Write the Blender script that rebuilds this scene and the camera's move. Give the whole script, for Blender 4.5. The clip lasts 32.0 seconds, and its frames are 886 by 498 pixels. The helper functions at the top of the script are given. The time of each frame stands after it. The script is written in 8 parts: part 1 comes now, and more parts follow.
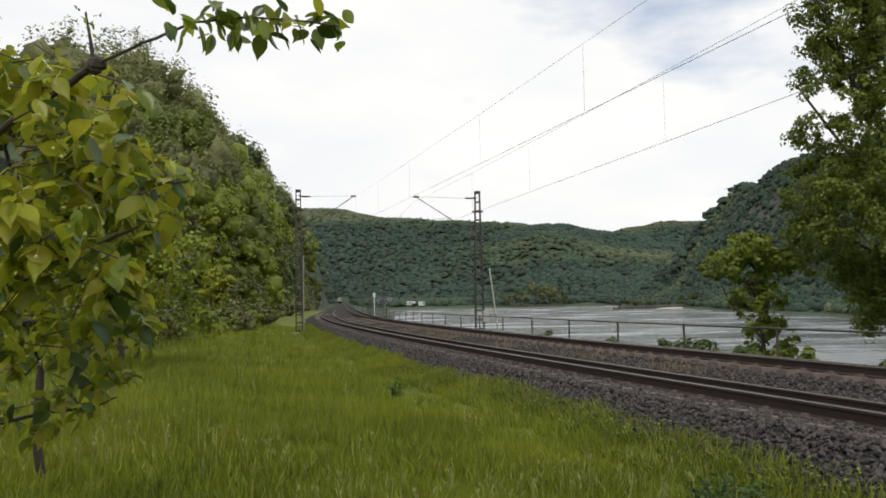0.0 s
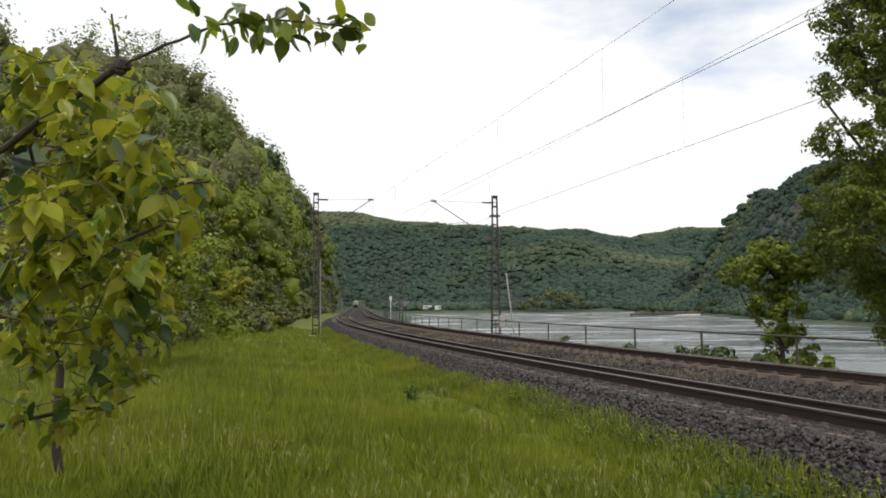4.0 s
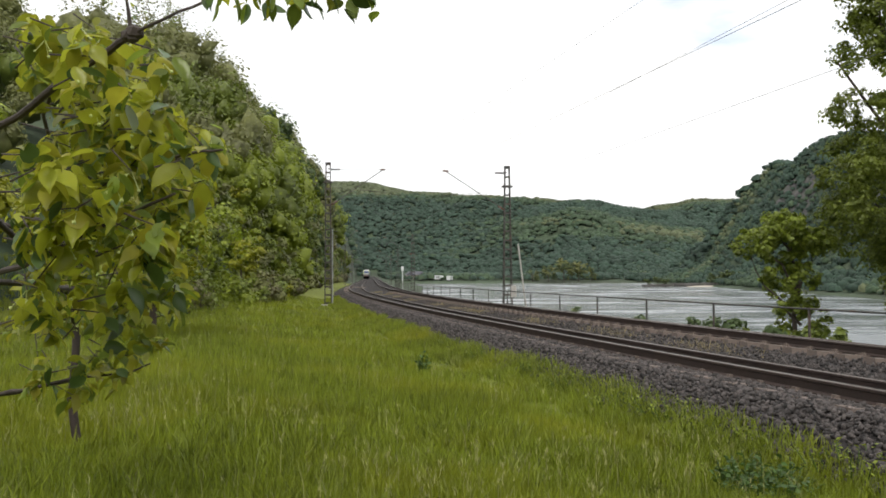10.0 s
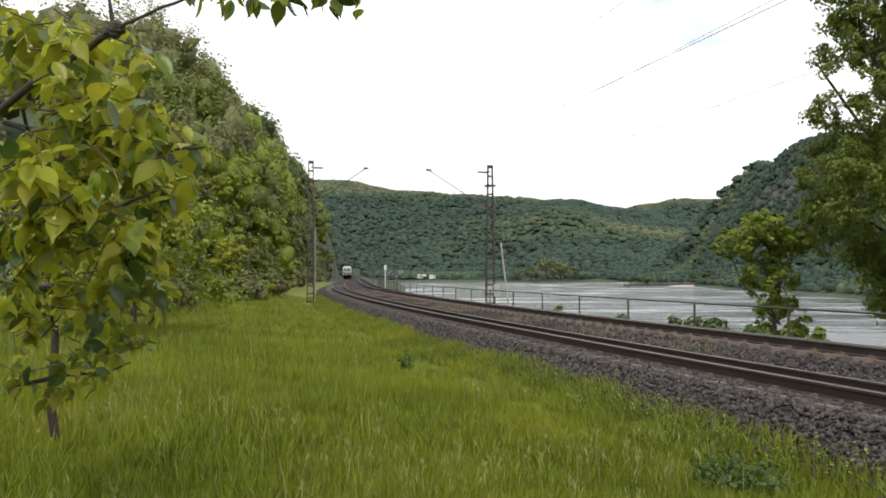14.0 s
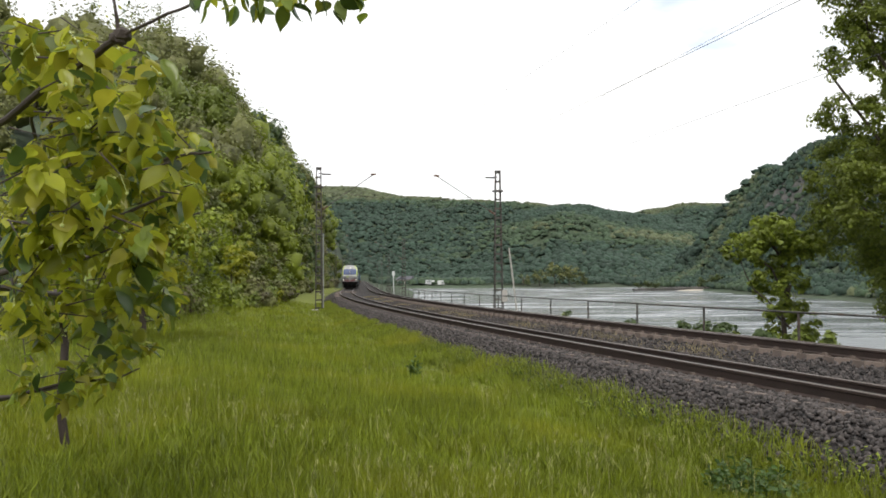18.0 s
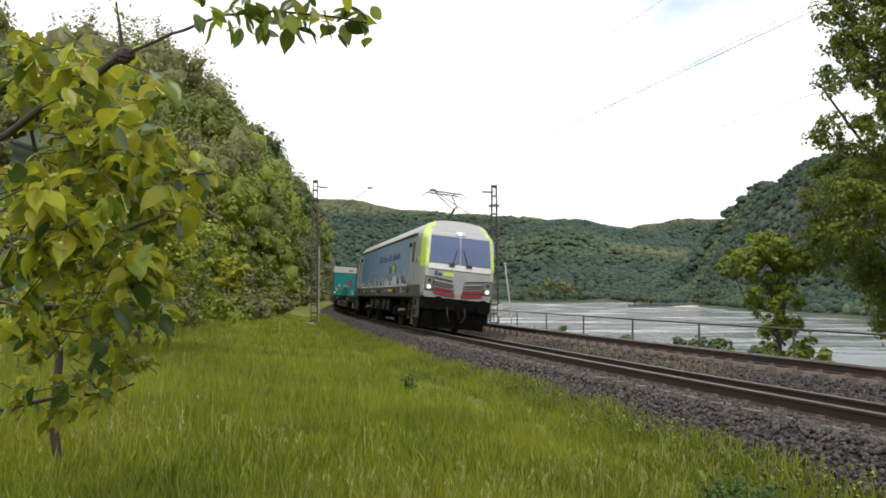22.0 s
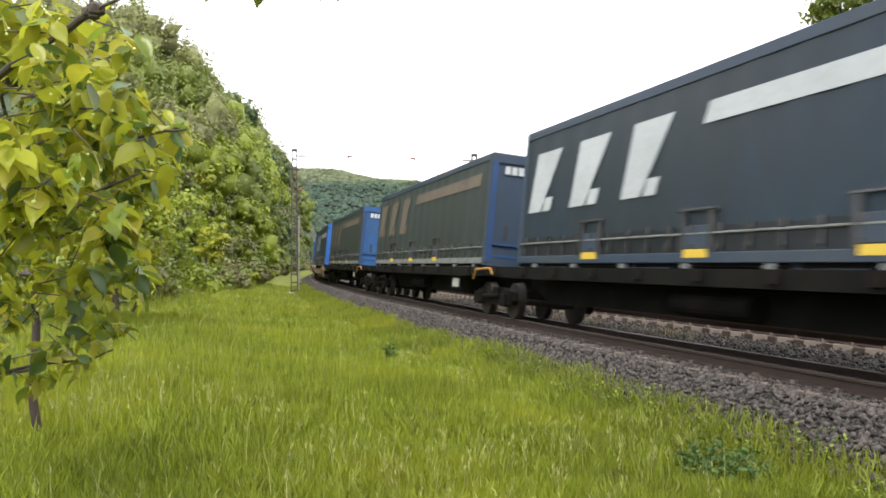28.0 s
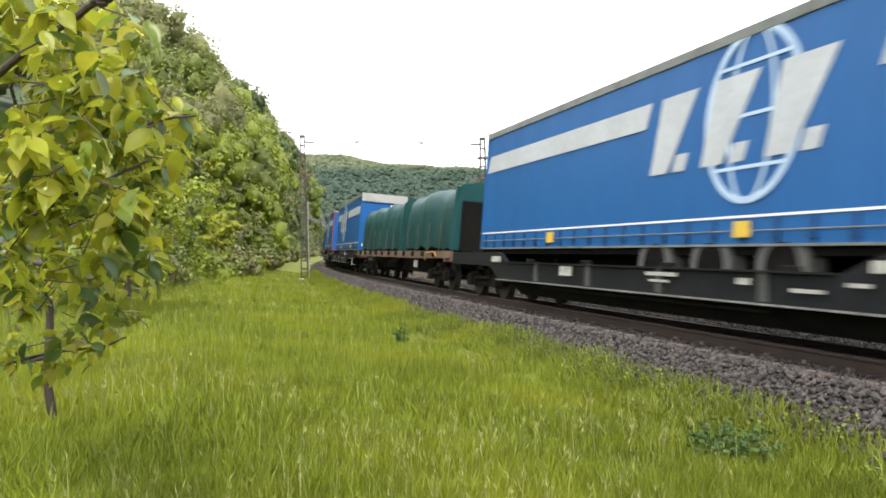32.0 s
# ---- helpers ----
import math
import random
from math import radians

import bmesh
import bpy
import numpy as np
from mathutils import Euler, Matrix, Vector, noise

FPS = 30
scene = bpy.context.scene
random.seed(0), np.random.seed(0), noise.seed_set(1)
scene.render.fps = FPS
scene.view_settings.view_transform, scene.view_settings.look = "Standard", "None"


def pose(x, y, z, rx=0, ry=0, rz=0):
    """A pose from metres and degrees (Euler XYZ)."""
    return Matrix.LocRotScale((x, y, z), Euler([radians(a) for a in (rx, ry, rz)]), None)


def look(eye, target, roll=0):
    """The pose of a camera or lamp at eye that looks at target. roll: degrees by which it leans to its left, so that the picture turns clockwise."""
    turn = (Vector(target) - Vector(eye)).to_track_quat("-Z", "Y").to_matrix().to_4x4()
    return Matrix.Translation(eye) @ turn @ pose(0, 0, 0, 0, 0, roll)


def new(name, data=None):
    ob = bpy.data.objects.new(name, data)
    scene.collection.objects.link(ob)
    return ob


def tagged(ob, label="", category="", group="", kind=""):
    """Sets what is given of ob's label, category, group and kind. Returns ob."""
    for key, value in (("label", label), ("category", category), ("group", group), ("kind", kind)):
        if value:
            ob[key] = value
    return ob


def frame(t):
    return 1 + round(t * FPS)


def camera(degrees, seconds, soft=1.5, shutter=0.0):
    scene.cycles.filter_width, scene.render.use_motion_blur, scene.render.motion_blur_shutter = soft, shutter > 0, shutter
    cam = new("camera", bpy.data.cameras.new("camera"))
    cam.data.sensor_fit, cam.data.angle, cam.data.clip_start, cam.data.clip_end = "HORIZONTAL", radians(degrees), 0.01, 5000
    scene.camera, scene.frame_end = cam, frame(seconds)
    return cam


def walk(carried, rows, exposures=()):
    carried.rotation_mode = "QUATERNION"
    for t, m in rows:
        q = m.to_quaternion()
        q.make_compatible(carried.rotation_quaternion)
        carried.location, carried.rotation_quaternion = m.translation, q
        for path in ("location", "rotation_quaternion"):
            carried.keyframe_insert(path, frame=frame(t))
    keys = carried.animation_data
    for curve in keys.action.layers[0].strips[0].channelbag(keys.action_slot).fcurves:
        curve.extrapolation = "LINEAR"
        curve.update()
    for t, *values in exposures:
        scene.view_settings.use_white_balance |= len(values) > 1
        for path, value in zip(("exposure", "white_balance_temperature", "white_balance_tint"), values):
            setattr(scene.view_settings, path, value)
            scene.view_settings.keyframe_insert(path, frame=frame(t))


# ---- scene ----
# The camera is held at eye height beside the line and only turned in the hand.
EYE = 1.58
cam = camera(57.8, 32.0, soft=1.7, shutter=0.2)
walk(cam, [
    (0.0, pose(0, 0, EYE, 93.343, 1.086, -0.211)),
    (0.5, pose(0, 0, EYE, 93.523, 1.006, -0.329)),
    (1.0, pose(0, 0, EYE, 93.719, 0.926, -0.330)),
    (1.5, pose(0, 0, EYE, 93.834, 0.714, -0.214)),
    (2.0, pose(0, 0, EYE, 93.877, 0.583, 0.012)),
    (2.5, pose(0, 0, EYE, 93.862, 0.480, 0.130)),
    (3.0, pose(0, 0, EYE, 93.889, 0.361, 0.318)),
    (3.5, pose(0, 0, EYE, 93.864, 0.414, 0.657)),
    (5.5, pose(0, 0, EYE, 92.527, 0.501, 1.618)),
    (6.0, pose(0, 0, EYE, 92.343, 0.446, 1.840)),
    (6.5, pose(0, 0, EYE, 92.137, 0.313, 1.951)),
    (7.0, pose(0, 0, EYE, 91.999, 0.407, 2.120)),
    (7.5, pose(0, 0, EYE, 91.829, 0.352, 2.465)),
    (8.0, pose(0, 0, EYE, 91.722, 0.355, 2.679)),
    (8.5, pose(0, 0, EYE, 91.691, 0.383, 2.620)),
    (9.0, pose(0, 0, EYE, 91.592, 0.161, 2.182)),
    (9.5, pose(0, 0, EYE, 91.528, 0.191, 1.987)),
    (10.0, pose(0, 0, EYE, 91.545, 0.182, 1.794)),
    (10.5, pose(0, 0, EYE, 91.577, 0.099, 1.657)),
    (11.0, pose(0, 0, EYE, 91.640, -0.078, 0.491)),
    (11.5, pose(0, 0, EYE, 91.546, -0.022, -0.364)),
    (12.0, pose(0, 0, EYE, 91.340, 0.466, -0.511)),
    (12.5, pose(0, 0, EYE, 91.240, 0.570, -0.309)),
    (13.0, pose(0, 0, EYE, 91.366, 0.309, 0.007)),
    (13.5, pose(0, 0, EYE, 91.458, 0.171, 0.309)),
    (14.0, pose(0, 0, EYE, 91.469, 0.038, 0.570)),
    (14.5, pose(0, 0, EYE, 91.436, 0.094, 0.670)),
    (16.5, pose(0, 0, EYE, 91.445, 0.394, 1.215)),
    (17.0, pose(0, 0, EYE, 91.546, 0.441, 1.104)),
    (17.5, pose(0, 0, EYE, 91.740, 0.478, 1.164)),
    (18.0, pose(0, 0, EYE, 91.870, 0.333, 1.150)),
    (18.5, pose(0, 0, EYE, 91.833, 0.416, 1.043)),
    (19.0, pose(0, 0, EYE, 91.844, 0.590, 1.018)),
    (19.5, pose(0, 0, EYE, 91.953, 0.530, 1.208)),
    (20.0, pose(0, 0, EYE, 92.060, 0.453, 1.302)),
    (20.5, pose(0, 0, EYE, 92.260, 0.313, 1.267)),
    (21.0, pose(0, 0, EYE, 92.517, 0.312, 1.227)),
    (21.5, pose(0, 0, EYE, 92.722, 0.429, 1.097)),
    (22.0, pose(0, 0, EYE, 92.866, -0.125, 0.845)),
    (22.5, pose(0, 0, EYE, 92.970, -0.123, 0.631)),
    (23.0, pose(0, 0, EYE, 92.997, 0.356, 0.654)),
    (23.5, pose(0, 0, EYE, 92.971, 0.484, 0.758)),
    (24.0, pose(0, 0, EYE, 92.839, 0.530, 0.651)),
    (24.5, pose(0, 0, EYE, 92.647, 0.394, 0.308)),
    (25.0, pose(0, 0, EYE, 92.296, 0.565, 0.040)),
    (25.5, pose(0, 0, EYE, 91.905, 0.420, -0.066)),
    (27.5, pose(0, 0, EYE, 90.785, -0.172, -0.608)),
    (28.0, pose(0, 0, EYE, 90.649, 0.105, -0.553)),
    (28.5, pose(0, 0, EYE, 90.505, 0.268, -0.530)),
    (29.0, pose(0, 0, EYE, 90.302, -0.082, -0.618)),
    (29.5, pose(0, 0, EYE, 90.142, 0.053, -0.642)),
    (30.0, pose(0, 0, EYE, 89.892, 0.285, -0.582)),
    (30.5, pose(0, 0, EYE, 89.729, 0.361, -0.389)),
    (31.0, pose(0, 0, EYE, 89.636, 0.463, -0.043)),
    (31.5, pose(0, 0, EYE, 89.605, 0.743, 0.117)),
    (32.0, pose(0, 0, EYE, 89.548, 0.848, 0.116))
], exposures=((0.0, 0.0), (3.0, 0.05), (6.0, 0.25), (9.0, 0.38), (13.0, 0.45), (20.0, 0.5), (23.0, 0.6), (25.0, 0.85), (28.0, 1.42), (32.0, 1.46)))

# ---- sky and sun ----
world = bpy.data.worlds.new("sky")
scene.world = world
world.use_nodes = True
wn, wl = world.node_tree.nodes, world.node_tree.links
wn.clear()
sky = wn.new("ShaderNodeTexSky")
sky.sky_type, sky.sun_disc = "NISHITA", False
sky.sun_elevation, sky.sun_rotation = radians(55), radians(173)
sky.air_density, sky.dust_density, sky.altitude = 1.0, 1.5, 80
geo = wn.new("ShaderNodeTexCoord")
lift = wn.new("ShaderNodeVectorMath")          # flattens the direction, so that clouds stretch towards the horizon
lift.operation = "MULTIPLY"
lift.inputs[1].default_value = (1.0, 1.0, 2.6)
cloud = wn.new("ShaderNodeTexNoise")
cloud.inputs["Scale"].default_value, cloud.inputs["Detail"].default_value = 2.1, 7.0
cloud.inputs["Roughness"].default_value = 0.52
ramp = wn.new("ShaderNodeValToRGB")
ramp.color_ramp.elements[0].position, ramp.color_ramp.elements[1].position = 0.30, 0.46
shade = wn.new("ShaderNodeTexNoise")
shade.inputs["Scale"].default_value, shade.inputs["Detail"].default_value = 4.5, 5.0
grey = wn.new("ShaderNodeValToRGB")
grey.color_ramp.elements[0].position, grey.color_ramp.elements[1].position = 0.25, 0.75
grey.color_ramp.elements[0].color, grey.color_ramp.elements[1].color = (0.84, 0.86, 0.89, 1), (1.0, 0.985, 0.955, 1)
deck = wn.new("ShaderNodeBackground")
blue = wn.new("ShaderNodeBackground")
deck.inputs["Strength"].default_value = 1.05
blue.inputs["Strength"].default_value = 0.15
both = wn.new("ShaderNodeMixShader")
out = wn.new("ShaderNodeOutputWorld")
drift = wn.new("ShaderNodeVectorMath")
drift.inputs[1].default_value = (3.7, 1.3, 0.0)
wl.new(geo.outputs["Generated"], lift.inputs[0])
wl.new(lift.outputs["Vector"], drift.inputs[0])
wl.new(drift.outputs["Vector"], cloud.inputs["Vector"])
wl.new(lift.outputs["Vector"], shade.inputs["Vector"])
wl.new(cloud.outputs["Fac"], ramp.inputs["Fac"])
wl.new(shade.outputs["Fac"], grey.inputs["Fac"])
wl.new(grey.outputs["Color"], deck.inputs["Color"])
wl.new(sky.outputs["Color"], blue.inputs["Color"])
wl.new(ramp.outputs["Color"], both.inputs["Fac"])
wl.new(blue.outputs["Background"], both.inputs[1])
wl.new(deck.outputs["Background"], both.inputs[2])
wl.new(both.outputs["Shader"], out.inputs["Surface"])

sun = new("sun", bpy.data.lights.new("sun", "SUN"))
sun.data.energy, sun.data.angle, sun.data.color = 1.4, radians(14), (1.0, 0.95, 0.86)
sun.matrix_world = look((10, -80, 115), (0, 0, 0))

# ---- materials ----
def paint(name, base, rough=0.6, metal=0.0, vary=0.25, scale=3.0, grain=40.0, bump=0.15, stain=None, amount=0.5, depth=0.01, spec=0.5, through_light=0.0, coat=0.0, random=0.0, stretch=(1, 1, 1), island=False):
    """A surface with colour varied at two scales, fine relief, and stains of another colour."""
    m = bpy.data.materials.new(name)
    m.use_nodes = True
    n, l = m.node_tree.nodes, m.node_tree.links
    b = n["Principled BSDF"]
    b.inputs["Roughness"].default_value, b.inputs["Metallic"].default_value = rough, metal
    b.inputs["Specular IOR Level"].default_value = spec
    b.inputs["Coat Weight"].default_value = coat
    tc = n.new("ShaderNodeTexCoord")
    mp = n.new("ShaderNodeMapping")
    mp.inputs["Scale"].default_value = stretch
    l.new(tc.outputs["Object"], mp.inputs["Vector"])
    big, fine = n.new("ShaderNodeTexNoise"), n.new("ShaderNodeTexNoise")
    big.inputs["Scale"].default_value, big.inputs["Detail"].default_value = scale, 6
    fine.inputs["Scale"].default_value, fine.inputs["Detail"].default_value = grain, 4
    for k in (big, fine):
        l.new(mp.outputs["Vector"], k.inputs["Vector"])
    add = n.new("ShaderNodeMath")
    add.operation = "ADD"
    l.new(big.outputs["Fac"], add.inputs[0])
    l.new(fine.outputs["Fac"], add.inputs[1])
    rng = n.new("ShaderNodeMapRange")
    rng.inputs["From Min"].default_value, rng.inputs["From Max"].default_value = 0.6, 1.4
    rng.inputs["To Min"].default_value, rng.inputs["To Max"].default_value = 1 - vary, 1 + vary
    l.new(add.outputs[0], rng.inputs["Value"])
    value = rng.outputs["Result"]
    if random:
        pick = n.new("ShaderNodeNewGeometry") if island else n.new("ShaderNodeObjectInfo")
        r2 = n.new("ShaderNodeMapRange")
        r2.inputs["To Min"].default_value, r2.inputs["To Max"].default_value = 1 - random, 1 + random
        l.new(pick.outputs["Random Per Island" if island else "Random"], r2.inputs["Value"])
        mul = n.new("ShaderNodeMath")
        mul.operation = "MULTIPLY"
        l.new(value, mul.inputs[0])
        l.new(r2.outputs["Result"], mul.inputs[1])
        value = mul.outputs[0]
    hsv = n.new("ShaderNodeHueSaturation")
    hsv.inputs["Color"].default_value = (*base, 1)
    l.new(value, hsv.inputs["Value"])
    colour = hsv.outputs["Color"]
    if stain:
        sn = n.new("ShaderNodeTexNoise")
        sn.inputs["Scale"].default_value, sn.inputs["Detail"].default_value = scale * 0.6, 8
        sn.inputs["Roughness"].default_value = 0.65
        l.new(mp.outputs["Vector"], sn.inputs["Vector"])
        sr = n.new("ShaderNodeMapRange")
        sr.inputs["From Min"].default_value, sr.inputs["From Max"].default_value = 0.48, 0.68
        sr.inputs["To Max"].default_value = amount
        l.new(sn.outputs["Fac"], sr.inputs["Value"])
        mix = n.new("ShaderNodeMixRGB")
        mix.inputs["Color2"].default_value = (*stain, 1)
        l.new(sr.outputs["Result"], mix.inputs["Fac"])
        l.new(colour, mix.inputs["Color1"])
        colour = mix.outputs["Color"]
    l.new(colour, b.inputs["Base Color"])
    if bump:
        bp = n.new("ShaderNodeBump")
        bp.inputs["Strength"].default_value, bp.inputs["Distance"].default_value = bump, depth
        l.new(fine.outputs["Fac"], bp.inputs["Height"])
        l.new(bp.outputs["Normal"], b.inputs["Normal"])
    if through_light:
        tr = n.new("ShaderNodeBsdfTranslucent")
        l.new(colour, tr.inputs["Color"])
        mx = n.new("ShaderNodeMixShader")
        mx.inputs["Fac"].default_value = through_light
        l.new(b.outputs["BSDF"], mx.inputs[1])
        l.new(tr.outputs["BSDF"], mx.inputs[2])
        l.new(mx.outputs["Shader"], n["Material Output"].inputs["Surface"])
    return m


def glow(name, colour, strength):
    m = paint(name, colour, 0.3)
    b = m.node_tree.nodes["Principled BSDF"]
    b.inputs["Emission Color"].default_value, b.inputs["Emission Strength"].default_value = (*colour, 1), strength
    return m


M_GRASS_SOIL = paint("meadow_soil", (0.13, 0.15, 0.015), 0.95, vary=0.5, scale=0.35, grain=9.0, bump=0.6, depth=0.05, stain=(0.11, 0.15, 0.02), amount=0.7)
M_BLADE = paint("grass_blade", (0.175, 0.215, 0.017), 0.5, vary=0.4, scale=0.5, grain=3.0, bump=0, through_light=0.35, random=0.42, island=True, stain=(0.29, 0.30, 0.018), amount=0.8)
M_STALK = paint("grass_stalk", (0.31, 0.31, 0.11), 0.7, vary=0.3, bump=0, through_light=0.3, random=0.3, island=True)
M_WEED = paint("dark_weed", (0.065, 0.12, 0.022), 0.55, vary=0.4, bump=0, through_light=0.3, random=0.35, island=True)
M_BALLAST = paint("ballast_bed", (0.022, 0.018, 0.017), 0.95, vary=0.55, scale=5.0, grain=26.0, bump=1.0, depth=0.05, stain=(0.075, 0.058, 0.047), amount=0.5)
M_STONE = paint("ballast_stone", (0.055, 0.047, 0.044), 0.85, vary=0.3, scale=6, grain=60, bump=0.3, random=0.8, island=True)
M_SLEEPER = paint("concrete_sleeper", (0.15, 0.118, 0.10), 0.9, vary=0.3, scale=4, grain=50, bump=0.4, stain=(0.12, 0.075, 0.05), amount=0.7)
M_RAIL = paint("rusty_rail_side", (0.048, 0.031, 0.025), 0.75, 0.2, vary=0.35, scale=3, grain=50, bump=0.3, stain=(0.035, 0.025, 0.02), amount=0.6)
M_RAILHEAD = paint("worn_rail_head", (0.14, 0.115, 0.10), 0.5, 0.4, vary=0.15, scale=2, grain=30, bump=0.05)
M_STEEL = paint("grey_green_mast_steel", (0.075, 0.073, 0.066), 0.7, 0.3, vary=0.4, scale=5, grain=50, bump=0.2, stain=(0.12, 0.06, 0.035), amount=0.55)
M_GALV = paint("galvanised_steel", (0.36, 0.37, 0.37), 0.5, 0.6, vary=0.2, scale=5, grain=60, bump=0.1)
M_WIRE = paint("copper_wire_dark", (0.11, 0.11, 0.115), 0.5, 0.6, vary=0.2, bump=0)
M_INSUL = paint("brown_insulator", (0.13, 0.065, 0.04), 0.25, vary=0.2, bump=0)
M_CONCRETE = paint("pale_concrete", (0.42, 0.40, 0.37), 0.9, vary=0.25, scale=3, grain=45, bump=0.3, stain=(0.16, 0.14, 0.12), amount=0.6)
M_ROCK = paint("slate_rock", (0.10, 0.094, 0.09), 0.9, vary=0.5, scale=0.5, grain=4, bump=0.9, depth=0.25, stain=(0.07, 0.085, 0.05), amount=0.7)
M_BARK = paint("tree_bark", (0.075, 0.058, 0.045), 0.9, vary=0.4, scale=6, grain=40, bump=0.7, depth=0.01, stretch=(1, 1, 0.3))
M_CHERRYBARK = paint("cherry_bark", (0.045, 0.032, 0.026), 0.75, vary=0.35, scale=9, grain=70, bump=0.6, depth=0.006)


def leafy(name, base, through_light=0.35, random=0.24, rough=0.5, vary=0.35, scale=0.3):
    return paint(name, base, rough, vary=vary, scale=scale, grain=6, bump=0, through_light=through_light, random=random, island=True)


# golden and deep green copies paint backlit and shaded leaves, mixed at random
M_CHERRY = [leafy("cherry_leaf_fresh", (0.335, 0.355, 0.03), 0.6, 0.35, 0.36, 0.3, 2.0), leafy("cherry_leaf_backlit", (0.33, 0.315, 0.03), 0.5, 0.4, 0.36, 0.3, 2.0),
            leafy("cherry_leaf_green", (0.17, 0.225, 0.03), 0.5, 0.4, 0.34, 0.3, 2.0), leafy("cherry_leaf_shaded", (0.07, 0.115, 0.03), 0.3, 0.4, 0.30, 0.3, 2.0)]
M_FRUIT = paint("unripe_cherry_skin", (0.42, 0.47, 0.16), 0.3, vary=0.15, bump=0)
M_LEAF = [leafy("leaf_fresh_green", (0.215, 0.265, 0.02)), leafy("leaf_mid_green", (0.145, 0.185, 0.026)), leafy("leaf_dark_green", (0.075, 0.115, 0.034)),
          leafy("leaf_olive_grey", (0.185, 0.195, 0.065)), leafy("leaf_yellow_green", (0.27, 0.28, 0.015)), leafy("leaf_brown_shade", (0.105, 0.092, 0.04))]
# canopy greens lean to blue: distant haze is mixed into the base colours
M_CANOPY = [paint("far_canopy_dark", (0.029, 0.054, 0.036), 0.9, vary=0.5, scale=0.05, grain=0.7, bump=0.7, depth=0.6, random=0.18, island=True),
            paint("far_canopy_mid", (0.045, 0.073, 0.038), 0.9, vary=0.5, scale=0.05, grain=0.7, bump=0.7, depth=0.6, random=0.18, island=True),
            paint("far_canopy_olive", (0.085, 0.102, 0.050), 0.9, vary=0.4, scale=0.05, grain=0.7, bump=0.7, depth=0.6, random=0.25, island=True)]
M_SHORELEAF = leafy("shore_tree_leaf", (0.105, 0.135, 0.05), 0.4, 0.3, 0.6, 0.3, 0.4)
M_BANKLEAF = leafy("bank_tree_leaf", (0.20, 0.25, 0.028), 0.45, 0.4, 0.5, 0.3, 1.5)
M_POPLAR = leafy("poplar_leaf", (0.175, 0.215, 0.03), 0.5, 0.35, 0.5, 0.3, 0.8)
M_HILLSOIL = paint("wooded_hill_soil", (0.042, 0.064, 0.032), 0.95, vary=0.5, scale=0.02, grain=0.4, bump=0.6, depth=0.5, stain=(0.05, 0.055, 0.03), amount=0.6)

# ---- the line of the track: an arc that eases into a straight ----
RADIUS, EASE_IN, EASE_OUT, CANT = 518.24, 65.71, 127.41, 0.1424
STEP = 0.5
LINE_S = np.arange(-420.0, 1300.0 + STEP, STEP)
BEND = np.clip((EASE_OUT - LINE_S) / (EASE_OUT - EASE_IN), 0, 1)
_turn = np.concatenate([[0], np.cumsum(0.5 * (BEND[1:] + BEND[:-1]) * STEP / RADIUS)])
_zero = int(np.argmin(abs(LINE_S)))
HEAD = radians(107.591) - (_turn - _turn[_zero])
_mid = 0.5 * (HEAD[1:] + HEAD[:-1])
LINE_X = np.concatenate([[0], np.cumsum(np.cos(_mid) * STEP)])
LINE_Y = np.concatenate([[0], np.cumsum(np.sin(_mid) * STEP)])
LINE_X += 7.116 - LINE_X[_zero]
LINE_Y += 2.018 - LINE_Y[_zero]


def ease(v, a, b):
    t = np.clip((np.asarray(v, float) - a) / (b - a), 0, 1)
    return t * t * (3 - 2 * t)


def level(s):
    """The height of the outer rail along the line, which falls gently into the valley."""
    s = np.asarray(s, float)
    return 0.359 - 0.0066 * np.clip(s, -60, 300) - 0.0028 * np.maximum(0, s - 300)


def meadow_level(s):
    """The height of the meadow, which lies a little under the line and falls with it."""
    return -1.5 * ease(s, 43, 293) - 0.0028 * np.maximum(0, np.asarray(s, float) - 293)


def spot(s, lat=0.0):
    """The plan point s metres along the near track, lat metres towards the meadow."""
    h = np.interp(s, LINE_S, HEAD)
    return np.interp(s, LINE_S, LINE_X) - np.sin(h) * lat, np.interp(s, LINE_S, LINE_Y) + np.cos(h) * lat


def along(x, y):
    """For plan points: s and lat."""
    x, y = np.asarray(x, float).ravel(), np.asarray(y, float).ravel()
    k = slice(None, None, 4)
    lx, ly, ls, lh = LINE_X[k], LINE_Y[k], LINE_S[k], HEAD[k]
    s, lat = np.empty_like(x), np.empty_like(x)
    for a in range(0, len(x), 4000):
        b = slice(a, a + 4000)
        i = np.argmin((x[b, None] - lx) ** 2 + (y[b, None] - ly) ** 2, 1)
        dx, dy = x[b] - lx[i], y[b] - ly[i]
        s[b] = ls[i] + dx * np.cos(lh[i]) + dy * np.sin(lh[i])
        lat[b] = -dx * np.sin(lh[i]) + dy * np.cos(lh[i])
    return s, lat


def wobble(x, y, size, seed=0.0):
    """Smooth uneven ground, about -1 to 1."""
    x, y = np.asarray(x, float) / size + seed, np.asarray(y, float) / size - seed * 1.7
    return (np.sin(x * 1.3 + 1.7 * np.sin(y * 0.9)) + np.sin(y * 1.7 + 1.3 * np.sin(x * 1.1 + 2)) + np.sin((x + y) * 2.3 + np.sin(x * 2.9)) * 0.6 + np.sin((x - y) * 3.7 + 1) * 0.4) / 3


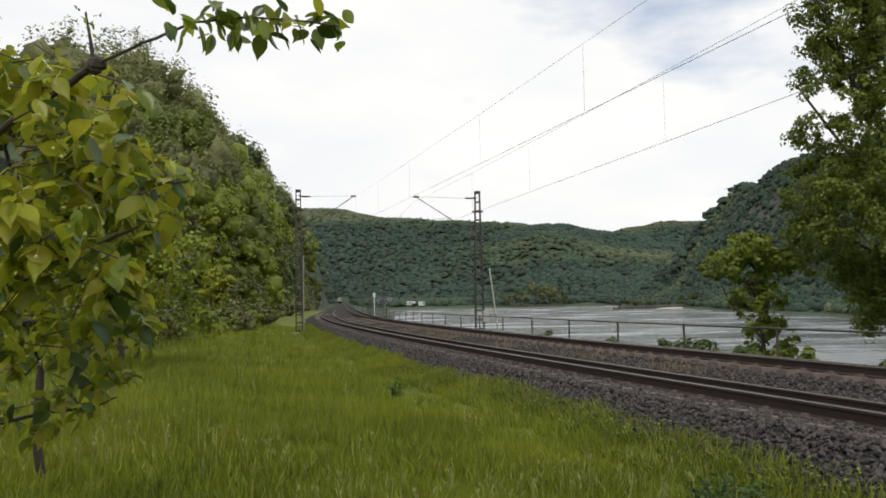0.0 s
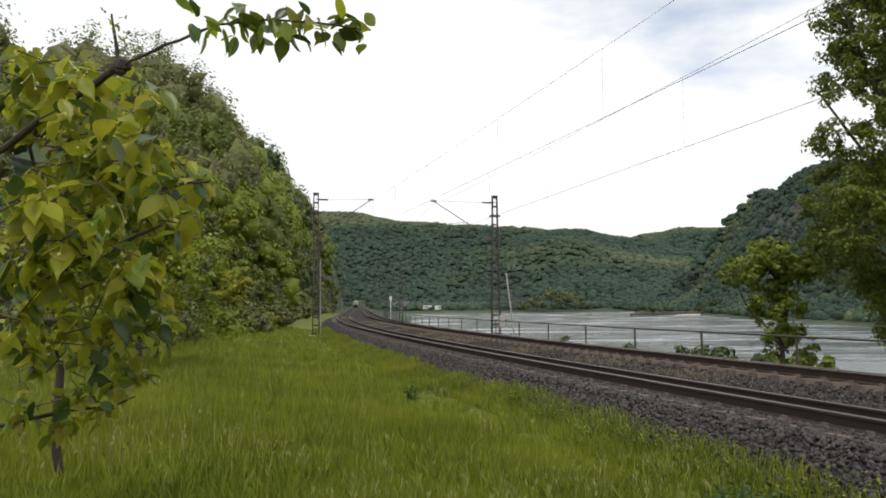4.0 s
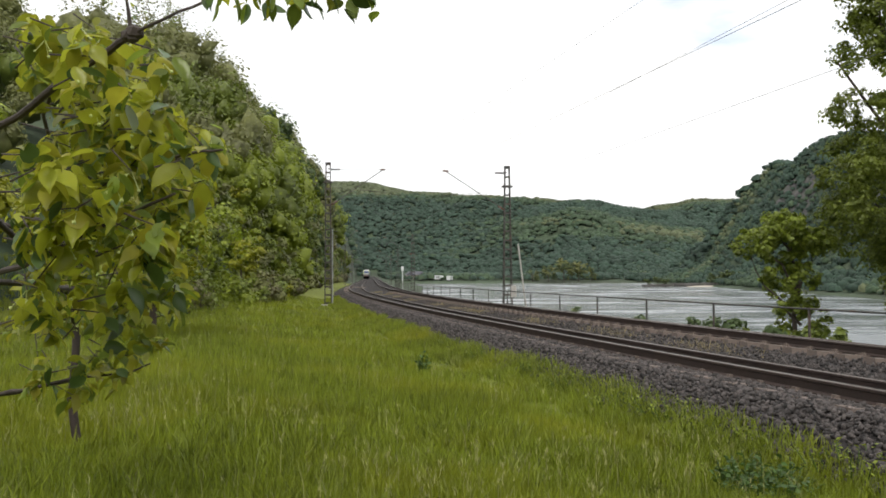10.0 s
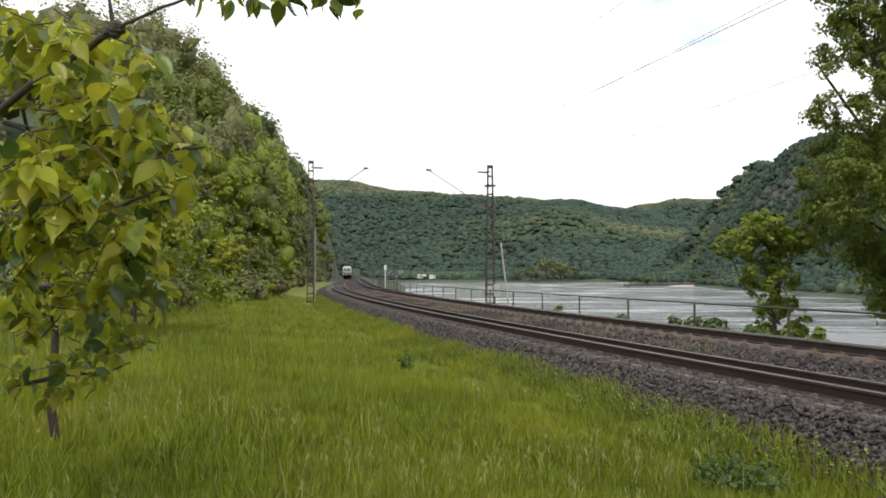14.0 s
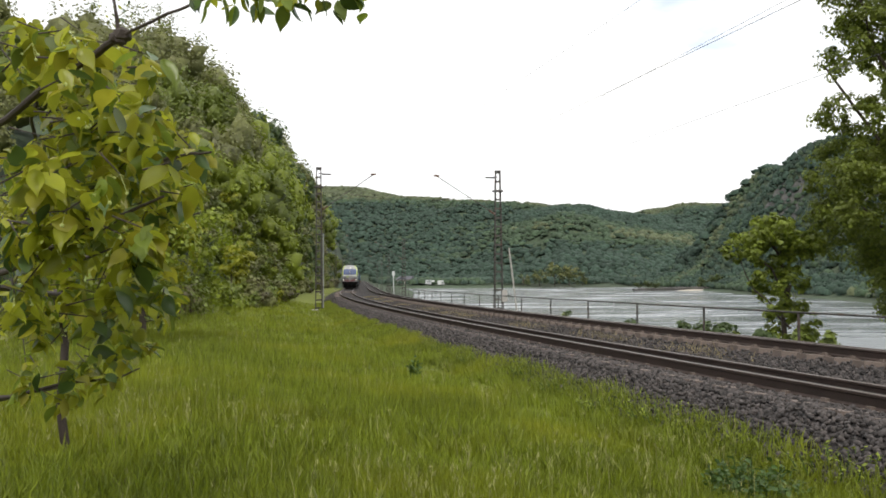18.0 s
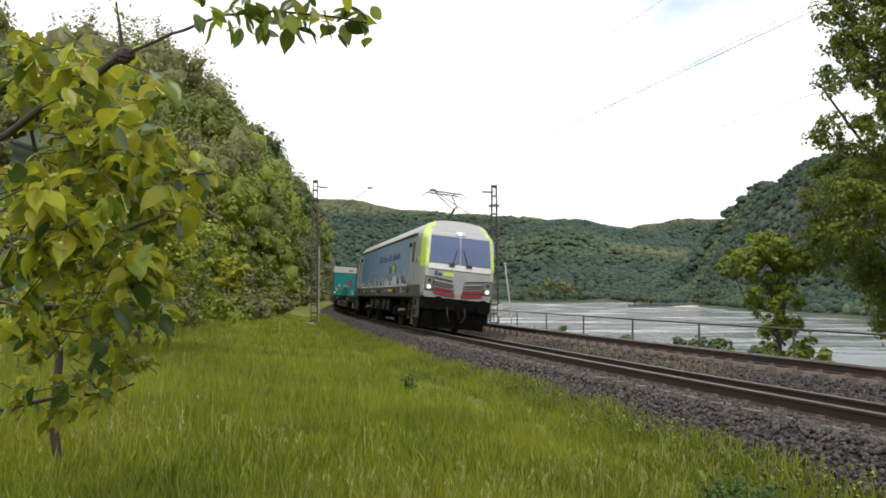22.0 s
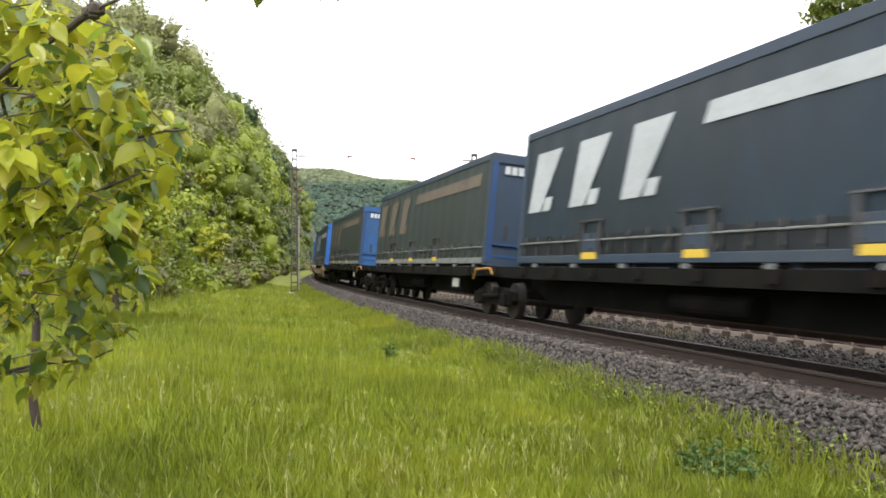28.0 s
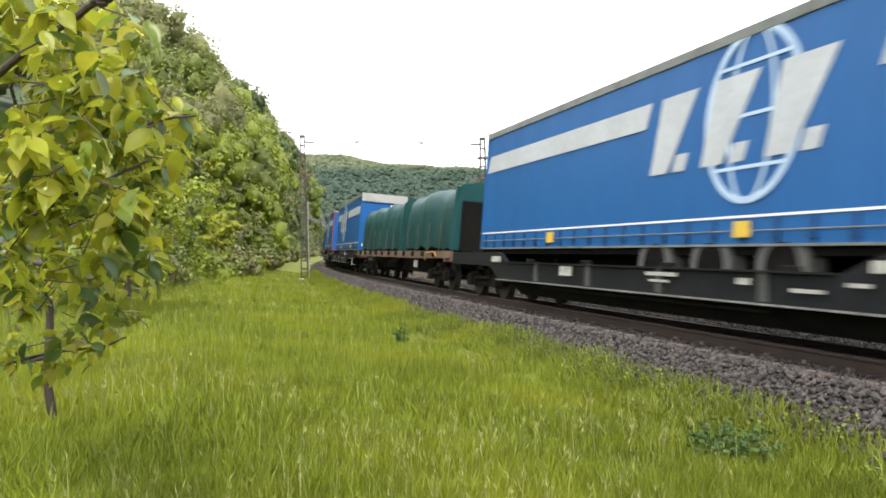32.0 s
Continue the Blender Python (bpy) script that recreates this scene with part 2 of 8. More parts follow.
SECOND = -3.70          # the far track's centre
WATER = -6.0
HILL_S = (-50, 22, 42, 70, 96, 127, 196, 355, 900)
HILL_H = (3, 4.4, 8.6, 14.8, 19.4, 23.3, 28, 33, 36)
EDGE_S = (-50, 6, 17, 28, 44, 62, 92, 142, 900)
EDGE_L = (30, 26, 14, 9.5, 6.5, 5.2, 5.5, 6.0, 6.0)


def verge(s):
    """Where the grass meets the ballast, measured from the near track's centre."""
    return np.interp(s, (3.5, 6, 8, 12, 20, 45), (2.35, 2.12, 2.02, 2.06, 2.14, 2.16))


def height(x, y, s=None, lat=None):
    if s is None:
        s, lat = along(x, y)
    x, y = np.asarray(x, float).ravel(), np.asarray(y, float).ravel()
    lv = level(s)
    # meadow side
    meadow = lv - 0.62 + (meadow_level(s) - lv + 0.62) * ease(lat, 2.6, 8.0) + 0.05 * wobble(x, y, 3.0) * ease(lat, 3, 6)
    edge, top = np.interp(s, EDGE_S, EDGE_L), np.interp(s, HILL_S, HILL_H)
    up = np.maximum(0, lat - edge - 1.2)
    hill = top * (1 - np.exp(-up / 4.5)) + 0.1 * np.maximum(0, up - 8) + wobble(x, y, 14, 3) * np.minimum(up * 0.12, 1.6)
    land = np.where(lat > 2.6, meadow + hill, 0)
    # ballast of both tracks
    bed = np.interp(lat, (-6.6, -6.1, -5.75, -5.3, -4.45, -2.95, -2.4, -1.3, 0.6, 1.5, 2.6), (-1.3, -0.85, -0.75, -0.45, -0.26, -0.18, -0.21, -0.27, -0.19, -0.175, -0.62)) + lv
    bank = 14 + 36 * ease(s, 150, 420)
    slope = lv - 0.9 - np.clip((-lat - 6.2) / (bank - 6.2 + 3), 0, 1) * 7.5 + wobble(x, y, 5, 1) * 0.15
    near = np.where(lat > 2.6, land, np.where(lat > -6.2, bed, slope))
    # the far shore and its ridge
    shore = 462 + 10 * wobble(x, y, 60, 5) + np.maximum(0, x - 110) * 0.8
    d = y - shore
    foot = d - 230 * (1 - ease(x, -40, 150))
    ridge = -8 + 2.5 * ease(d, -6, 8) + 2 * ease(d, 0, 40) + (86 + 5 * wobble(x, y, 130, 8) + 20 * (1 - ease(x, -40, 150)) + 14 * ease(x, 250, 330) - 7 * ease(x, 150, 210) * (1 - ease(x, 250, 300)) + 36 * (1 - ease(x, -260, 90))) * ease(foot, 18, 540) + 24 * ease(foot, 500, 1300) + 7 * wobble(x, y, 70, 2) * ease(foot, 60, 220)
    # the steep hill over the other bank
    e = x - 103 - 4 * wobble(x, y, 30, 4)
    end = 1 - ease(y + 0.2 * e, 482, 585)
    crag = -8 + 2.6 * ease(e, -5, 5) + (4 * ease(e, 3, 22) + 63 * ease(e, 18, 78) + 4 * wobble(x, y, 26, 6) * ease(e, 20, 60) + 0.10 * np.maximum(0, e - 78)) * end
    return np.maximum(np.maximum(near, ridge), np.where(y > -900, crag, -8))


def mesh_from(name, verts, faces, mats, index=None, smooth=False):
    """A mesh from arrays: triangles or quads, with a material index for each face."""
    me = bpy.data.meshes.new(name)
    verts, faces = np.asarray(verts, np.float32), np.asarray(faces, np.int32)
    n, k = faces.shape
    me.vertices.add(len(verts))
    me.vertices.foreach_set("co", verts.ravel())
    me.loops.add(n * k)
    me.loops.foreach_set("vertex_index", faces.ravel())
    me.polygons.add(n)
    me.polygons.foreach_set("loop_start", np.arange(n, dtype=np.int32) * k)
    for m in mats:
        me.materials.append(m)
    if index is not None:
        me.polygons.foreach_set("material_index", np.asarray(index, np.int32))
    if smooth:
        me.polygons.foreach_set("use_smooth", np.ones(n, dtype=bool))
    me.update(calc_edges=True)
    return me


def make_ground():
    fine, coarse = np.arange(-44, 44.01, 0.22), np.arange(46, 314, 2.0)
    ang = np.radians(np.concatenate([fine, coarse]))
    rad = np.concatenate([[0.001], np.geomspace(0.8, 3600, 330)])
    a, r = np.meshgrid(ang, rad)
    x, y = (np.sin(a) * r).ravel() + 0.31, (np.cos(a) * r).ravel() - 0.43
    s, lat = along(x, y)
    z = height(x, y, s, lat)
    na, nr = len(ang), len(rad)
    i, j = np.meshgrid(np.arange(nr - 1), np.arange(na), indexing="ij")
    i, j = i.ravel(), j.ravel()
    k = (j + 1) % na
    faces = np.stack([i * na + j, i * na + k, (i + 1) * na + k, (i + 1) * na + j], 1)
    cl, cx, cy, cz = lat[faces].mean(1), x[faces].mean(1), y[faces].mean(1), z[faces].mean(1)
    cs = s[faces].mean(1)
    edge = np.interp(cs, EDGE_S, EDGE_L)
    index = np.where((cl > verge(cs) + 0.15) & (cl < edge + 2) & (cy < 200), 0, 2)
    index = np.where((cl > -6.9) & (cl <= verge(cs) + 0.15) & (cs < 640), 1, index)
    steep = np.abs(z[faces].max(1) - z[faces].min(1)) / np.maximum(0.1, np.hypot(np.ptp(x[faces], 1), np.ptp(y[faces], 1)))
    index = np.where((index == 2) & (steep > 0.95) & (cz > 0), 3, index)
    index = np.where((cs > 100) & (cs < 270) & (cl > edge + 1.4) & (cl < edge + 7.5), 3, index)
    ob = new("ground", mesh_from("ground", np.stack([x, y, z], 1), faces[:, ::-1], (M_GRASS_SOIL, M_BALLAST, M_HILLSOIL, M_ROCK), index, True))
    tagged(ob, "grassy meadow, ballast bed and wooded valley sides", "ground", kind="structure")


make_ground()


def make_water():
    m = bpy.data.materials.new("river_water")
    m.use_nodes = True
    n, l = m.node_tree.nodes, m.node_tree.links
    b = n["Principled BSDF"]
    b.inputs["Roughness"].default_value, b.inputs["IOR"].default_value = 0.07, 1.6
    tc, mp = n.new("ShaderNodeTexCoord"), n.new("ShaderNodeMapping")
    mp.inputs["Scale"].default_value = (0.20, 0.42, 1)
    l.new(tc.outputs["Object"], mp.inputs["Vector"])
    w, v = n.new("ShaderNodeTexNoise"), n.new("ShaderNodeTexNoise")
    w.inputs["Scale"].default_value, w.inputs["Detail"].default_value = 1.6, 6
    v.inputs["Scale"].default_value, v.inputs["Detail"].default_value = 0.17, 7
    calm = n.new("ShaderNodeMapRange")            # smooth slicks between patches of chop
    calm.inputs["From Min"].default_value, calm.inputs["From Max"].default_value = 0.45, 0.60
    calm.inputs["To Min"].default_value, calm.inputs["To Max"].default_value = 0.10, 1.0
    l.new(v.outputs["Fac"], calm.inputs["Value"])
    for k in (w, v):
        l.new(mp.outputs["Vector"], k.inputs["Vector"])
    mul = n.new("ShaderNodeMath")
    mul.operation = "MULTIPLY"
    l.new(w.outputs["Fac"], mul.inputs[0])
    l.new(calm.outputs["Result"], mul.inputs[1])
    gloss = n.new("ShaderNodeMapRange")
    gloss.inputs["To Min"].default_value, gloss.inputs["To Max"].default_value = 0.04, 0.28
    l.new(calm.outputs["Result"], gloss.inputs["Value"])
    l.new(gloss.outputs["Result"], b.inputs["Roughness"])
    tone = n.new("ShaderNodeMixRGB")             # silty green where smooth; where the current breaks, sky glare is painted pale
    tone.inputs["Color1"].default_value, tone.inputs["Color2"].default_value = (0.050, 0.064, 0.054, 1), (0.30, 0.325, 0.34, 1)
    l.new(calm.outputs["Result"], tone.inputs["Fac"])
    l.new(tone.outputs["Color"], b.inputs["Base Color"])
    bp = n.new("ShaderNodeBump")
    bp.inputs["Strength"].default_value, bp.inputs["Distance"].default_value = 1.0, 3.6
    l.new(mul.outputs[0], bp.inputs["Height"])
    l.new(bp.outputs["Normal"], b.inputs["Normal"])
    xs, ys = np.linspace(-300, 420, 40), np.linspace(-700, 900, 80)
    gx, gy = np.meshgrid(xs, ys)
    q = np.arange(40 * 80).reshape(80, 40)
    faces = np.stack([q[:-1, :-1], q[:-1, 1:], q[1:, 1:], q[1:, :-1]], -1).reshape(-1, 4)
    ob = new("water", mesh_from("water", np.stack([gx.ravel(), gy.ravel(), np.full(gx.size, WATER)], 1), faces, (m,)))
    tagged(ob, "wide grey river with choppy current, reflections and sky glare painted pale", "river", kind="structure")


make_water()


# ---- helpers for things ----
def link(name, bm, mat, smooth=False):
    me = bpy.data.meshes.new(name)
    bm.normal_update()
    bm.to_mesh(me)
    bm.free()
    for m in (mat if isinstance(mat, (list, tuple)) else (mat,)):
        me.materials.append(m)
    if smooth:
        for p in me.polygons:
            p.use_smooth = True
    return me


def part(name, bm, mat, parent, label="", smooth=False):
    ob = new(name, link(name, bm, mat, smooth))
    ob.parent = parent
    if label:
        ob["label"] = label
    return ob


def box(bm, x0, x1, y0, y1, z0, z1, bevel=0.0, m=0):
    made = bmesh.ops.create_cube(bm, size=1, matrix=Matrix.Translation(((x0 + x1) / 2, (y0 + y1) / 2, (z0 + z1) / 2)) @ Matrix.Diagonal((abs(x1 - x0), abs(y1 - y0), abs(z1 - z0), 1)))
    faces = {f for v in made["verts"] for f in v.link_faces}
    for f in faces:
        f.material_index = m
    if bevel:
        edges = {e for v in made["verts"] for e in v.link_edges}
        bmesh.ops.bevel(bm, geom=list(edges), offset=bevel, segments=2, affect="EDGES", profile=0.5)
    return bm


def rod(bm, a, b, r, seg=8, r2=None, m=0):
    a, b = Vector(a), Vector(b)
    d = b - a
    q = d.to_track_quat("Z", "Y").to_matrix().to_4x4()
    made = bmesh.ops.create_cone(bm, cap_ends=True, segments=seg, radius1=r, radius2=r if r2 is None else r2, depth=d.length, matrix=Matrix.Translation((a + b) / 2) @ q)
    for f in {f for v in made["verts"] for f in v.link_faces}:
        f.material_index = m
    return bm


def slab(bm, outline, y0, y1, m=0):
    """A plate: an outline in x and z, from y0 to y1."""
    lo = [bm.verts.new((x, y0, z)) for x, z in outline]
    hi = [bm.verts.new((x, y1, z)) for x, z in outline]
    fs = [bm.faces.new(lo), bm.faces.new(hi[::-1])]
    for i in range(len(lo)):
        j = (i + 1) % len(lo)
        fs.append(bm.faces.new((lo[j], lo[i], hi[i], hi[j])))
    for f in fs:
        f.material_index = m
    bmesh.ops.recalc_face_normals(bm, faces=fs)
    return bm


def sweep(bm, path, profile, m=0, caps=True):
    """A profile (sideways, up) drawn along points (x, y, z, heading)."""
    rings = []
    for x, y, z, h in path:
        rings.append([bm.verts.new((x - math.sin(h) * a, y + math.cos(h) * a, z + b)) for a, b in profile])
    k = len(profile)
    for r0, r1 in zip(rings, rings[1:]):
        for i in range(k):
            f = bm.faces.new((r0[i], r0[(i + 1) % k], r1[(i + 1) % k], r1[i]))
            f.material_index = m[i] if isinstance(m, (list, tuple)) else m
    if caps:
        bm.faces.new(rings[0])
        bm.faces.new(rings[-1][::-1])
    bmesh.ops.recalc_face_normals(bm, faces=bm.faces[:])
    return bm


# ---- the two tracks ----
RAIL_SECTION = [(-0.07, -0.17), (0.07, -0.17), (0.07, -0.155), (0.012, -0.135), (0.012, -0.05), (0.036, -0.035), (0.036, -0.006), (0.024, 0.0), (-0.024, 0.0), (-0.036, -0.006), (-0.036, -0.035), (-0.012, -0.05), (-0.012, -0.135), (-0.07, -0.155)]
RAIL_MATS = [0, 0, 0, 0, 0, 0, 1, 1, 1, 0, 0, 0, 0, 0]


def bend(s):
    return float(np.interp(s, LINE_S, BEND))


def make_track(centre, label, drop):
    track = tagged(new("railway_track"), label, "railway track", "tracks in the valley")
    for side in (1, -1):
        lat = centre + side * 0.7165
        path = []
        for s in np.concatenate([np.arange(-60, 150, 1.5), np.arange(150, 900, 15.0)]):
            x, y = spot(s, lat)
            z = float(level(s)) - drop + (0 if side > 0 else -CANT * bend(s))
            path.append((float(x), float(y), z, float(np.interp(s, LINE_S, HEAD))))
        part("rail", sweep(bmesh.new(), path, RAIL_SECTION, RAIL_MATS), (M_RAIL, M_RAILHEAD), track, "rusty steel rail with a worn bright head")
    return track


NEAR_TRACK = make_track(0.0, "curved rusty railway track on concrete sleepers and ballast", 0.0)
FAR_TRACK = make_track(SECOND, "second curved railway track beside the river fence", -0.03)


# ---- masts, wires, fence ----
def make_mast(s, lat, tall, reach, w0=0.27):
    """A riveted lattice mast with its bracket and cantilever over the track at lat = reach."""
    x, y = spot(s, lat)
    h = float(np.interp(s, LINE_S, HEAD))
    base = float(height(x, y)[0]) - 0.1
    mast = tagged(new("overhead_line_mast"), "tall riveted steel lattice mast with a cantilever for the overhead line", "mast", "masts along the line")
    mast.matrix_world = Matrix.Translation((float(x), float(y), base)) @ Matrix.Rotation(h, 4, "Z")
    w1 = 0.13
    top = tall
    for a in (-1, 1):
        for b in (-1, 1):
            part("leg", rod(bmesh.new(), (a * w0 * 0.6, b * w0, 0), (a * w1 * 0.6, b * w1, top), 0.038, 4), M_STEEL, mast)
    n = 17
    for i in range(n + 1):
        t = i / n
        w = w0 + (w1 - w0) * t
        z = 0.25 + (top - 0.3) * t
        bm = bmesh.new()
        for a in (-1, 1):
            box(bm, a * w * 0.6 - 0.008, a * w * 0.6 + 0.008, -w, w, z - 0.045, z + 0.045)
        for b in (-1, 1):
            box(bm, -w * 0.6, w * 0.6, b * w - 0.008, b * w + 0.008, z - 0.035, z + 0.035)
        part("batten_plate", bm, M_STEEL, mast)
    part("footing", box(bmesh.new(), -0.42, 0.42, -0.42, 0.42, -0.5, 0.16, 0.03), M_CONCRETE, mast, "weathered concrete footing")
    part("cap_plate", box(bmesh.new(), -0.12, 0.12, -0.17, 0.17, top - 0.02, top + 0.07), M_STEEL, mast)
    part("collar", box(bmesh.new(), -0.2, 0.2, -0.3, 0.3, top - 1.22, top - 1.13), M_STEEL, mast)
    side = 1 if reach > lat else -1
    arm = abs(reach - lat)
    # bracket at the top, strut and insulators of the cantilever
    part("top_bracket", rod(rod(bmesh.new(), (0, 0, top - 0.32), (0, side * 0.75, top - 0.36), 0.03, 6), (0, side * 0.2, top - 0.36), (0, side * 0.75, top - 0.36), 0.05, 8), M_STEEL, mast)
    bm = rod(bmesh.new(), (0, side * 0.55, top - 2.35), (0, side * arm, top - 0.32), 0.024, 8)
    part("cantilever_tube", bm, M_STEEL, mast, "slanting grey cantilever tube")
    bm = rod(bmesh.new(), (0, side * w1, top - 2.62), (0, side * 0.55, top - 2.35), 0.03, 6)
    for k in range(5):
        p = Vector((0, side * (0.22 + 0.07 * k), top - 2.57 + 0.043 * k))
        rod(bm, p, p + Vector((0, side * 0.03, 0.018)), 0.075, 10)
    part("insulator", bm, M_INSUL, mast, "ribbed brown insulator")
    part("cap", box(bmesh.new(), -0.06, 0.06, side * arm - 0.16, side * arm + 0.16, top - 0.36, top - 0.26, 0.01), M_INSUL, mast)
    part("tie_rod", rod(bmesh.new(), (0, side * 0.75, top - 0.36), (0, side * arm, top - 0.30), 0.008, 5), M_WIRE, mast)
    bm = rod(bmesh.new(), (0, side * (arm * 0.42), top - 1.55), (0, side * (arm + 0.25), top - 1.78), 0.012, 6)
    part("steady_arm", bm, M_STEEL, mast)
    return mast


MAST_L = make_mast(50.3, 3.09, 9.0, -0.35, 0.2)
MAST_R = make_mast(46.5, -7.48, 9.6, SECOND)
for s_mast in (108.0, 166.0, 226.0, 290.0):
    make_mast(s_mast, 3.4, 8.3, 0.0, 0.2)
    make_mast(s_mast - 3, -7.4, 8.5, SECOND)
for s_mast in (3.0, -44.0):
    make_mast(s_mast, 3.4, 8.55, 0.0, 0.2)
    make_mast(s_mast - 4, -7.35, 8.95, SECOND)


def make_wires(lat, supports, high, low, label, thick, contact):
    line = tagged(new("overhead_wires"), label, "overhead line")
    def bit(name, pts, r):
        bm = bmesh.new()
        h = math.atan2(pts[-1][1] - pts[0][1], pts[-1][0] - pts[0][0])
        if len(pts) == 2:
            rod(bm, *pts, r, 5)
        else:
            sweep(bm, [(*p, h) for p in pts], [(r * math.cos(k * math.tau / 5), r * math.sin(k * math.tau / 5)) for k in range(5)])
        return part(name, bm, M_WIRE, line)
    for k, (s0, s1) in enumerate(zip(supports, supports[1:])):
        def point(t, z0, sag):
            if isinstance(z0, tuple):
                z0 = z0[k] + (z0[k + 1] - z0[k]) * t
            s = s0 + (s1 - s0) * t
            a, b = spot(s0, lat), spot(s1, lat)
            return (float(a[0] + (b[0] - a[0]) * t), float(a[1] + (b[1] - a[1]) * t), float(level(s)) + z0 - sag * 4 * t * (1 - t))
        ts = np.linspace(0, 1, 13)
        bit("catenary_wire", [point(t, high, 0.12) for t in ts], thick)
        bit("contact_wire", [point(t, low, 0.03) for t in ts], contact)
        for t in (0.1, 0.25, 0.4, 0.6, 0.75, 0.9):
            bit("dropper", [point(t, high, 0.12), point(t, low, 0.03)], 0.0025)
    return line


make_wires(0.2, (-44, 3.0, 50.3, 108.0, 166.0, 226.0), (6.1, 6.2, 7.55, 7.3, 7.3, 7.3), (4.75, 4.75, 5.9, 5.6, 5.6, 5.6), "thin copper overhead wires above the near track", 0.0035, 0.005)
make_wires(SECOND + 0.2, (-48, -1.0, 46.5, 105.0, 163.0, 223.0), 7.1, 5.2, "thin copper overhead wires above the far track", 0.005, 0.006)


def make_fence():
    fence = tagged(new("river_fence"), "rusty tubular railing on posts along the river bank", "fence")
    posts = np.arange(-7.9, 130.0, 4.03)
    for s in posts:
        x, y = spot(s, -5.8)
        z = float(level(s))
        bm = rod(bmesh.new(), (float(x), float(y), z - 1.0), (float(x), float(y), z + 0.42), 0.032, 6)
        part("post", bm, M_STEEL, fence)
    for a, b in zip(posts, posts[1:]):
        p, q = spot(a, -5.8), spot(b, -5.8)
        for up in (0.40,):
            sag = 0.02
            bm = rod(bmesh.new(), (float(p[0]), float(p[1]), float(level(a)) + up), (float(q[0]), float(q[1]), float(level(b)) + up), 0.024, 6)
            part("rail", bm, M_STEEL, fence)
    return fence


make_fence()

bm = rod(bmesh.new(), (-0.15, -0.27, 0.1), (-0.15, -0.27, 4.9), 0.035, 10)
part("cable_duct", bm, M_GALV, MAST_L, "pale cable duct up the mast")
part("sign_plate", box(bmesh.new(), -0.2, -0.17, -0.50, -0.16, 1.75, 2.45, 0.01), M_CONCRETE, MAST_R, "small white sign plate")
pole = tagged(new("leaning_pole", link("leaning_pole", rod(bmesh.new(), (0, 0, -2.5), (-0.9, 0.0, 5.2), 0.06, 8), M_CONCRETE)), "pale leaning pole on the river bank", "pole")
pole.location = (*map(float, spot(55.0, -11.4)), -1.7)


def make_signal(s, lat, tall):
    x, y = map(float, spot(s, lat))
    z = float(height(x, y)[0])
    sig = tagged(new("railway_signal"), "slim white signal post beside the track", "signal")
    sig.location = (x, y, z - 0.1)
    part("post", rod(bmesh.new(), (0, 0, 0), (0, 0, tall), 0.11, 8), M_WHITE, sig)
    part("signal_head", box(bmesh.new(), -0.3, 0.3, -0.12, 0.12, tall - 0.9, tall + 0.2, 0.03), M_WHITE, sig)
    part("base", box(bmesh.new(), -0.3, 0.3, -0.3, 0.3, -0.3, 0.25, 0.03), M_CONCRETE, sig)


M_WHITE = paint("white_paint", (0.72, 0.73, 0.74), 0.5, vary=0.07, scale=2, grain=25, bump=0.03, stain=(0.5, 0.5, 0.48), amount=0.4)
make_signal(190.0, -9.4, 6.3)

# ---- the train ----
# In a vehicle's own space x points where it travels, y to the river, z up from the rails; the meadow side is y < 0.
SPEED = 25.403


def nose_at(t):
    """Where along the line the locomotive's lamps are at t seconds."""
    return 16.65 - 4.1 * float(ease(t, 17.5, 22.3)) - SPEED * (t - 22.5)


def ride(t, q1, q2):
    """The pose of a vehicle whose pivots run q1 and q2 metres behind the lamps."""
    s1, s2 = nose_at(t) + q1, nose_at(t) + q2
    a = Vector((*map(float, spot(s1)), float(level(s1))))
    b = Vector((*map(float, spot(s2)), float(level(s2))))
    k = (bend(s1) + bend(s2)) / 2
    mid = (a + b) / 2
    mid.z -= CANT / 2 * k
    x = (a - b).normalized()
    y = Vector((0, 0, 1)).cross(x).normalized()
    z = x.cross(y)
    m = Matrix((x, y, z)).transposed().to_4x4()
    return Matrix.Translation(mid) @ m @ Matrix.Rotation(-math.atan(CANT / 1.433) * k, 4, "X")


RIDES = []      # (thing, q1, q2)

M_SILVER = paint("silver_grey_paint", (0.33, 0.34, 0.345), 0.35, 0.1, vary=0.08, scale=1.2, grain=40, bump=0.03, coat=0.3, stain=(0.27, 0.25, 0.22), amount=0.35)
M_LIME = paint("lime_paint", (0.47, 0.60, 0.10), 0.35, vary=0.08, scale=2, bump=0.03, coat=0.3, stain=(0.3, 0.36, 0.12), amount=0.3)
M_FRAMEGREY = paint("grimy_frame_grey", (0.024, 0.025, 0.024), 0.7, spec=0.3, vary=0.3, scale=2, grain=30, bump=0.15, stain=(0.07, 0.05, 0.035), amount=0.6)
# These two bases are near black: shade under the train is in the colour.
M_BLACK = paint("shade_deepened_black_steel", (0.004, 0.0038, 0.0037), 0.85, 0.0, spec=0.08, vary=0.45, scale=3, grain=30, bump=0.25, stain=(0.013, 0.011, 0.009), amount=0.6)
M_BOGIE = paint("shade_deepened_brake_dust_steel", (0.0085, 0.0076, 0.0068), 0.85, 0.0, spec=0.1, vary=0.4, scale=4, grain=30, bump=0.3, stain=(0.020, 0.014, 0.010), amount=0.6)
M_WHEEL = paint("wheel_steel", (0.022, 0.019, 0.017), 0.75, 0.1, vary=0.3, scale=5, grain=40, bump=0.1, stain=(0.05, 0.035, 0.025), amount=0.6)
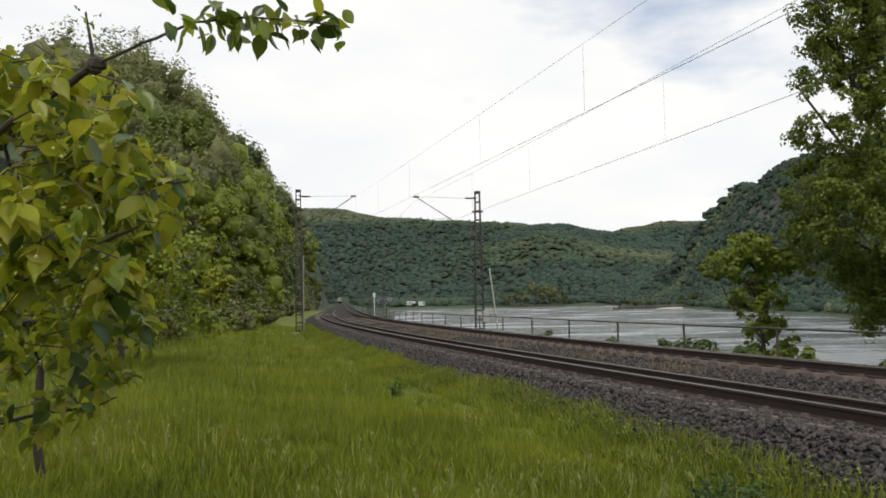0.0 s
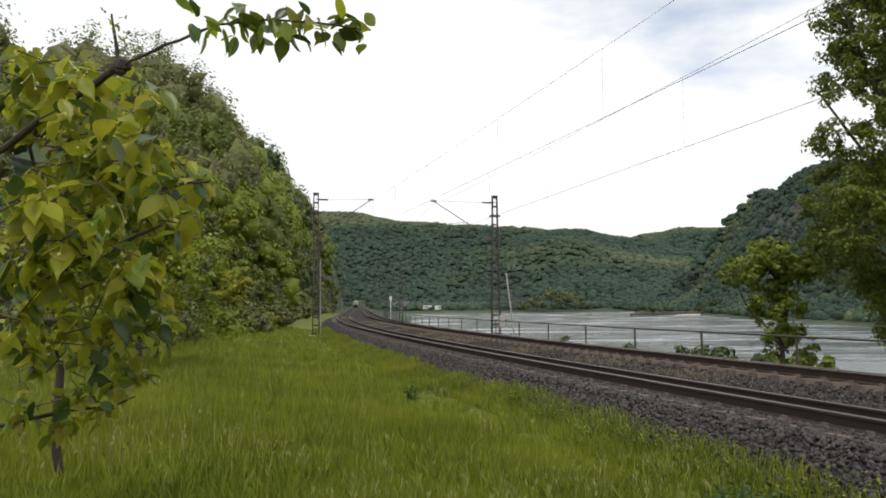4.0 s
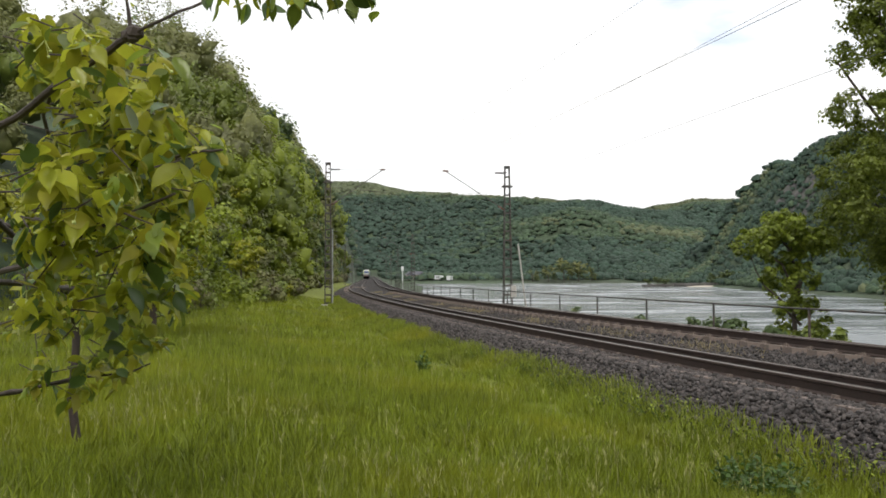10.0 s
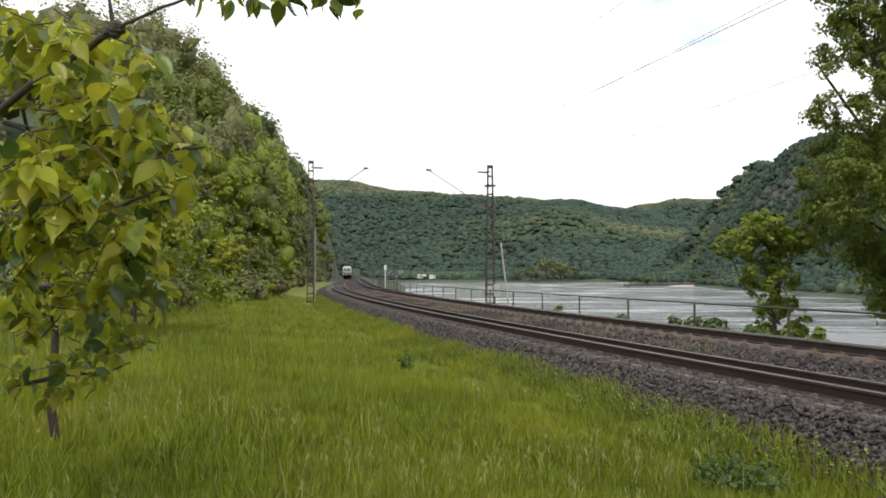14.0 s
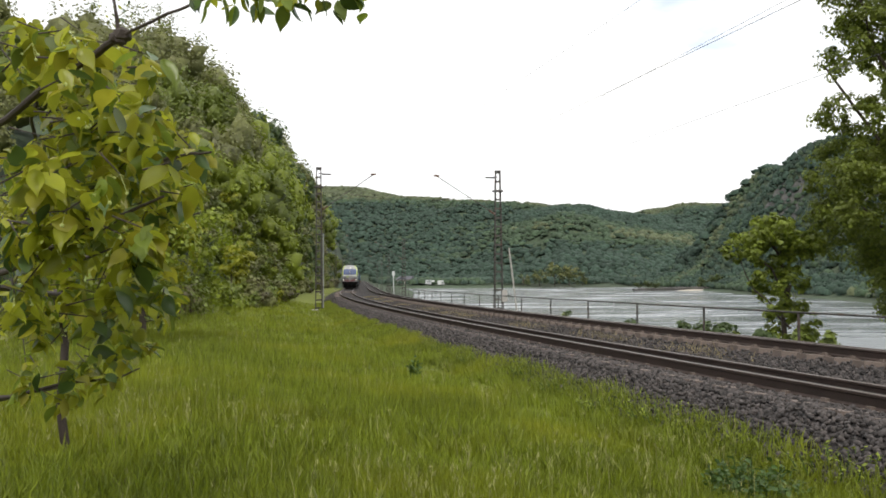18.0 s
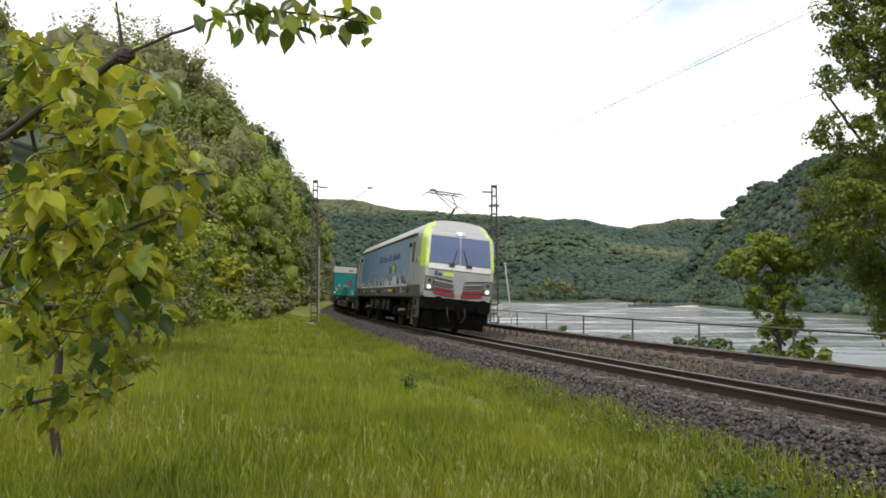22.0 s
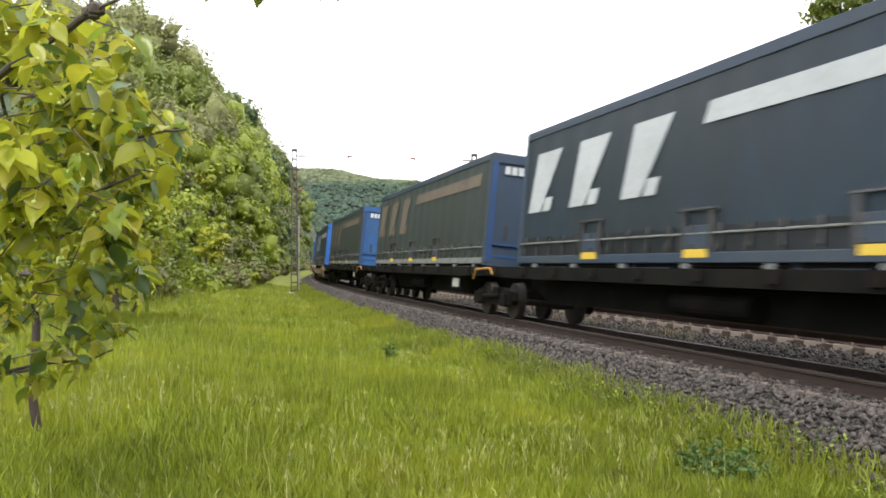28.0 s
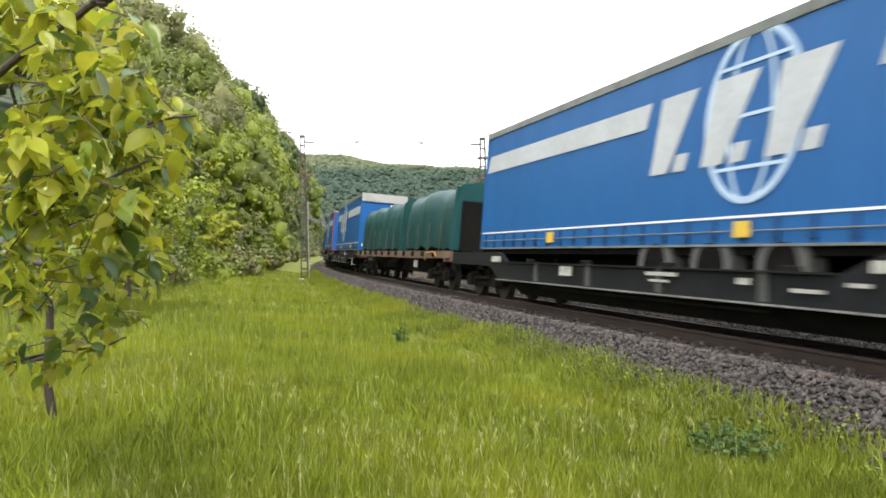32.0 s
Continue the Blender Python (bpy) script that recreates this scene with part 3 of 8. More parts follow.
M_BAND = paint("pale_wheel_band", (0.045, 0.045, 0.032), 0.6, vary=0.3, scale=6, bump=0.1)
M_RED = paint("red_paint", (0.22, 0.02, 0.025), 0.4, vary=0.12, bump=0.03, coat=0.2)
M_YELLOW = paint("yellow_plate", (0.62, 0.42, 0.05), 0.5, vary=0.1, bump=0.03)
M_ORANGE = paint("orange_plate", (0.75, 0.22, 0.02), 0.5, vary=0.08, bump=0.02)
M_RUBBER = paint("black_rubber", (0.03, 0.03, 0.03), 0.85, vary=0.25, scale=8, bump=0.2, stain=(0.10, 0.095, 0.085), amount=0.5)
# tyre grey raised to stand for sky light on the treads
M_TYRE = paint("sky_lit_tyre", (0.085, 0.083, 0.08), 0.9, vary=0.25, scale=8, bump=0.2)
M_ROOFGREY = paint("roof_grey", (0.34, 0.34, 0.335), 0.55, vary=0.12, scale=1.5, grain=20, bump=0.08, stain=(0.16, 0.14, 0.12), amount=0.5)
def graded_film(name, tail, head, x0, x1):
    """A printed film whose colour runs along the vehicle from tail to head."""
    m = paint(name, tail, 0.35, vary=0.1, scale=0.6, grain=3, bump=0.02, coat=0.3)
    n, l = m.node_tree.nodes, m.node_tree.links
    tc, split, run, mix = n.new("ShaderNodeTexCoord"), n.new("ShaderNodeSeparateXYZ"), n.new("ShaderNodeMapRange"), n.new("ShaderNodeMixRGB")
    run.inputs["From Min"].default_value, run.inputs["From Max"].default_value = x0, x1
    l.new(tc.outputs["Object"], split.inputs["Vector"])
    l.new(split.outputs["X"], run.inputs["Value"])
    l.new(run.outputs["Result"], mix.inputs["Fac"])
    b = n["Principled BSDF"]
    l.new(b.inputs["Base Color"].links[0].from_socket, mix.inputs["Color1"])
    mix.inputs["Color2"].default_value = (*head, 1)
    l.new(mix.outputs["Color"], b.inputs["Base Color"])
    return m


M_SNOW = paint("snow_white_film", (0.52, 0.55, 0.59), 0.4, vary=0.18, scale=1.6, grain=6, bump=0.02)
M_CRAG = paint("grey_crag_film", (0.065, 0.075, 0.10), 0.4, vary=0.35, scale=2.5, grain=7, bump=0.02)
M_SKYBLUE = graded_film("sky_blue_film", (0.085, 0.18, 0.37), (0.21, 0.30, 0.43), -6.3, 2.5)
M_SLOGAN = paint("faded_blue_film", (0.03, 0.06, 0.18), 0.4, vary=0.3, scale=2, bump=0.01)
M_SILL = paint("grimy_sill_grey", (0.058, 0.060, 0.057), 0.6, spec=0.3, vary=0.25, scale=2, grain=30, bump=0.1, stain=(0.07, 0.06, 0.05), amount=0.6)
M_TEXTBLUE = paint("dark_blue_film", (0.022, 0.045, 0.15), 0.4, vary=0.08, bump=0.01)
M_LOCOROOF = paint("bright_silver_roof", (0.36, 0.365, 0.37), 0.4, 0.1, vary=0.1, scale=1.5, grain=20, bump=0.05, stain=(0.34, 0.32, 0.30), amount=0.4)
M_PLATE = paint("weathered_pale_plate", (0.40, 0.39, 0.36), 0.7, vary=0.25, scale=6, bump=0.05, stain=(0.14, 0.12, 0.10), amount=0.7)
M_OCHRE = paint("dirty_ochre", (0.36, 0.17, 0.03), 0.6, vary=0.25, scale=8, bump=0.1, stain=(0.1, 0.05, 0.02), amount=0.6)
M_RAILGREY = paint("weathered_grey_rail", (0.16, 0.17, 0.165), 0.7, vary=0.25, scale=3, bump=0.1, stain=(0.06, 0.05, 0.04), amount=0.6)
M_LAMP = glow("lit_lamp", (1.0, 0.94, 0.82), 3.0)
M_LENS = paint("lamp_bezel", (0.05, 0.05, 0.055), 0.25, vary=0.1, bump=0)


def glass(name, tint):
    m = paint(name, tint, 0.06, vary=0.2, scale=1.0, bump=0, spec=0.9, coat=0.6)
    return m


# the blue of the mirrored sky is put into the glass colour
M_SCREEN = glass("sky_tinted_cab_glass", (0.015, 0.045, 0.15))


def wheelset(parent, x, r, band=False):
    bm = rod(bmesh.new(), (x, -0.86, r), (x, 0.86, r), 0.08, 8)
    for side in (-1, 1):
        y = side * 0.7165
        rod(bm, (x, y - 0.065, r), (x, y + 0.065, r), r, 28)
        rod(bm, (x, y - side * 0.09, r), (x, y - side * 0.06, r), r + 0.03, 28)
        rod(bm, (x, y + side * 0.06, r), (x, y + side * 0.085, r), r * 0.42, 16)
    ws = part("wheelset", bm, M_WHEEL, parent)
    if band:
        for side in (-1, 1):
            bm = bmesh.new()
            y = side * 0.785
            lo = [bm.verts.new((x + math.cos(a) * r * 0.98, y, r + math.sin(a) * r * 0.98)) for a in np.linspace(0, math.tau, 29)[:-1]]
            hi = [bm.verts.new((x + math.cos(a) * r * 0.84, y + side * 0.004, r + math.sin(a) * r * 0.84)) for a in np.linspace(0, math.tau, 29)[:-1]]
            for i in range(28):
                bm.faces.new((lo[i], lo[(i + 1) % 28], hi[(i + 1) % 28], hi[i]))
            part("tread_band", bm, M_BAND, ws, "pale band round the wheel")
    return ws


def bogie(thing, x, r=0.44, base=1.8, hub=None, loco=False):
    """A bogie: side frames with axle boxes and springs, and two wheelsets under it."""
    bm = bmesh.new()
    half = base / 2
    w = 1.02 if not loco else 1.12
    for side in (-1, 1):
        y0, y1 = side * (w - 0.09), side * (w + 0.05)
        slab(bm, [(x - half - 0.42, r + 0.02), (x - half - 0.28, r + 0.22), (x - 0.55, r + 0.30), (x - 0.4, r + 0.12), (x + 0.4, r + 0.12), (x + 0.55, r + 0.30), (x + half + 0.28, r + 0.22), (x + half + 0.42, r + 0.02),
                  (x + half + 0.3, r - 0.1), (x + half - 0.3, r - 0.1), (x + 0.45, r - 0.14), (x - 0.45, r - 0.14), (x - half + 0.3, r - 0.1), (x - half - 0.3, r - 0.1)], min(y0, y1), max(y0, y1))
        for k in (-1, 1):
            box(bm, x + k * half - 0.17, x + k * half + 0.17, side * (w + 0.02), side * (w + 0.17), r - 0.16, r + 0.16, 0.03)
    box(bm, x - 0.22, x + 0.22, -w, w, r + 0.02, r + 0.32, 0.02)
    frame_part = part("bogie", bm, M_BOGIE, thing, "rusty bogie frame with brake dust, blackened for the shade under the train")
    for side in (-1, 1):
        for k in (-1, 1):
            for j in (-0.28, 0.28):
                c = x + k * half + j
                bm = rod(bmesh.new(), (c, side * (w + 0.06), r - 0.10), (c, side * (w + 0.06), r + 0.18), 0.075, 9)
                part("spring", bm, M_BOGIE, frame_part)
        if hub:
            ring = part("joint_ring", rod(bmesh.new(), (x, side * (w + 0.14), r + 0.26), (x, side * (w + 0.22), r + 0.26), 0.19, 20), hub, frame_part, "ochre ring of the joint")
            part("joint_hub", rod(bmesh.new(), (x, side * (w + 0.20), r + 0.26), (x, side * (w + 0.235), r + 0.26), 0.12, 16), M_BOGIE, frame_part)
        rod_bm = rod(bmesh.new(), (x - 0.5, side * (w + 0.12), r + 0.05), (x + 0.62, side * (w + 0.12), r + 0.10), 0.055, 10)
        part("damper", rod_bm, M_GALV if loco else M_BOGIE, frame_part)
    for k in (-1, 1):
        wheelset(thing, x + k * half, r, band=loco)


def buffers(thing, x, direction, z=1.04):
    for side in (-1, 1):
        bm = rod(bmesh.new(), (x, side * 0.875, z), (x + direction * 0.42, side * 0.875, z), 0.11, 14)
        rod(bm, (x + direction * 0.40, side * 0.875, z), (x + direction * 0.58, side * 0.875, z), 0.09, 12)
        rod(bm, (x + direction * 0.57, side * 0.875, z), (x + direction * 0.62, side * 0.875, z), 0.25, 20)
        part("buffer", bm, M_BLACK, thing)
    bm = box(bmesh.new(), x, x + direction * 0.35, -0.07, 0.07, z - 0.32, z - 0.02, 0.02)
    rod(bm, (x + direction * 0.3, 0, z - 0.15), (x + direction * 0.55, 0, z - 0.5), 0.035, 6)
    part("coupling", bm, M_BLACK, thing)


def bars(thing, name, items, y, mat, slant=0.0, label="", thick=0.006):
    """Flat plates x0, x1, z0, z1 on the side at y, leaning by slant; a fifth number flares the top."""
    side = -1 if y < 0 else 1
    for x0, x1, z0, z1, *flare in items:
        k = slant * (z1 - z0)
        grow = flare[0] if flare else 0.0
        bm = slab(bmesh.new(), [(x0, z0), (x1, z0), (x1 + k + grow, z1), (x0 + k - grow * 0.5, z1)], min(y, y + side * thick), max(y, y + side * thick))
        ob = part(name, bm, mat, thing, label)
    return ob


def face_bars(thing, name, items, x, direction, mat, label="", thick=0.006):
    """Flat plates y0, y1, z0, z1 on an end wall at x."""
    for y0, y1, z0, z1 in items:
        ob = part(name, box(bmesh.new(), x, x + direction * thick, y0, y1, z0, z1), mat, thing, label)
    return ob


def pieces(name, bm, mat, parent, places):
    """Alike pieces that share one mesh, each at its own place under parent."""
    me = link(name, bm, mat)
    for p in places:
        ob = new(name, me)
        ob.parent = parent
        ob.location = p


# ---- locomotive ----
def nose_reach(z):
    return 0.95 - 0.10 * max(0, 1.5 - z) - 0.50 * max(0.0, min(1.0, (z - 2.3) / 1.5)) ** 1.35 - 0.3 * max(0, z - 3.66)


def make_locomotive():
    loco = tagged(new("electric_locomotive"), "silver electric locomotive with lime cab edges and an alpine side picture", "locomotive", "train")
    ring = [(1.42, 1.25), (1.49, 1.42), (1.49, 1.8), (1.49, 2.3), (1.49, 3.0), (1.48, 3.30), (1.43, 3.47), (1.33, 3.66), (1.16, 3.86), (0.92, 3.96), (0.55, 4.01), (0.2, 4.03)]
    full = ring + [(-y, z) for y, z in ring[::-1]]
    n = len(full)

    def station(bm, x, d, sign):
        out_ = []
        for y, z in full:
            zz = z if d == 0 else z - 0.62 * d * max(0, z - 3.4)
            out_.append(bm.verts.new((sign * (x + d * nose_reach(z)), y * (1 - 0.085 * d * d), zz)))
        return out_

    bm = bmesh.new()
    rings = [station(bm, 8.15, d, -1) for d in (1.0, 0.8, 0.45, 0.0)] + [station(bm, x, 0, 1) for x in (-6.9, -3, 0, 3, 6.9)] + [station(bm, 8.15, d, 1) for d in (0.0, 0.45, 0.8, 1.0)]
    for k, (r0, r1) in enumerate(zip(rings, rings[1:])):
        for i in range(n - 1):
            f = bm.faces.new((r0[i], r0[i + 1], r1[i + 1], r1[i]))
            top = min(v.co.z for v in f.verts)
            wide = sum(abs(v.co.y) for v in f.verts) / 4
            end = len(rings) - 2 - k          # 0 at the nose, 3 over the cab door
            if end < 2 and top > 1.95 and wide > 1.1 or end == 2 and top > 3.4 and wide > 0.9:
                f.material_index = 1
            elif top > 3.4:
                f.material_index = 2
    for r, flip in ((rings[0], 1), (rings[-1], 0)):
        for i in range(n // 2 - 1):
            q = (r[i], r[i + 1], r[n - 2 - i], r[n - 1 - i])
            f = bm.faces.new(q if flip else q[::-1])
            if min(v.co.z for v in q) > 3.5:
                f.material_index = 0
    bmesh.ops.recalc_face_normals(bm, faces=bm.faces[:])
    part("body", bm, (M_SILVER, M_LIME, M_LOCOROOF), loco, "silver-grey body shell with lime cab corners")
    # frame sill along the side, buffer beams, plough
    bm = bmesh.new()
    box(bm, -8.8, 8.8, -1.5, 1.5, 1.20, 1.68, 0.04)
    part("frame_sill", bm, M_SILL, loco, "dull grey frame sill with stencilled plates")
    for sgn in (-1, 1):
        part("buffer_beam", box(bmesh.new(), sgn * 8.3, sgn * 9.04, -1.38, 1.38, 0.78, 1.30, 0.06), M_BLACK, loco)
        bm = bmesh.new()
        slab(bm, [(sgn * 8.35, 0.80), (sgn * 8.98, 0.78), (sgn * 8.86, 0.16), (sgn * 8.6, 0.16)], -1.22, 1.22)
        part("plough", bm, M_BLACK, loco, "black rail guard")
        buffers(loco, sgn * 9.02, sgn)
        # hoses
        for yy in (-0.35, 0.35):
            bm = rod(bmesh.new(), (sgn * 9.0, yy, 0.98), (sgn * 9.2, yy, 0.62), 0.025, 6)
            rod(bm, (sgn * 9.2, yy, 0.62), (sgn * 9.1, yy * 0.7, 0.42), 0.025, 6)
            part("brake_hose", bm, M_RUBBER, loco)

    def front(y, z, off=0.012):
        """A point on the nose, off metres proud of it."""
        return 8.15 + nose_reach(z) + off

    for sgn in (-1, 1):
        # windscreen in two panes, with surround
        for side in (-1, 1):
            bm = bmesh.new()
            grid = []
            for j in range(7):
                z = 2.46 + 0.95 * j / 6
                wmax = 1.24 - 0.06 * (j / 6)
                row = []
                for i in range(5):
                    y = side * (0.02 + (wmax - 0.02) * i / 4)
                    row.append(bm.verts.new((sgn * front(y, z - 0.0), y, z - 0.10 * max(0, z - 3.4) * 2)))
                grid.append(row)
            for a, b in zip(grid, grid[1:]):
                for i in range(4):
                    bm.faces.new((a[i], a[i + 1], b[i + 1], b[i]))
            bmesh.ops.recalc_face_normals(bm, faces=bm.faces[:])
            part("windscreen", bm, M_SCREEN, loco, "dark windscreen pane with reflected sky blue in its tint", True)
            # wipers
            bm = rod(bmesh.new(), (sgn * (front(0, 2.4) + 0.03), side * 0.32, 2.40), (sgn * (front(0, 2.75) + 0.03), side * 0.20, 2.75), 0.014, 5)
            rod(bm, (sgn * (front(0, 2.6) + 0.04), side * 0.24, 2.58), (sgn * (front(0, 2.95) + 0.03), side * 0.13, 2.95), 0.016, 5)
            box(bm, sgn * front(0, 2.3), sgn * (front(0, 2.3) + 0.06), side * 0.34 - 0.12, side * 0.34 + 0.12, 2.36, 2.47, 0.01)
            part("wiper", bm, M_RUBBER, loco)
            # lamp cluster
            bm = bmesh.new()
            slab(bm, [(sgn * 8.62, 1.45), (sgn * 9.09, 1.43), (sgn * 9.115, 1.75), (sgn * 9.10, 1.98), (sgn * 8.60, 2.08)], side * 0.98, side * 1.34)
            housing = part("lamp_housing", bm, M_LENS, loco, "black lamp housing")
            part("lamp_pane", box(bmesh.new(), sgn * 9.08, sgn * 9.122, side * 1.02, side * 1.31, 1.50, 1.93, 0.01), M_RAILGREY, housing, "grey lamp pane")
            part("lamp_bezel", rod(bmesh.new(), (sgn * 9.05, side * 1.17, 1.62), (sgn * 9.130, side * 1.17, 1.62), 0.095, 18), M_SILVER, housing)
            part("lamp_bezel", rod(bmesh.new(), (sgn * 9.05, side * 1.16, 1.83), (sgn * 9.127, side * 1.16, 1.83), 0.075, 18), M_LENS, housing)
            bm = rod(bmesh.new(), (sgn * 9.05, side * 1.17, 1.62), (sgn * 9.138, side * 1.17, 1.62), 0.05, 18)
            part("headlamp", bm, M_LAMP if sgn > 0 else M_LENS, housing, "lit white headlamp" if sgn > 0 else "")
            # lime edge beside the windscreen
            bm = bmesh.new()
            edge = [[bm.verts.new((sgn * (front(0, z) - 0.004 - 0.10 * (yy - 1.22)), side * (yy - 0.05 * max(0, (z - 2.4))), z - 0.2 * max(0, z - 3.4))) for yy in (1.245, 1.30, 1.362)] for z in np.linspace(2.02, 3.50, 8)]
            for a, b in zip(edge, edge[1:]):
                for i in range(2):
                    bm.faces.new((a[i], a[i + 1], b[i + 1], b[i]))
            bmesh.ops.recalc_face_normals(bm, faces=bm.faces[:])
            part("pillar_edge", bm, M_LIME, loco, "lime windscreen pillar")
            # skirt under the cab corner, with two step holes
            skirt = part("corner_skirt", box(bmesh.new(), sgn * 7.98, sgn * 8.72, side * 1.36, side * 1.46, 0.46, 1.24, 0.03), M_SILL, loco, "dull grey skirt with step holes")
            for z in (0.56, 0.92):
                part("step_hole", box(bmesh.new(), sgn * 8.22, sgn * 8.52, side * 1.45, side * 1.466, z, z + 0.22, 0.004), M_BLACK, skirt)
            # grilles between lamps
            for k, (z, h, red) in enumerate(((1.36, 0.10, 1), (1.49, 0.03, 0), (1.54, 0.08, 1), (1.68, 0.03, 0), (1.76, 0.045, 0), (1.90, 0.045, 0))):
                bm = bmesh.new()
                y0, y1, sag = side * (0.13 + 0.022 * k), side * 0.985, 0.05
                lo = [bm.verts.new(c) for c in ((sgn * (front(0, z) - 0.04), y0, z - sag), (sgn * (front(0, z) + 0.022), y0, z - sag), (sgn * (front(0, z) + 0.022), y1, z + sag * 0.6), (sgn * (front(0, z) - 0.04), y1, z + sag * 0.6))]
                hi = [bm.verts.new(v.co + Vector((0, 0, h))) for v in lo]
                for q in (lo, hi, *[(lo[i], lo[(i + 1) % 4], hi[(i + 1) % 4], hi[i]) for i in range(4)]):
                    bm.faces.new(q)
                bmesh.ops.recalc_face_normals(bm, faces=bm.faces[:])
                part("grille_bar", bm, M_RED if red else M_LENS, loco, "red grille bar" if red else "black grille bar")
        part("waist_trim", box(bmesh.new(), sgn * (front(0, 2.3) - 0.05), sgn * (front(0, 2.3) + 0.018), -1.24, 1.24, 2.24, 2.42, 0.01), M_WHITE, loco, "white trim under the windscreen")
        for y0, y1, z0, z1, mat in ((-0.98, -0.92, 2.02, 2.19, M_TEXTBLUE), (-0.90, -0.87, 2.02, 2.19, M_TEXTBLUE), (-0.85, -0.70, 2.02, 2.12, M_TEXTBLUE), (-0.64, -0.22, 2.02, 2.15, M_LIME)):
            part("front_mark", box(bmesh.new(), sgn * (front(0, 2.1) - 0.02), sgn * (front(0, 2.1) + 0.006), y0 * sgn, y1 * sgn, z0, z1, 0.002), mat, loco)
        part("lamp_plate", box(bmesh.new(), sgn * (front(0, 3.6) - 0.1), sgn * (front(0, 3.6) + 0.014), -0.2, 0.2, 3.48, 3.60, 0.01), M_WHITE, loco, "white plate round the top lamp")
        part("top_lamp", rod(bmesh.new(), (sgn * (front(0, 3.6) - 0.08), 0, 3.55), (sgn * (front(0, 3.6) + 0.03), 0, 3.54), 0.045, 14), M_LAMP if sgn > 0 else M_LENS, loco)
    for side in (-1, 1):
        y = side * 1.495
        # painted side: sky, snow peaks, crags
        bm = bmesh.new()
        slab(bm, [(-6.35, 1.62), (6.72, 1.62), (6.72, 3.44), (-6.35, 3.44)], min(y, y + side * 0.008), max(y, y + side * 0.008))
        mural = part("side_picture", bm, M_SKYBLUE, loco, "printed film of blue sky over snowy peaks")
        rnd = random.Random(7 + side)
        peaks = [(-6.0, 2.02), (-5.3, 2.08), (-4.75, 2.12), (-4.1, 2.0), (-3.35, 2.22), (-2.75, 2.40), (-2.1, 2.05), (-1.35, 2.28), (-0.7, 2.08), (0.2, 2.18), (1.0, 2.05), (1.9, 2.3), (2.8, 2.12), (3.85, 2.62), (4.7, 2.15), (5.6, 2.3), (6.3, 2.1)]
        outline = [(-6.33, 1.63), (-6.33, 1.9)]
        for k, (px, pz) in enumerate(peaks):
            outline += [(px - 0.16, pz - 0.17 - 0.05 * rnd.random()), (px - 0.05, pz - 0.05), (px, pz), (px + 0.07, pz - 0.09), (px + 0.2, pz - 0.2 - 0.06 * rnd.random())]
            if k + 1 < len(peaks):
                outline.append(((px + peaks[k + 1][0]) / 2, 1.80 + 0.08 * rnd.random()))
        outline += [(6.68, 1.88), (6.68, 1.63)]
        part("snow_range", slab(bmesh.new(), outline, min(y + side * 0.009, y + side * 0.013), max(y + side * 0.009, y + side * 0.013)), M_SNOW, mural, "white snowy mountain range")
        for k, (px, pz) in enumerate(peaks):
            for j in range(3):
                cx, top_ = px + (0.02, 0.17, -0.16)[j] + rnd.uniform(-0.03, 0.03), pz - (0.04, 0.2, 0.24)[j]
                foot, ww, lean_ = max(1.70, top_ - rnd.uniform(0.22, 0.46)), rnd.uniform(0.10, 0.26), rnd.uniform(0.04, 0.24)
                off = 0.014 + 0.0006 * (3 * k + j)
                pts = [(cx - ww * 0.4 + lean_, foot), (cx + ww + lean_, foot + 0.03), (cx + ww * 0.6 + lean_ * 0.5, (foot + top_) / 2), (cx + 0.02, top_), (cx - 0.03, top_ - 0.06), (cx + lean_ * 0.3 - ww * 0.2, (foot + top_) / 2)]
                part("crag", slab(bmesh.new(), pts, min(y + side * off, y + side * (off + 0.002)), max(y + side * off, y + side * (off + 0.002))), M_CRAG, mural, "dark grey rock face")
        # the printed ice axe: shaft, bands and curved pick
        for pts, mat, name in (([(-2.80, 1.74), (-2.71, 1.74), (-2.49, 2.92), (-2.57, 2.92)], M_SILVER, "axe_shaft"), ([(-2.71, 2.24), (-2.62, 2.24), (-2.60, 2.34), (-2.69, 2.34)], M_RED, "axe_band"), ([(-2.61, 2.56), (-2.52, 2.56), (-2.50, 2.72), (-2.59, 2.72)], M_TEXTBLUE, "axe_band"),
                               ([(-2.90, 2.98), (-2.55, 2.92), (-2.25, 2.80), (-2.13, 2.64), (-2.21, 2.86), (-2.51, 3.02), (-2.85, 3.03)], M_CRAG, "axe_pick")):
            part(name, slab(bmesh.new(), pts, min(y + side * 0.05, y + side * 0.053), max(y + side * 0.05, y + side * 0.053)), mat, mural)
        # slogan as plain bars, dark blue and fading
        items, x = [], -0.6
        for w, tall_ in ((0.20, 1), (0.17, 1), (0.19, 1), (0.16, 0), (0.22, 1), (0.17, 0.7), (0.12, 0.7), (0.17, 0.7), (0.18, 0.7), (0.2, 0), (0.2, 1), (0.18, 1), (0.17, 0.7), (0.16, 0), (0.22, 1), (0.08, 1), (0.17, 0.7), (0.07, 1), (0.17, 0.7), (0.07, 1), (0.16, 0.7), (0.12, 1), (0.16, 0.7)):
            if tall_:
                items.append((x, x + w * 0.8, 2.70, 2.70 + 0.30 * tall_))
            x += w * 1.45
        bars(loco, "slogan", items, y + side * 0.009, M_SLOGAN, 0.0, "faded blue slogan as plain bars")
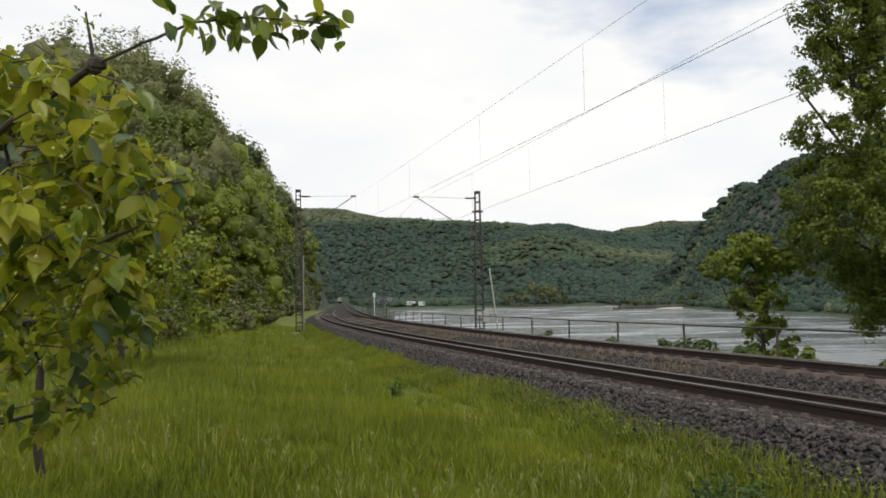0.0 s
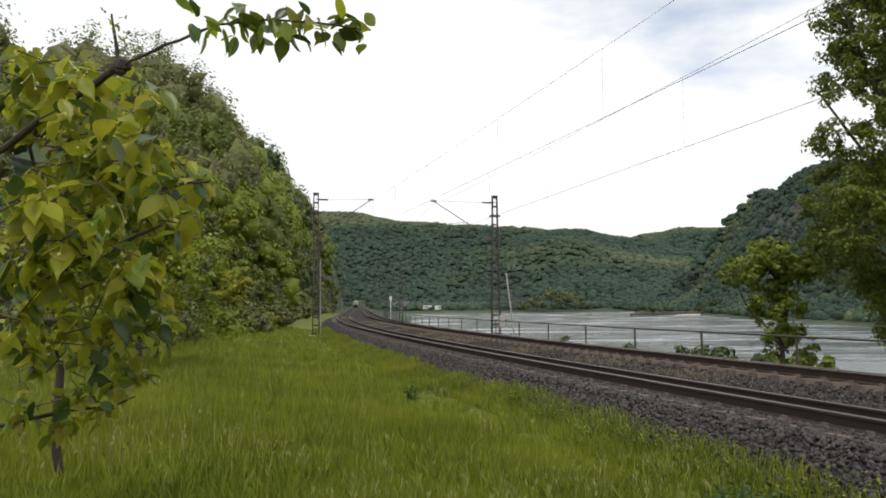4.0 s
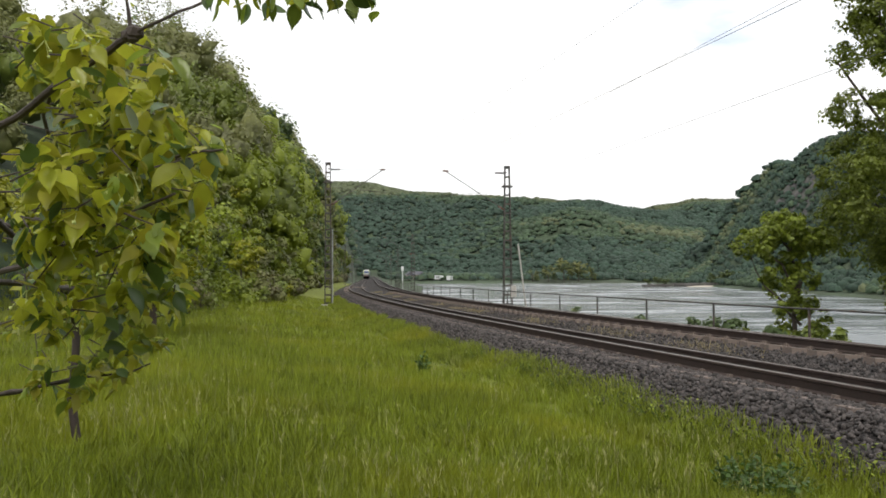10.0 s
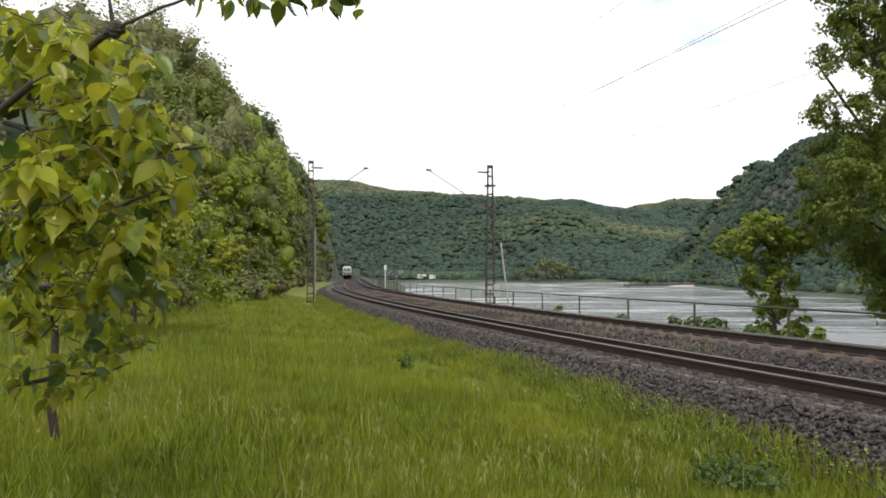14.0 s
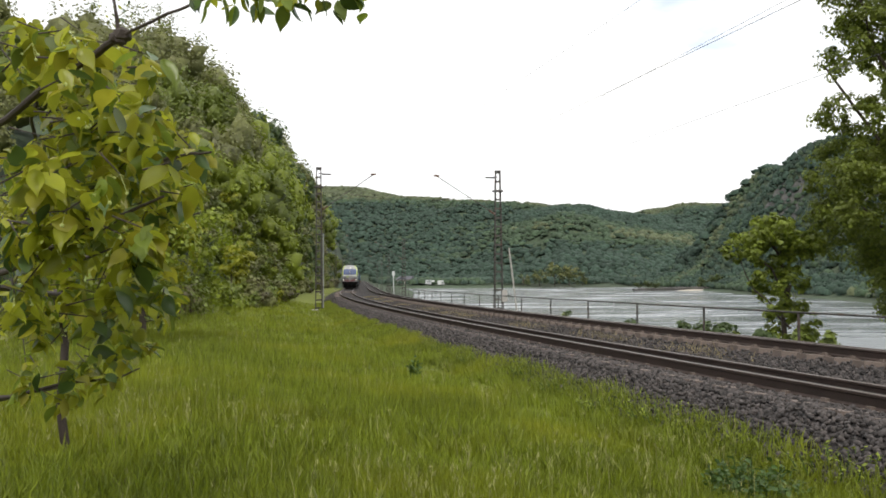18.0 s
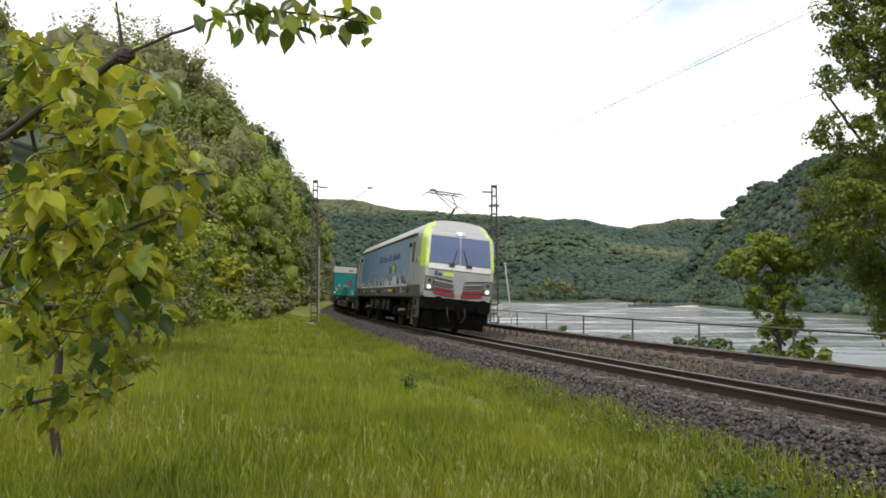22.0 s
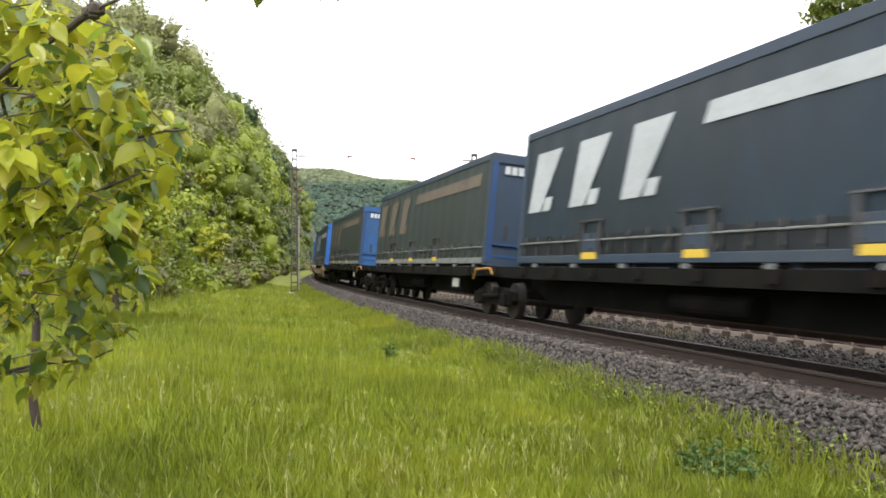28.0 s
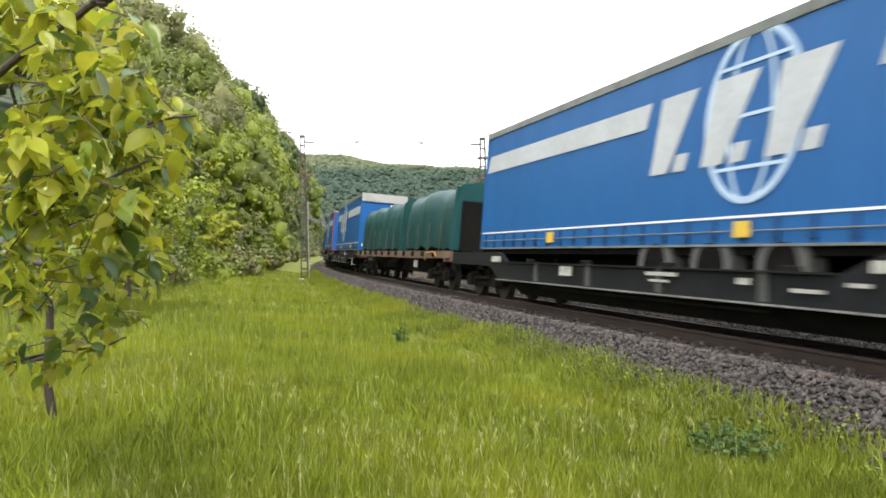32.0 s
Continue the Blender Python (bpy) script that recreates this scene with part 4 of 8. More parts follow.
        bars(loco, "logo_bar", [(2.40, 2.55, 2.18, 2.50), (2.61, 2.68, 2.18, 2.50), (2.74, 2.92, 2.18, 2.36)], y + side * 0.009, M_TEXTBLUE)
        bars(loco, "logo_field", [(3.1, 4.0, 2.20, 2.50)], y + side * 0.009, M_LIME)
        for sgn in (-1, 1):
            # cab door with window, handrails, side window
            xd = sgn * 7.45
            door = part("cab_door", box(bmesh.new(), xd - 0.33, xd + 0.33, y - 0.0, y + side * 0.012, 1.66, 3.38, 0.01), M_SILVER, loco)
            part("door_window", box(bmesh.new(), xd - 0.20, xd + 0.20, y + side * 0.012, y + side * 0.02, 2.48, 3.20, 0.004), M_LENS, door, "rounded dark door window")
            for k in (-1, 1):
                part("handrail", rod(bmesh.new(), (xd + k * 0.43, y + side * 0.05, 1.75), (xd + k * 0.43, y + side * 0.05, 3.0), 0.018, 6), M_GALV, loco)
            bars(loco, "side_mark", [(sgn * 8.08 - 0.12, sgn * 8.08 + 0.12, 2.44, 2.58)], y + side * 0.004, M_TEXTBLUE)
            bars(loco, "lime_tag", [(sgn * 8.38 - 0.14, sgn * 8.38 + 0.14, 2.48, 2.66)], y - side * 0.012, M_LIME, thick=0.03)
            # steps below the door
            bm = bmesh.new()
            for z in (0.42, 0.72):
                box(bm, xd - 0.25, xd + 0.25, side * 1.28, side * 1.48, z, z + 0.04)
            for k in (-1, 1):
                rod(bm, (xd + k * 0.26, side * 1.44, 0.36), (xd + k * 0.26, side * 1.44, 1.22), 0.02, 6)
            part("footstep", bm, M_FRAMEGREY, loco)
            part("mirror_box", box(bmesh.new(), sgn * 6.85 - 0.12, sgn * 6.85 + 0.12, y, y + side * 0.08, 3.05, 3.19, 0.02), M_FRAMEGREY, loco)
        # plates, holes, boxes and tanks on the frame
        bars(loco, "data_plate", [(-5.2, -4.6, 1.42, 1.52), (-3.9, -3.6, 1.44, 1.50), (-2.6, -1.7, 1.41, 1.51), (-1.4, -0.9, 1.43, 1.49), (1.5, 2.1, 1.44, 1.50), (5.35, 5.6, 1.34, 1.60), (-0.6, -0.2, 1.28, 1.34), (5.8, 6.3, 1.4, 1.44)], side * 1.502, M_PLATE, 0, "small white stencilled plates")
        bars(loco, "ochre_strip", [(2.4, 3.5, 1.42, 1.53)], side * 1.502, M_YELLOW)
        for x in (-6.95, -4.3, -0.35, 0.1, 4.1, 6.95):
            part("frame_port", box(bmesh.new(), x - 0.12, x + 0.12, side * 1.49, side * 1.506, 1.34, 1.54, 0.004), M_BLACK, loco)
        for x0, x1 in ((-2.9, -1.6), (-1.3, 0.4), (0.7, 1.8), (2.0, 2.9)):
            box_ = part("equipment_box", box(bmesh.new(), x0, x1, side * 0.6, side * 1.38, 0.56, 1.14, 0.03), M_BLACK, loco)
            bars(box_, "label_plate", [((x0 + x1) / 2 - 0.12, (x0 + x1) / 2 + 0.02, 0.90, 0.98), ((x0 + x1) / 2 - 0.10, (x0 + x1) / 2 + 0.0, 0.78, 0.83)], side * 1.382, M_PLATE)
            part("box_lid", box(bmesh.new(), x0 + 0.08, x0 + 0.5, side * 1.375, side * 1.41, 0.62, 1.06, 0.015), M_FRAMEGREY, box_, "grey hinged lid")
            part("cable_conduit", rod(bmesh.new(), (x0 - 0.14, side * 1.30, 0.60), (x0 - 0.14, side * 1.30, 1.2), 0.028, 8), M_FRAMEGREY, box_)
        part("roof_gutter", box(bmesh.new(), -7.6, 7.6, side * 1.40, side * 1.515, 3.42, 3.52, 0.01), M_LENS, loco)
        for k in range(14):
            x = -6.2 + k * 0.93
            part("roof_vent", box(bmesh.new(), x, x + 0.7, side * 1.36, side * 1.42, 3.50, 3.55, 0.01), M_FRAMEGREY, loco)
    # roof gear and pantographs
    for x0, x1, h_ in ((-4.4, -2.4, 0.22), (-1.6, 0.4, 0.26), (1.0, 2.6, 0.2)):
        part("roof_box", box(bmesh.new(), x0, x1, -0.62, 0.62, 3.80, 3.80 + h_, 0.04), M_ROOFGREY, loco)
    for x in np.linspace(-4.6, 4.4, 12):
        bm = bmesh.new()
        for k in range(5):
            rod(bm, (x, -0.55, 3.80 + k * 0.03), (x, -0.55, 3.82 + k * 0.03), 0.06, 9)
        part("roof_insulator", bm, M_INSUL, loco)
    part("roof_busbar", rod(bmesh.new(), (-4.6, -0.55, 3.98), (4.4, -0.55, 3.98), 0.018, 6), M_WIRE, loco)

    def pantograph(x0, raised, sgn):
        pan = part("pantograph", box(box(bmesh.new(), x0 - 0.9, x0 + 0.9, -0.5, -0.42, 3.90, 3.96), x0 - 0.9, x0 + 0.9, 0.42, 0.5, 3.90, 3.96), M_FRAMEGREY, loco, "raised single-arm pantograph" if raised else "folded single-arm pantograph")
        if raised:
            knee, head = (x0 + sgn * 1.45, 4.62), (x0 - sgn * 0.45, 5.42)
        else:
            knee, head = (x0 + sgn * 1.3, 4.06), (x0 - sgn * 0.6, 4.16)
        bm = rod(bmesh.new(), (x0 + sgn * 0.1, 0, 3.94), (knee[0], 0, knee[1]), 0.05, 8)
        rod(bm, (x0 + sgn * 0.4, 0, 3.92), (knee[0] + sgn * 0.15, 0, knee[1] + 0.02), 0.02, 6)
        part("lower_arm", bm, M_STEEL, pan)
        bm = rod(bmesh.new(), (knee[0], -0.12, knee[1]), (head[0], -0.35, head[1]), 0.026, 6)
        rod(bm, (knee[0], 0.12, knee[1]), (head[0], 0.35, head[1]), 0.026, 6)
        part("upper_arm", bm, M_STEEL, pan)
        bm = bmesh.new()
        for dx in (-0.28, 0.28):
            rod(bm, (head[0] + dx, -0.72, head[1] + 0.06), (head[0] + dx, 0.72, head[1] + 0.06), 0.03, 8)
            for e in (-1, 1):
                rod(bm, (head[0] + dx, e * 0.72, head[1] + 0.06), (head[0] + dx, e * 0.98, head[1] - 0.14), 0.018, 6)
        for e in (-0.4, 0.4):
            rod(bm, (head[0] - 0.28, e, head[1] + 0.04), (head[0] + 0.28, e, head[1] + 0.04), 0.018, 6)
        part("collector_head", bm, M_STEEL, pan)

    pantograph(6.0, True, 1)
    pantograph(-6.0, False, -1)
    bogie(loco, 4.75, 0.61, 3.0, loco=True)
    bogie(loco, -4.75, 0.61, 3.0, loco=True)
    RIDES.append((loco, 9.25 - 4.75, 9.25 + 4.75))
    # the body stands 8 per cent higher above the sill than drawn
    for me in {ob.data for ob in loco.children_recursive if ob.type == "MESH"}:
        for v in me.vertices:
            if v.co.z > 1.68:
                v.co.z += 0.08 * (min(v.co.z, 3.9) - 1.68)
    return loco


LOCO = make_locomotive()
done = set()
for ob in LOCO.children_recursive:      # the shell and its fittings stand a little taller over the rails
    if ob.data.name not in done and not ob.name.startswith(("wheel", "tread")):
        done.add(ob.data.name)
        for v in ob.data.vertices:
            v.co.z *= 1.025
            v.co.y *= 0.97

# ---- wagons ----
M_EDGE = paint("scuffed_pale_edge", (0.20, 0.195, 0.19), 0.7, spec=0.3, vary=0.4, scale=2, grain=15, bump=0.1, stain=(0.06, 0.055, 0.05), amount=0.5)
M_WAGON = {"black": paint("black_wagon_paint", (0.0085, 0.0098, 0.0120), 0.65, 0.0, spec=0.15, vary=0.35, scale=1.5, grain=25, bump=0.12, stain=(0.018, 0.016, 0.014), amount=0.5),
           "beige": paint("beige_wagon_paint", (0.30, 0.20, 0.125), 0.65, vary=0.2, scale=1.3, grain=22, bump=0.12, stain=(0.16, 0.095, 0.06), amount=0.65),
           "rust": paint("rust_brown_wagon_paint", (0.13, 0.075, 0.05), 0.8, vary=0.35, scale=1.5, grain=22, bump=0.2, stain=(0.05, 0.035, 0.03), amount=0.6),
           # the grey is darkened to hold the shade below the loads
           "grey": paint("shade_deepened_wagon_grey", (0.0065, 0.0065, 0.0062), 0.75, 0.0, spec=0.08, vary=0.3, scale=1.5, grain=22, bump=0.15, stain=(0.018, 0.014, 0.010), amount=0.55)}


def pocket_unit(q0, q1, p_front, p_back, paint_name, ends, label, seed):
    """One half of an articulated pocket wagon. q0 to q1: its extent; p_front, p_back: its pivots; ends: which end has buffers."""
    mid = (p_front + p_back) / 2
    xf, xb = mid - q0, mid - q1
    bf, bb = mid - p_front, mid - p_back
    mat = M_WAGON[paint_name]
    unit = tagged(new("pocket_wagon"), label, "wagon", "train")
    lo0, lo1 = bb + 2.3, bf - 2.3        # the low pocket
    for side in (-1, 1):
        y0, y1 = side * 1.30, side * 1.42
        tb, tf = (1.6 if "back" in ends else 2.1), (1.6 if "front" in ends else 2.2)      # the end shelves reach past the pivots
        bm = slab(bmesh.new(), [(xb + 0.05, 0.86), (xb + 0.05, 1.20), (bb + tb, 1.20), (bb + tb + 0.55, 0.95), (bf - tf - 0.55, 0.95), (bf - tf, 1.20), (xf - 0.05, 1.20), (xf - 0.05, 0.86),
                                (bf - 1.1, 0.84), (bf - 1.75, 0.53), (bb + 1.75, 0.53), (bb + 1.1, 0.84)], min(y0, y1), max(y0, y1))
        girder = part("side_girder", bm, mat, unit)
        bm = slab(bmesh.new(), [(bb + 1.6, 0.66), (bf - 1.6, 0.66), (lo1, 0.22), (lo0, 0.22)], min(side * 1.16, side * 1.26), max(side * 1.16, side * 1.26))
        for v in bm.verts:
            if v.co.z < 0.4:
                v.co.y -= side * 0.22
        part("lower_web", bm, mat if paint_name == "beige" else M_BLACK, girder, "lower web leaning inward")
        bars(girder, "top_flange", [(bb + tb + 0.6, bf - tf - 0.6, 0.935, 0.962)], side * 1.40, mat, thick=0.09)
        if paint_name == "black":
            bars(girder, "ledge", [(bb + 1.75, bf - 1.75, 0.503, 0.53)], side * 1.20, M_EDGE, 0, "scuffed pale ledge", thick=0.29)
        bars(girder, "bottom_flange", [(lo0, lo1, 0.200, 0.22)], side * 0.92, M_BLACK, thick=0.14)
        bm = slab(bmesh.new(), [(-0.05, 0.55), (-0.05, 0.97), (0.05, 0.97), (0.09, 0.55)], min(side * 1.42, side * 1.475), max(side * 1.42, side * 1.475))
        pieces("rib", bm, M_SILL if paint_name == "black" else mat, girder, [(x, 0, 0) for x in np.linspace(lo0 + 1.6, lo1 - 1.6, 4)])
        items = [(x, x + w, z, z + h_) for x, w, z, h_ in ((bf - 2.3, 0.6, 0.97, 0.14), (bb + 1.35, 0.6, 0.95, 0.14), (0.8, 0.8, 0.82, 0.06), (0.9, 0.5, 0.72, 0.04), (-2.2, 0.5, 0.72, 0.19), (2.9, 0.25, 0.76, 0.09), (lo1 - 0.3, 0.3, 0.80, 0.05), (lo1 - 1.1, 0.5, 0.70, 0.05))]
        bars(unit, "data_plate", items, side * 1.476, M_PLATE, 0, "pale stencilled data plates")
        bars(unit, "yellow_tag", [(bf - 1.45, bf - 1.2, 0.97, 1.11)], side * 1.43, M_OCHRE)
        # folding latches and handles on the edge
        for x in np.linspace(lo0 + 1.2, lo1 - 1.2, 4):
            part("latch", box(bmesh.new(), x - 0.14, x + 0.14, side * 1.36, side * 1.46, 0.95, 1.04, 0.02), M_BOGIE, unit)
        part("brake_pipe", rod(bmesh.new(), (lo1 - 1.6, side * 1.28, 0.42), (lo0 + 1.6, side * 1.28, 0.42), 0.022, 6), M_BOGIE, unit)
    for a, b in ((xb + 0.05, bb + 1.5), (bf - 1.5, xf - 0.05)):
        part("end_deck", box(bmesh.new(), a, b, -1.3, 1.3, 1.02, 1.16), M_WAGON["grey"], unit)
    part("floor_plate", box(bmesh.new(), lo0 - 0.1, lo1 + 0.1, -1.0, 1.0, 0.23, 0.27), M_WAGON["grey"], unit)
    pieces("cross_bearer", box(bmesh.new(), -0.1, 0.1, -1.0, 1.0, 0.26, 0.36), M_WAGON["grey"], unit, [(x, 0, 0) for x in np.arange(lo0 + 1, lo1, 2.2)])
    bm = box(bmesh.new(), bf - 0.9, bf - 0.1, -0.5, 0.5, 1.16, 1.34, 0.04) if "front" in ends else box(bmesh.new(), bb + 0.1, bb + 0.9, -0.5, 0.5, 1.16, 1.34, 0.04)
    part("hitch_stand", bm, M_BOGIE, unit)
    hub = M_OCHRE
    if "front" in ends:
        bogie(unit, bf)
        buffers(unit, xf - 0.62, 1)
        part("end_beam", box(bmesh.new(), xf - 0.75, xf - 0.6, -1.4, 1.4, 0.8, 1.2, 0.02), mat, unit)
        part("step_ladder", rod(rod(box(bmesh.new(), xf - 0.9, xf - 0.65, -1.42, -1.2, 0.45, 0.49), (xf - 0.9, -1.4, 0.45), (xf - 0.9, -1.4, 1.15), 0.02, 6), (xf - 0.65, -1.4, 0.45), (xf - 0.65, -1.4, 1.15), 0.02, 6), M_GALV, unit)
    else:
        bogie(unit, bf, hub=hub)
    if "back" in ends:
        bogie(unit, bb)
        buffers(unit, xb + 0.62, -1)
        part("end_beam", box(bmesh.new(), xb + 0.6, xb + 0.75, -1.4, 1.4, 0.8, 1.2, 0.02), mat, unit)
    RIDES.append((unit, p_front, p_back))
    return unit


def flat_unit(q0, q1, p_front, p_back, paint_name, ends, label, seed):
    """One half of a container wagon: a skeletal frame with a thin edge and a deep centre."""
    mid = (p_front + p_back) / 2
    xf, xb = mid - q0, mid - q1
    bf, bb = mid - p_front, mid - p_back
    mat = M_WAGON[paint_name]
    unit = tagged(new("container_wagon"), label, "wagon", "train")
    for side in (-1, 1):
        y0, y1 = side * 1.30, side * 1.42
        bm = slab(bmesh.new(), [(xb + 0.05, 1.02), (xb + 0.05, 1.24), (xf - 0.05, 1.24), (xf - 0.05, 1.02), (bf - 1.6, 0.98), (bb + 1.6, 0.98)], min(y0, y1), max(y0, y1))
        girder = part("side_sill", bm, mat, unit)
        pieces("sill_bracket", box(bmesh.new(), -0.08, 0.08, side * 1.40, side * 1.5, 1.05, 1.22), M_BOGIE, girder, [(x, 0, 0) for x in np.arange(xb + 0.8, xf - 0.5, 1.45)])
        y0, y1 = side * 0.62, side * 0.80
        bm = slab(bmesh.new(), [(bb + 1.5, 0.98), (bf - 1.5, 0.98), (bf - 2.4, 0.50), (bb + 2.4, 0.50)], min(y0, y1), max(y0, y1))
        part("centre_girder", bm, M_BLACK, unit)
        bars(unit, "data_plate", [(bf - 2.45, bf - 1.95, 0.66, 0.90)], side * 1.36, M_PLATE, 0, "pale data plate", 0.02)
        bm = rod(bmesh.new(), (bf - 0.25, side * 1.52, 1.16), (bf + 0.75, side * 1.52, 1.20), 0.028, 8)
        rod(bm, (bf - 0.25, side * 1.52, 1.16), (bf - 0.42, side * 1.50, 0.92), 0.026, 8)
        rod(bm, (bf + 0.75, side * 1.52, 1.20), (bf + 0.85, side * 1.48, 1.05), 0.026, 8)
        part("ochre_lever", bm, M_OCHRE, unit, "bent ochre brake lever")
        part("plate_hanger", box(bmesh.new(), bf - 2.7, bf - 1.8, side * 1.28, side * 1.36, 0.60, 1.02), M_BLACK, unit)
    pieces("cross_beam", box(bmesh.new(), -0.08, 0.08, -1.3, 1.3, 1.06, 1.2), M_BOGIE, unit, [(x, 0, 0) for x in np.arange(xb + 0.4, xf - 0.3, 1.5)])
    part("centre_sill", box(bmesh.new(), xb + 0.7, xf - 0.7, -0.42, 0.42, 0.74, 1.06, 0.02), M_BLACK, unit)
    part("air_tank", rod(bmesh.new(), (-1.4, -0.95, 0.72), (0.3, -0.95, 0.72), 0.19, 16), M_BLACK, unit)
    bogie(unit, bf)
    if "back" in ends:
        bogie(unit, bb)
        buffers(unit, xb + 0.62, -1)
        part("end_beam", box(bmesh.new(), xb + 0.6, xb + 0.75, -1.4, 1.4, 0.9, 1.24, 0.02), mat, unit)
    if "front" in ends:
        buffers(unit, xf - 0.62, 1)
        part("end_beam", box(bmesh.new(), xf - 0.75, xf - 0.6, -1.4, 1.4, 0.9, 1.24, 0.02), mat, unit)
    RIDES.append((unit, p_front, p_back))
    return unit


# ---- loads ----
TARP = {}


def tarp(name, base, **kw):
    if name not in TARP:
        TARP[name] = paint(name, base, kw.get("rough", 0.5), vary=kw.get("vary", 0.10), scale=kw.get("scale", 0.7), grain=kw.get("grain", 7), bump=kw.get("bump", 0.12), depth=0.02, stain=kw.get("stain", tuple(c * 0.6 for c in base)), amount=kw.get("amount", 0.3), stretch=(1, 1, 0.4), spec=kw.get("spec", 0.3))
    return TARP[name]


def curtain(bm, x0, x1, y, z0, z1, side, waves, deep, m=0):
    """A hanging side sheet with soft upright folds."""
    n = max(2, int((x1 - x0) / waves * 6))
    rows = []
    for j in range(5):
        z = z0 + (z1 - z0) * j / 4
        row = []
        for i in range(n + 1):
            x = x0 + (x1 - x0) * i / n
            edge_ = min(1, min(x - x0, x1 - x) / 0.3) * math.sin(math.pi * (0.12 + 0.76 * j / 4))
            row.append(bm.verts.new((x, y + side * deep * edge_ * (0.5 + 0.5 * math.sin(x * math.tau / waves + 0.4 * math.sin(z * 2 + x))), z)))
        rows.append(row)
    fs = []
    for a, b in zip(rows, rows[1:]):
        for i in range(n):
            q = (a[i], a[i + 1], b[i + 1], b[i])
            fs.append(bm.faces.new(q if side < 0 else q[::-1]))
    for f in fs:
        f.material_index, f.smooth = m, True
    return bm


def word(x0, x1, z0, z1, count, gap=0.22):
    """Plain upright bars in place of a word."""
    step = (x1 - x0) / count
    return [(x0 + step * i, x0 + step * (i + 1 - gap), z0, z1) for i in range(count)]


def semi_trailer(q0, q1, pivots, style, seed):
    """A curtain-sided semi-trailer standing in a pocket wagon; style holds its colours and which end leads."""
    mid = (pivots[0] + pivots[1]) / 2
    xf, xb = mid - q0, mid - q1
    thing = tagged(new("semi_trailer"), style["label"], "semi-trailer", "loads on the train")
    z0, zs, z1 = 1.30, 1.70, style.get("z1", 4.56)
    w = 1.27
    body, skirt = style["body"], style.get("skirt", style["body"])
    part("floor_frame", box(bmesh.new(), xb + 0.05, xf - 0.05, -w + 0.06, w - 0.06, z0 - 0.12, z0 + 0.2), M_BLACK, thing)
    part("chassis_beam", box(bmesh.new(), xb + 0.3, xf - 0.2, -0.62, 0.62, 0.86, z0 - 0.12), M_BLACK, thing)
    # roof with its edge rails
    bm = box(bmesh.new(), xb, xf, -w, w, z1 - 0.04, z1 + 0.03, 0.015)
    part("roof", bm, style.get("roof", M_ROOFGREY), thing)
    for side in (-1, 1):
        part("roof_rail", box(bmesh.new(), xb, xf, side * (w - 0.03), side * (w + 0.03), z1 - 0.15, z1 + 0.01, 0.012), style.get("rail", M_BLACK), thing, "roof rail along the top edge")
        y = side * w
        bm = curtain(bmesh.new(), xb + 0.08, xf - 0.08, y, zs, z1 - 0.13, side, 1.15, 0.018)
        part("side_curtain", bm, body, thing)
        # lashing skirt with straps and buckles
        bm = box(bmesh.new(), xb + 0.08, xf - 0.08, y - 0.0, y + side * 0.012, z0, zs)
        part("skirt", bm, skirt, thing)
        bars(thing, "edge_line", [(xb + 0.1, xf - 0.1, zs, zs + 0.035)], y + side * 0.021, style.get("line", M_ROOFGREY), 0, "white edge line")
        bars(thing, "bottom_line", [(xb + 0.1, xf - 0.1, z0 - 0.005, z0 + 0.03)], y + side * 0.014, M_RAILGREY, 0, "pale lower edge", 0.02)
        part("lashing_line", rod(bmesh.new(), (xb + 0.1, y + side * 0.04, z0 + 0.21), (xf - 0.1, y + side * 0.04, z0 + 0.21), 0.011, 5), M_RAILGREY, thing, "thin grey lashing line")
        bm = box(bmesh.new(), -0.025, 0.025, y + side * 0.012, y + side * 0.03, z0 + 0.02, zs - 0.02)
        box(bm, -0.05, 0.05, y + side * 0.02, y + side * 0.05, z0 + 0.09, z0 + 0.17)
        pieces("strap_buckle", bm, style.get("strap", M_LENS), thing, [(x, 0, 0) for x in np.arange(xb + 0.4, xf - 0.2, 0.6)])
        for x in style.get("tags", ()):
            bars(thing, "yellow_plate", [(x - 0.15, x + 0.15, z0 + 0.12, zs - 0.05)], y + side * 0.05, M_YELLOW, 0, "yellow marker plate", 0.02)
        for name, items, mat, slant, label in style.get("marks", ()):
            bars(thing, name, items, y + side * 0.021, mat, slant if side < 0 else slant, label)
        for outline, mat, name, label in style.get("fields", ()):
            o = 0.0195 + (0.002 if name.startswith("gold") else 0)
            bm = slab(bmesh.new(), outline, min(y + side * o, y + side * (o + 0.001)), max(y + side * o, y + side * (o + 0.001)))
            part(name, bm, mat, thing, label)
        for x in (xb + 0.04, xf - 0.04):
            part("corner_post", box(bmesh.new(), x - 0.05, x + 0.05, y - side * 0.08, y + side * 0.015, z0, z1), style.get("post", body), thing)
    # the end that leads, and the other
    lead, tail = (xf, 1), (xb, -1)
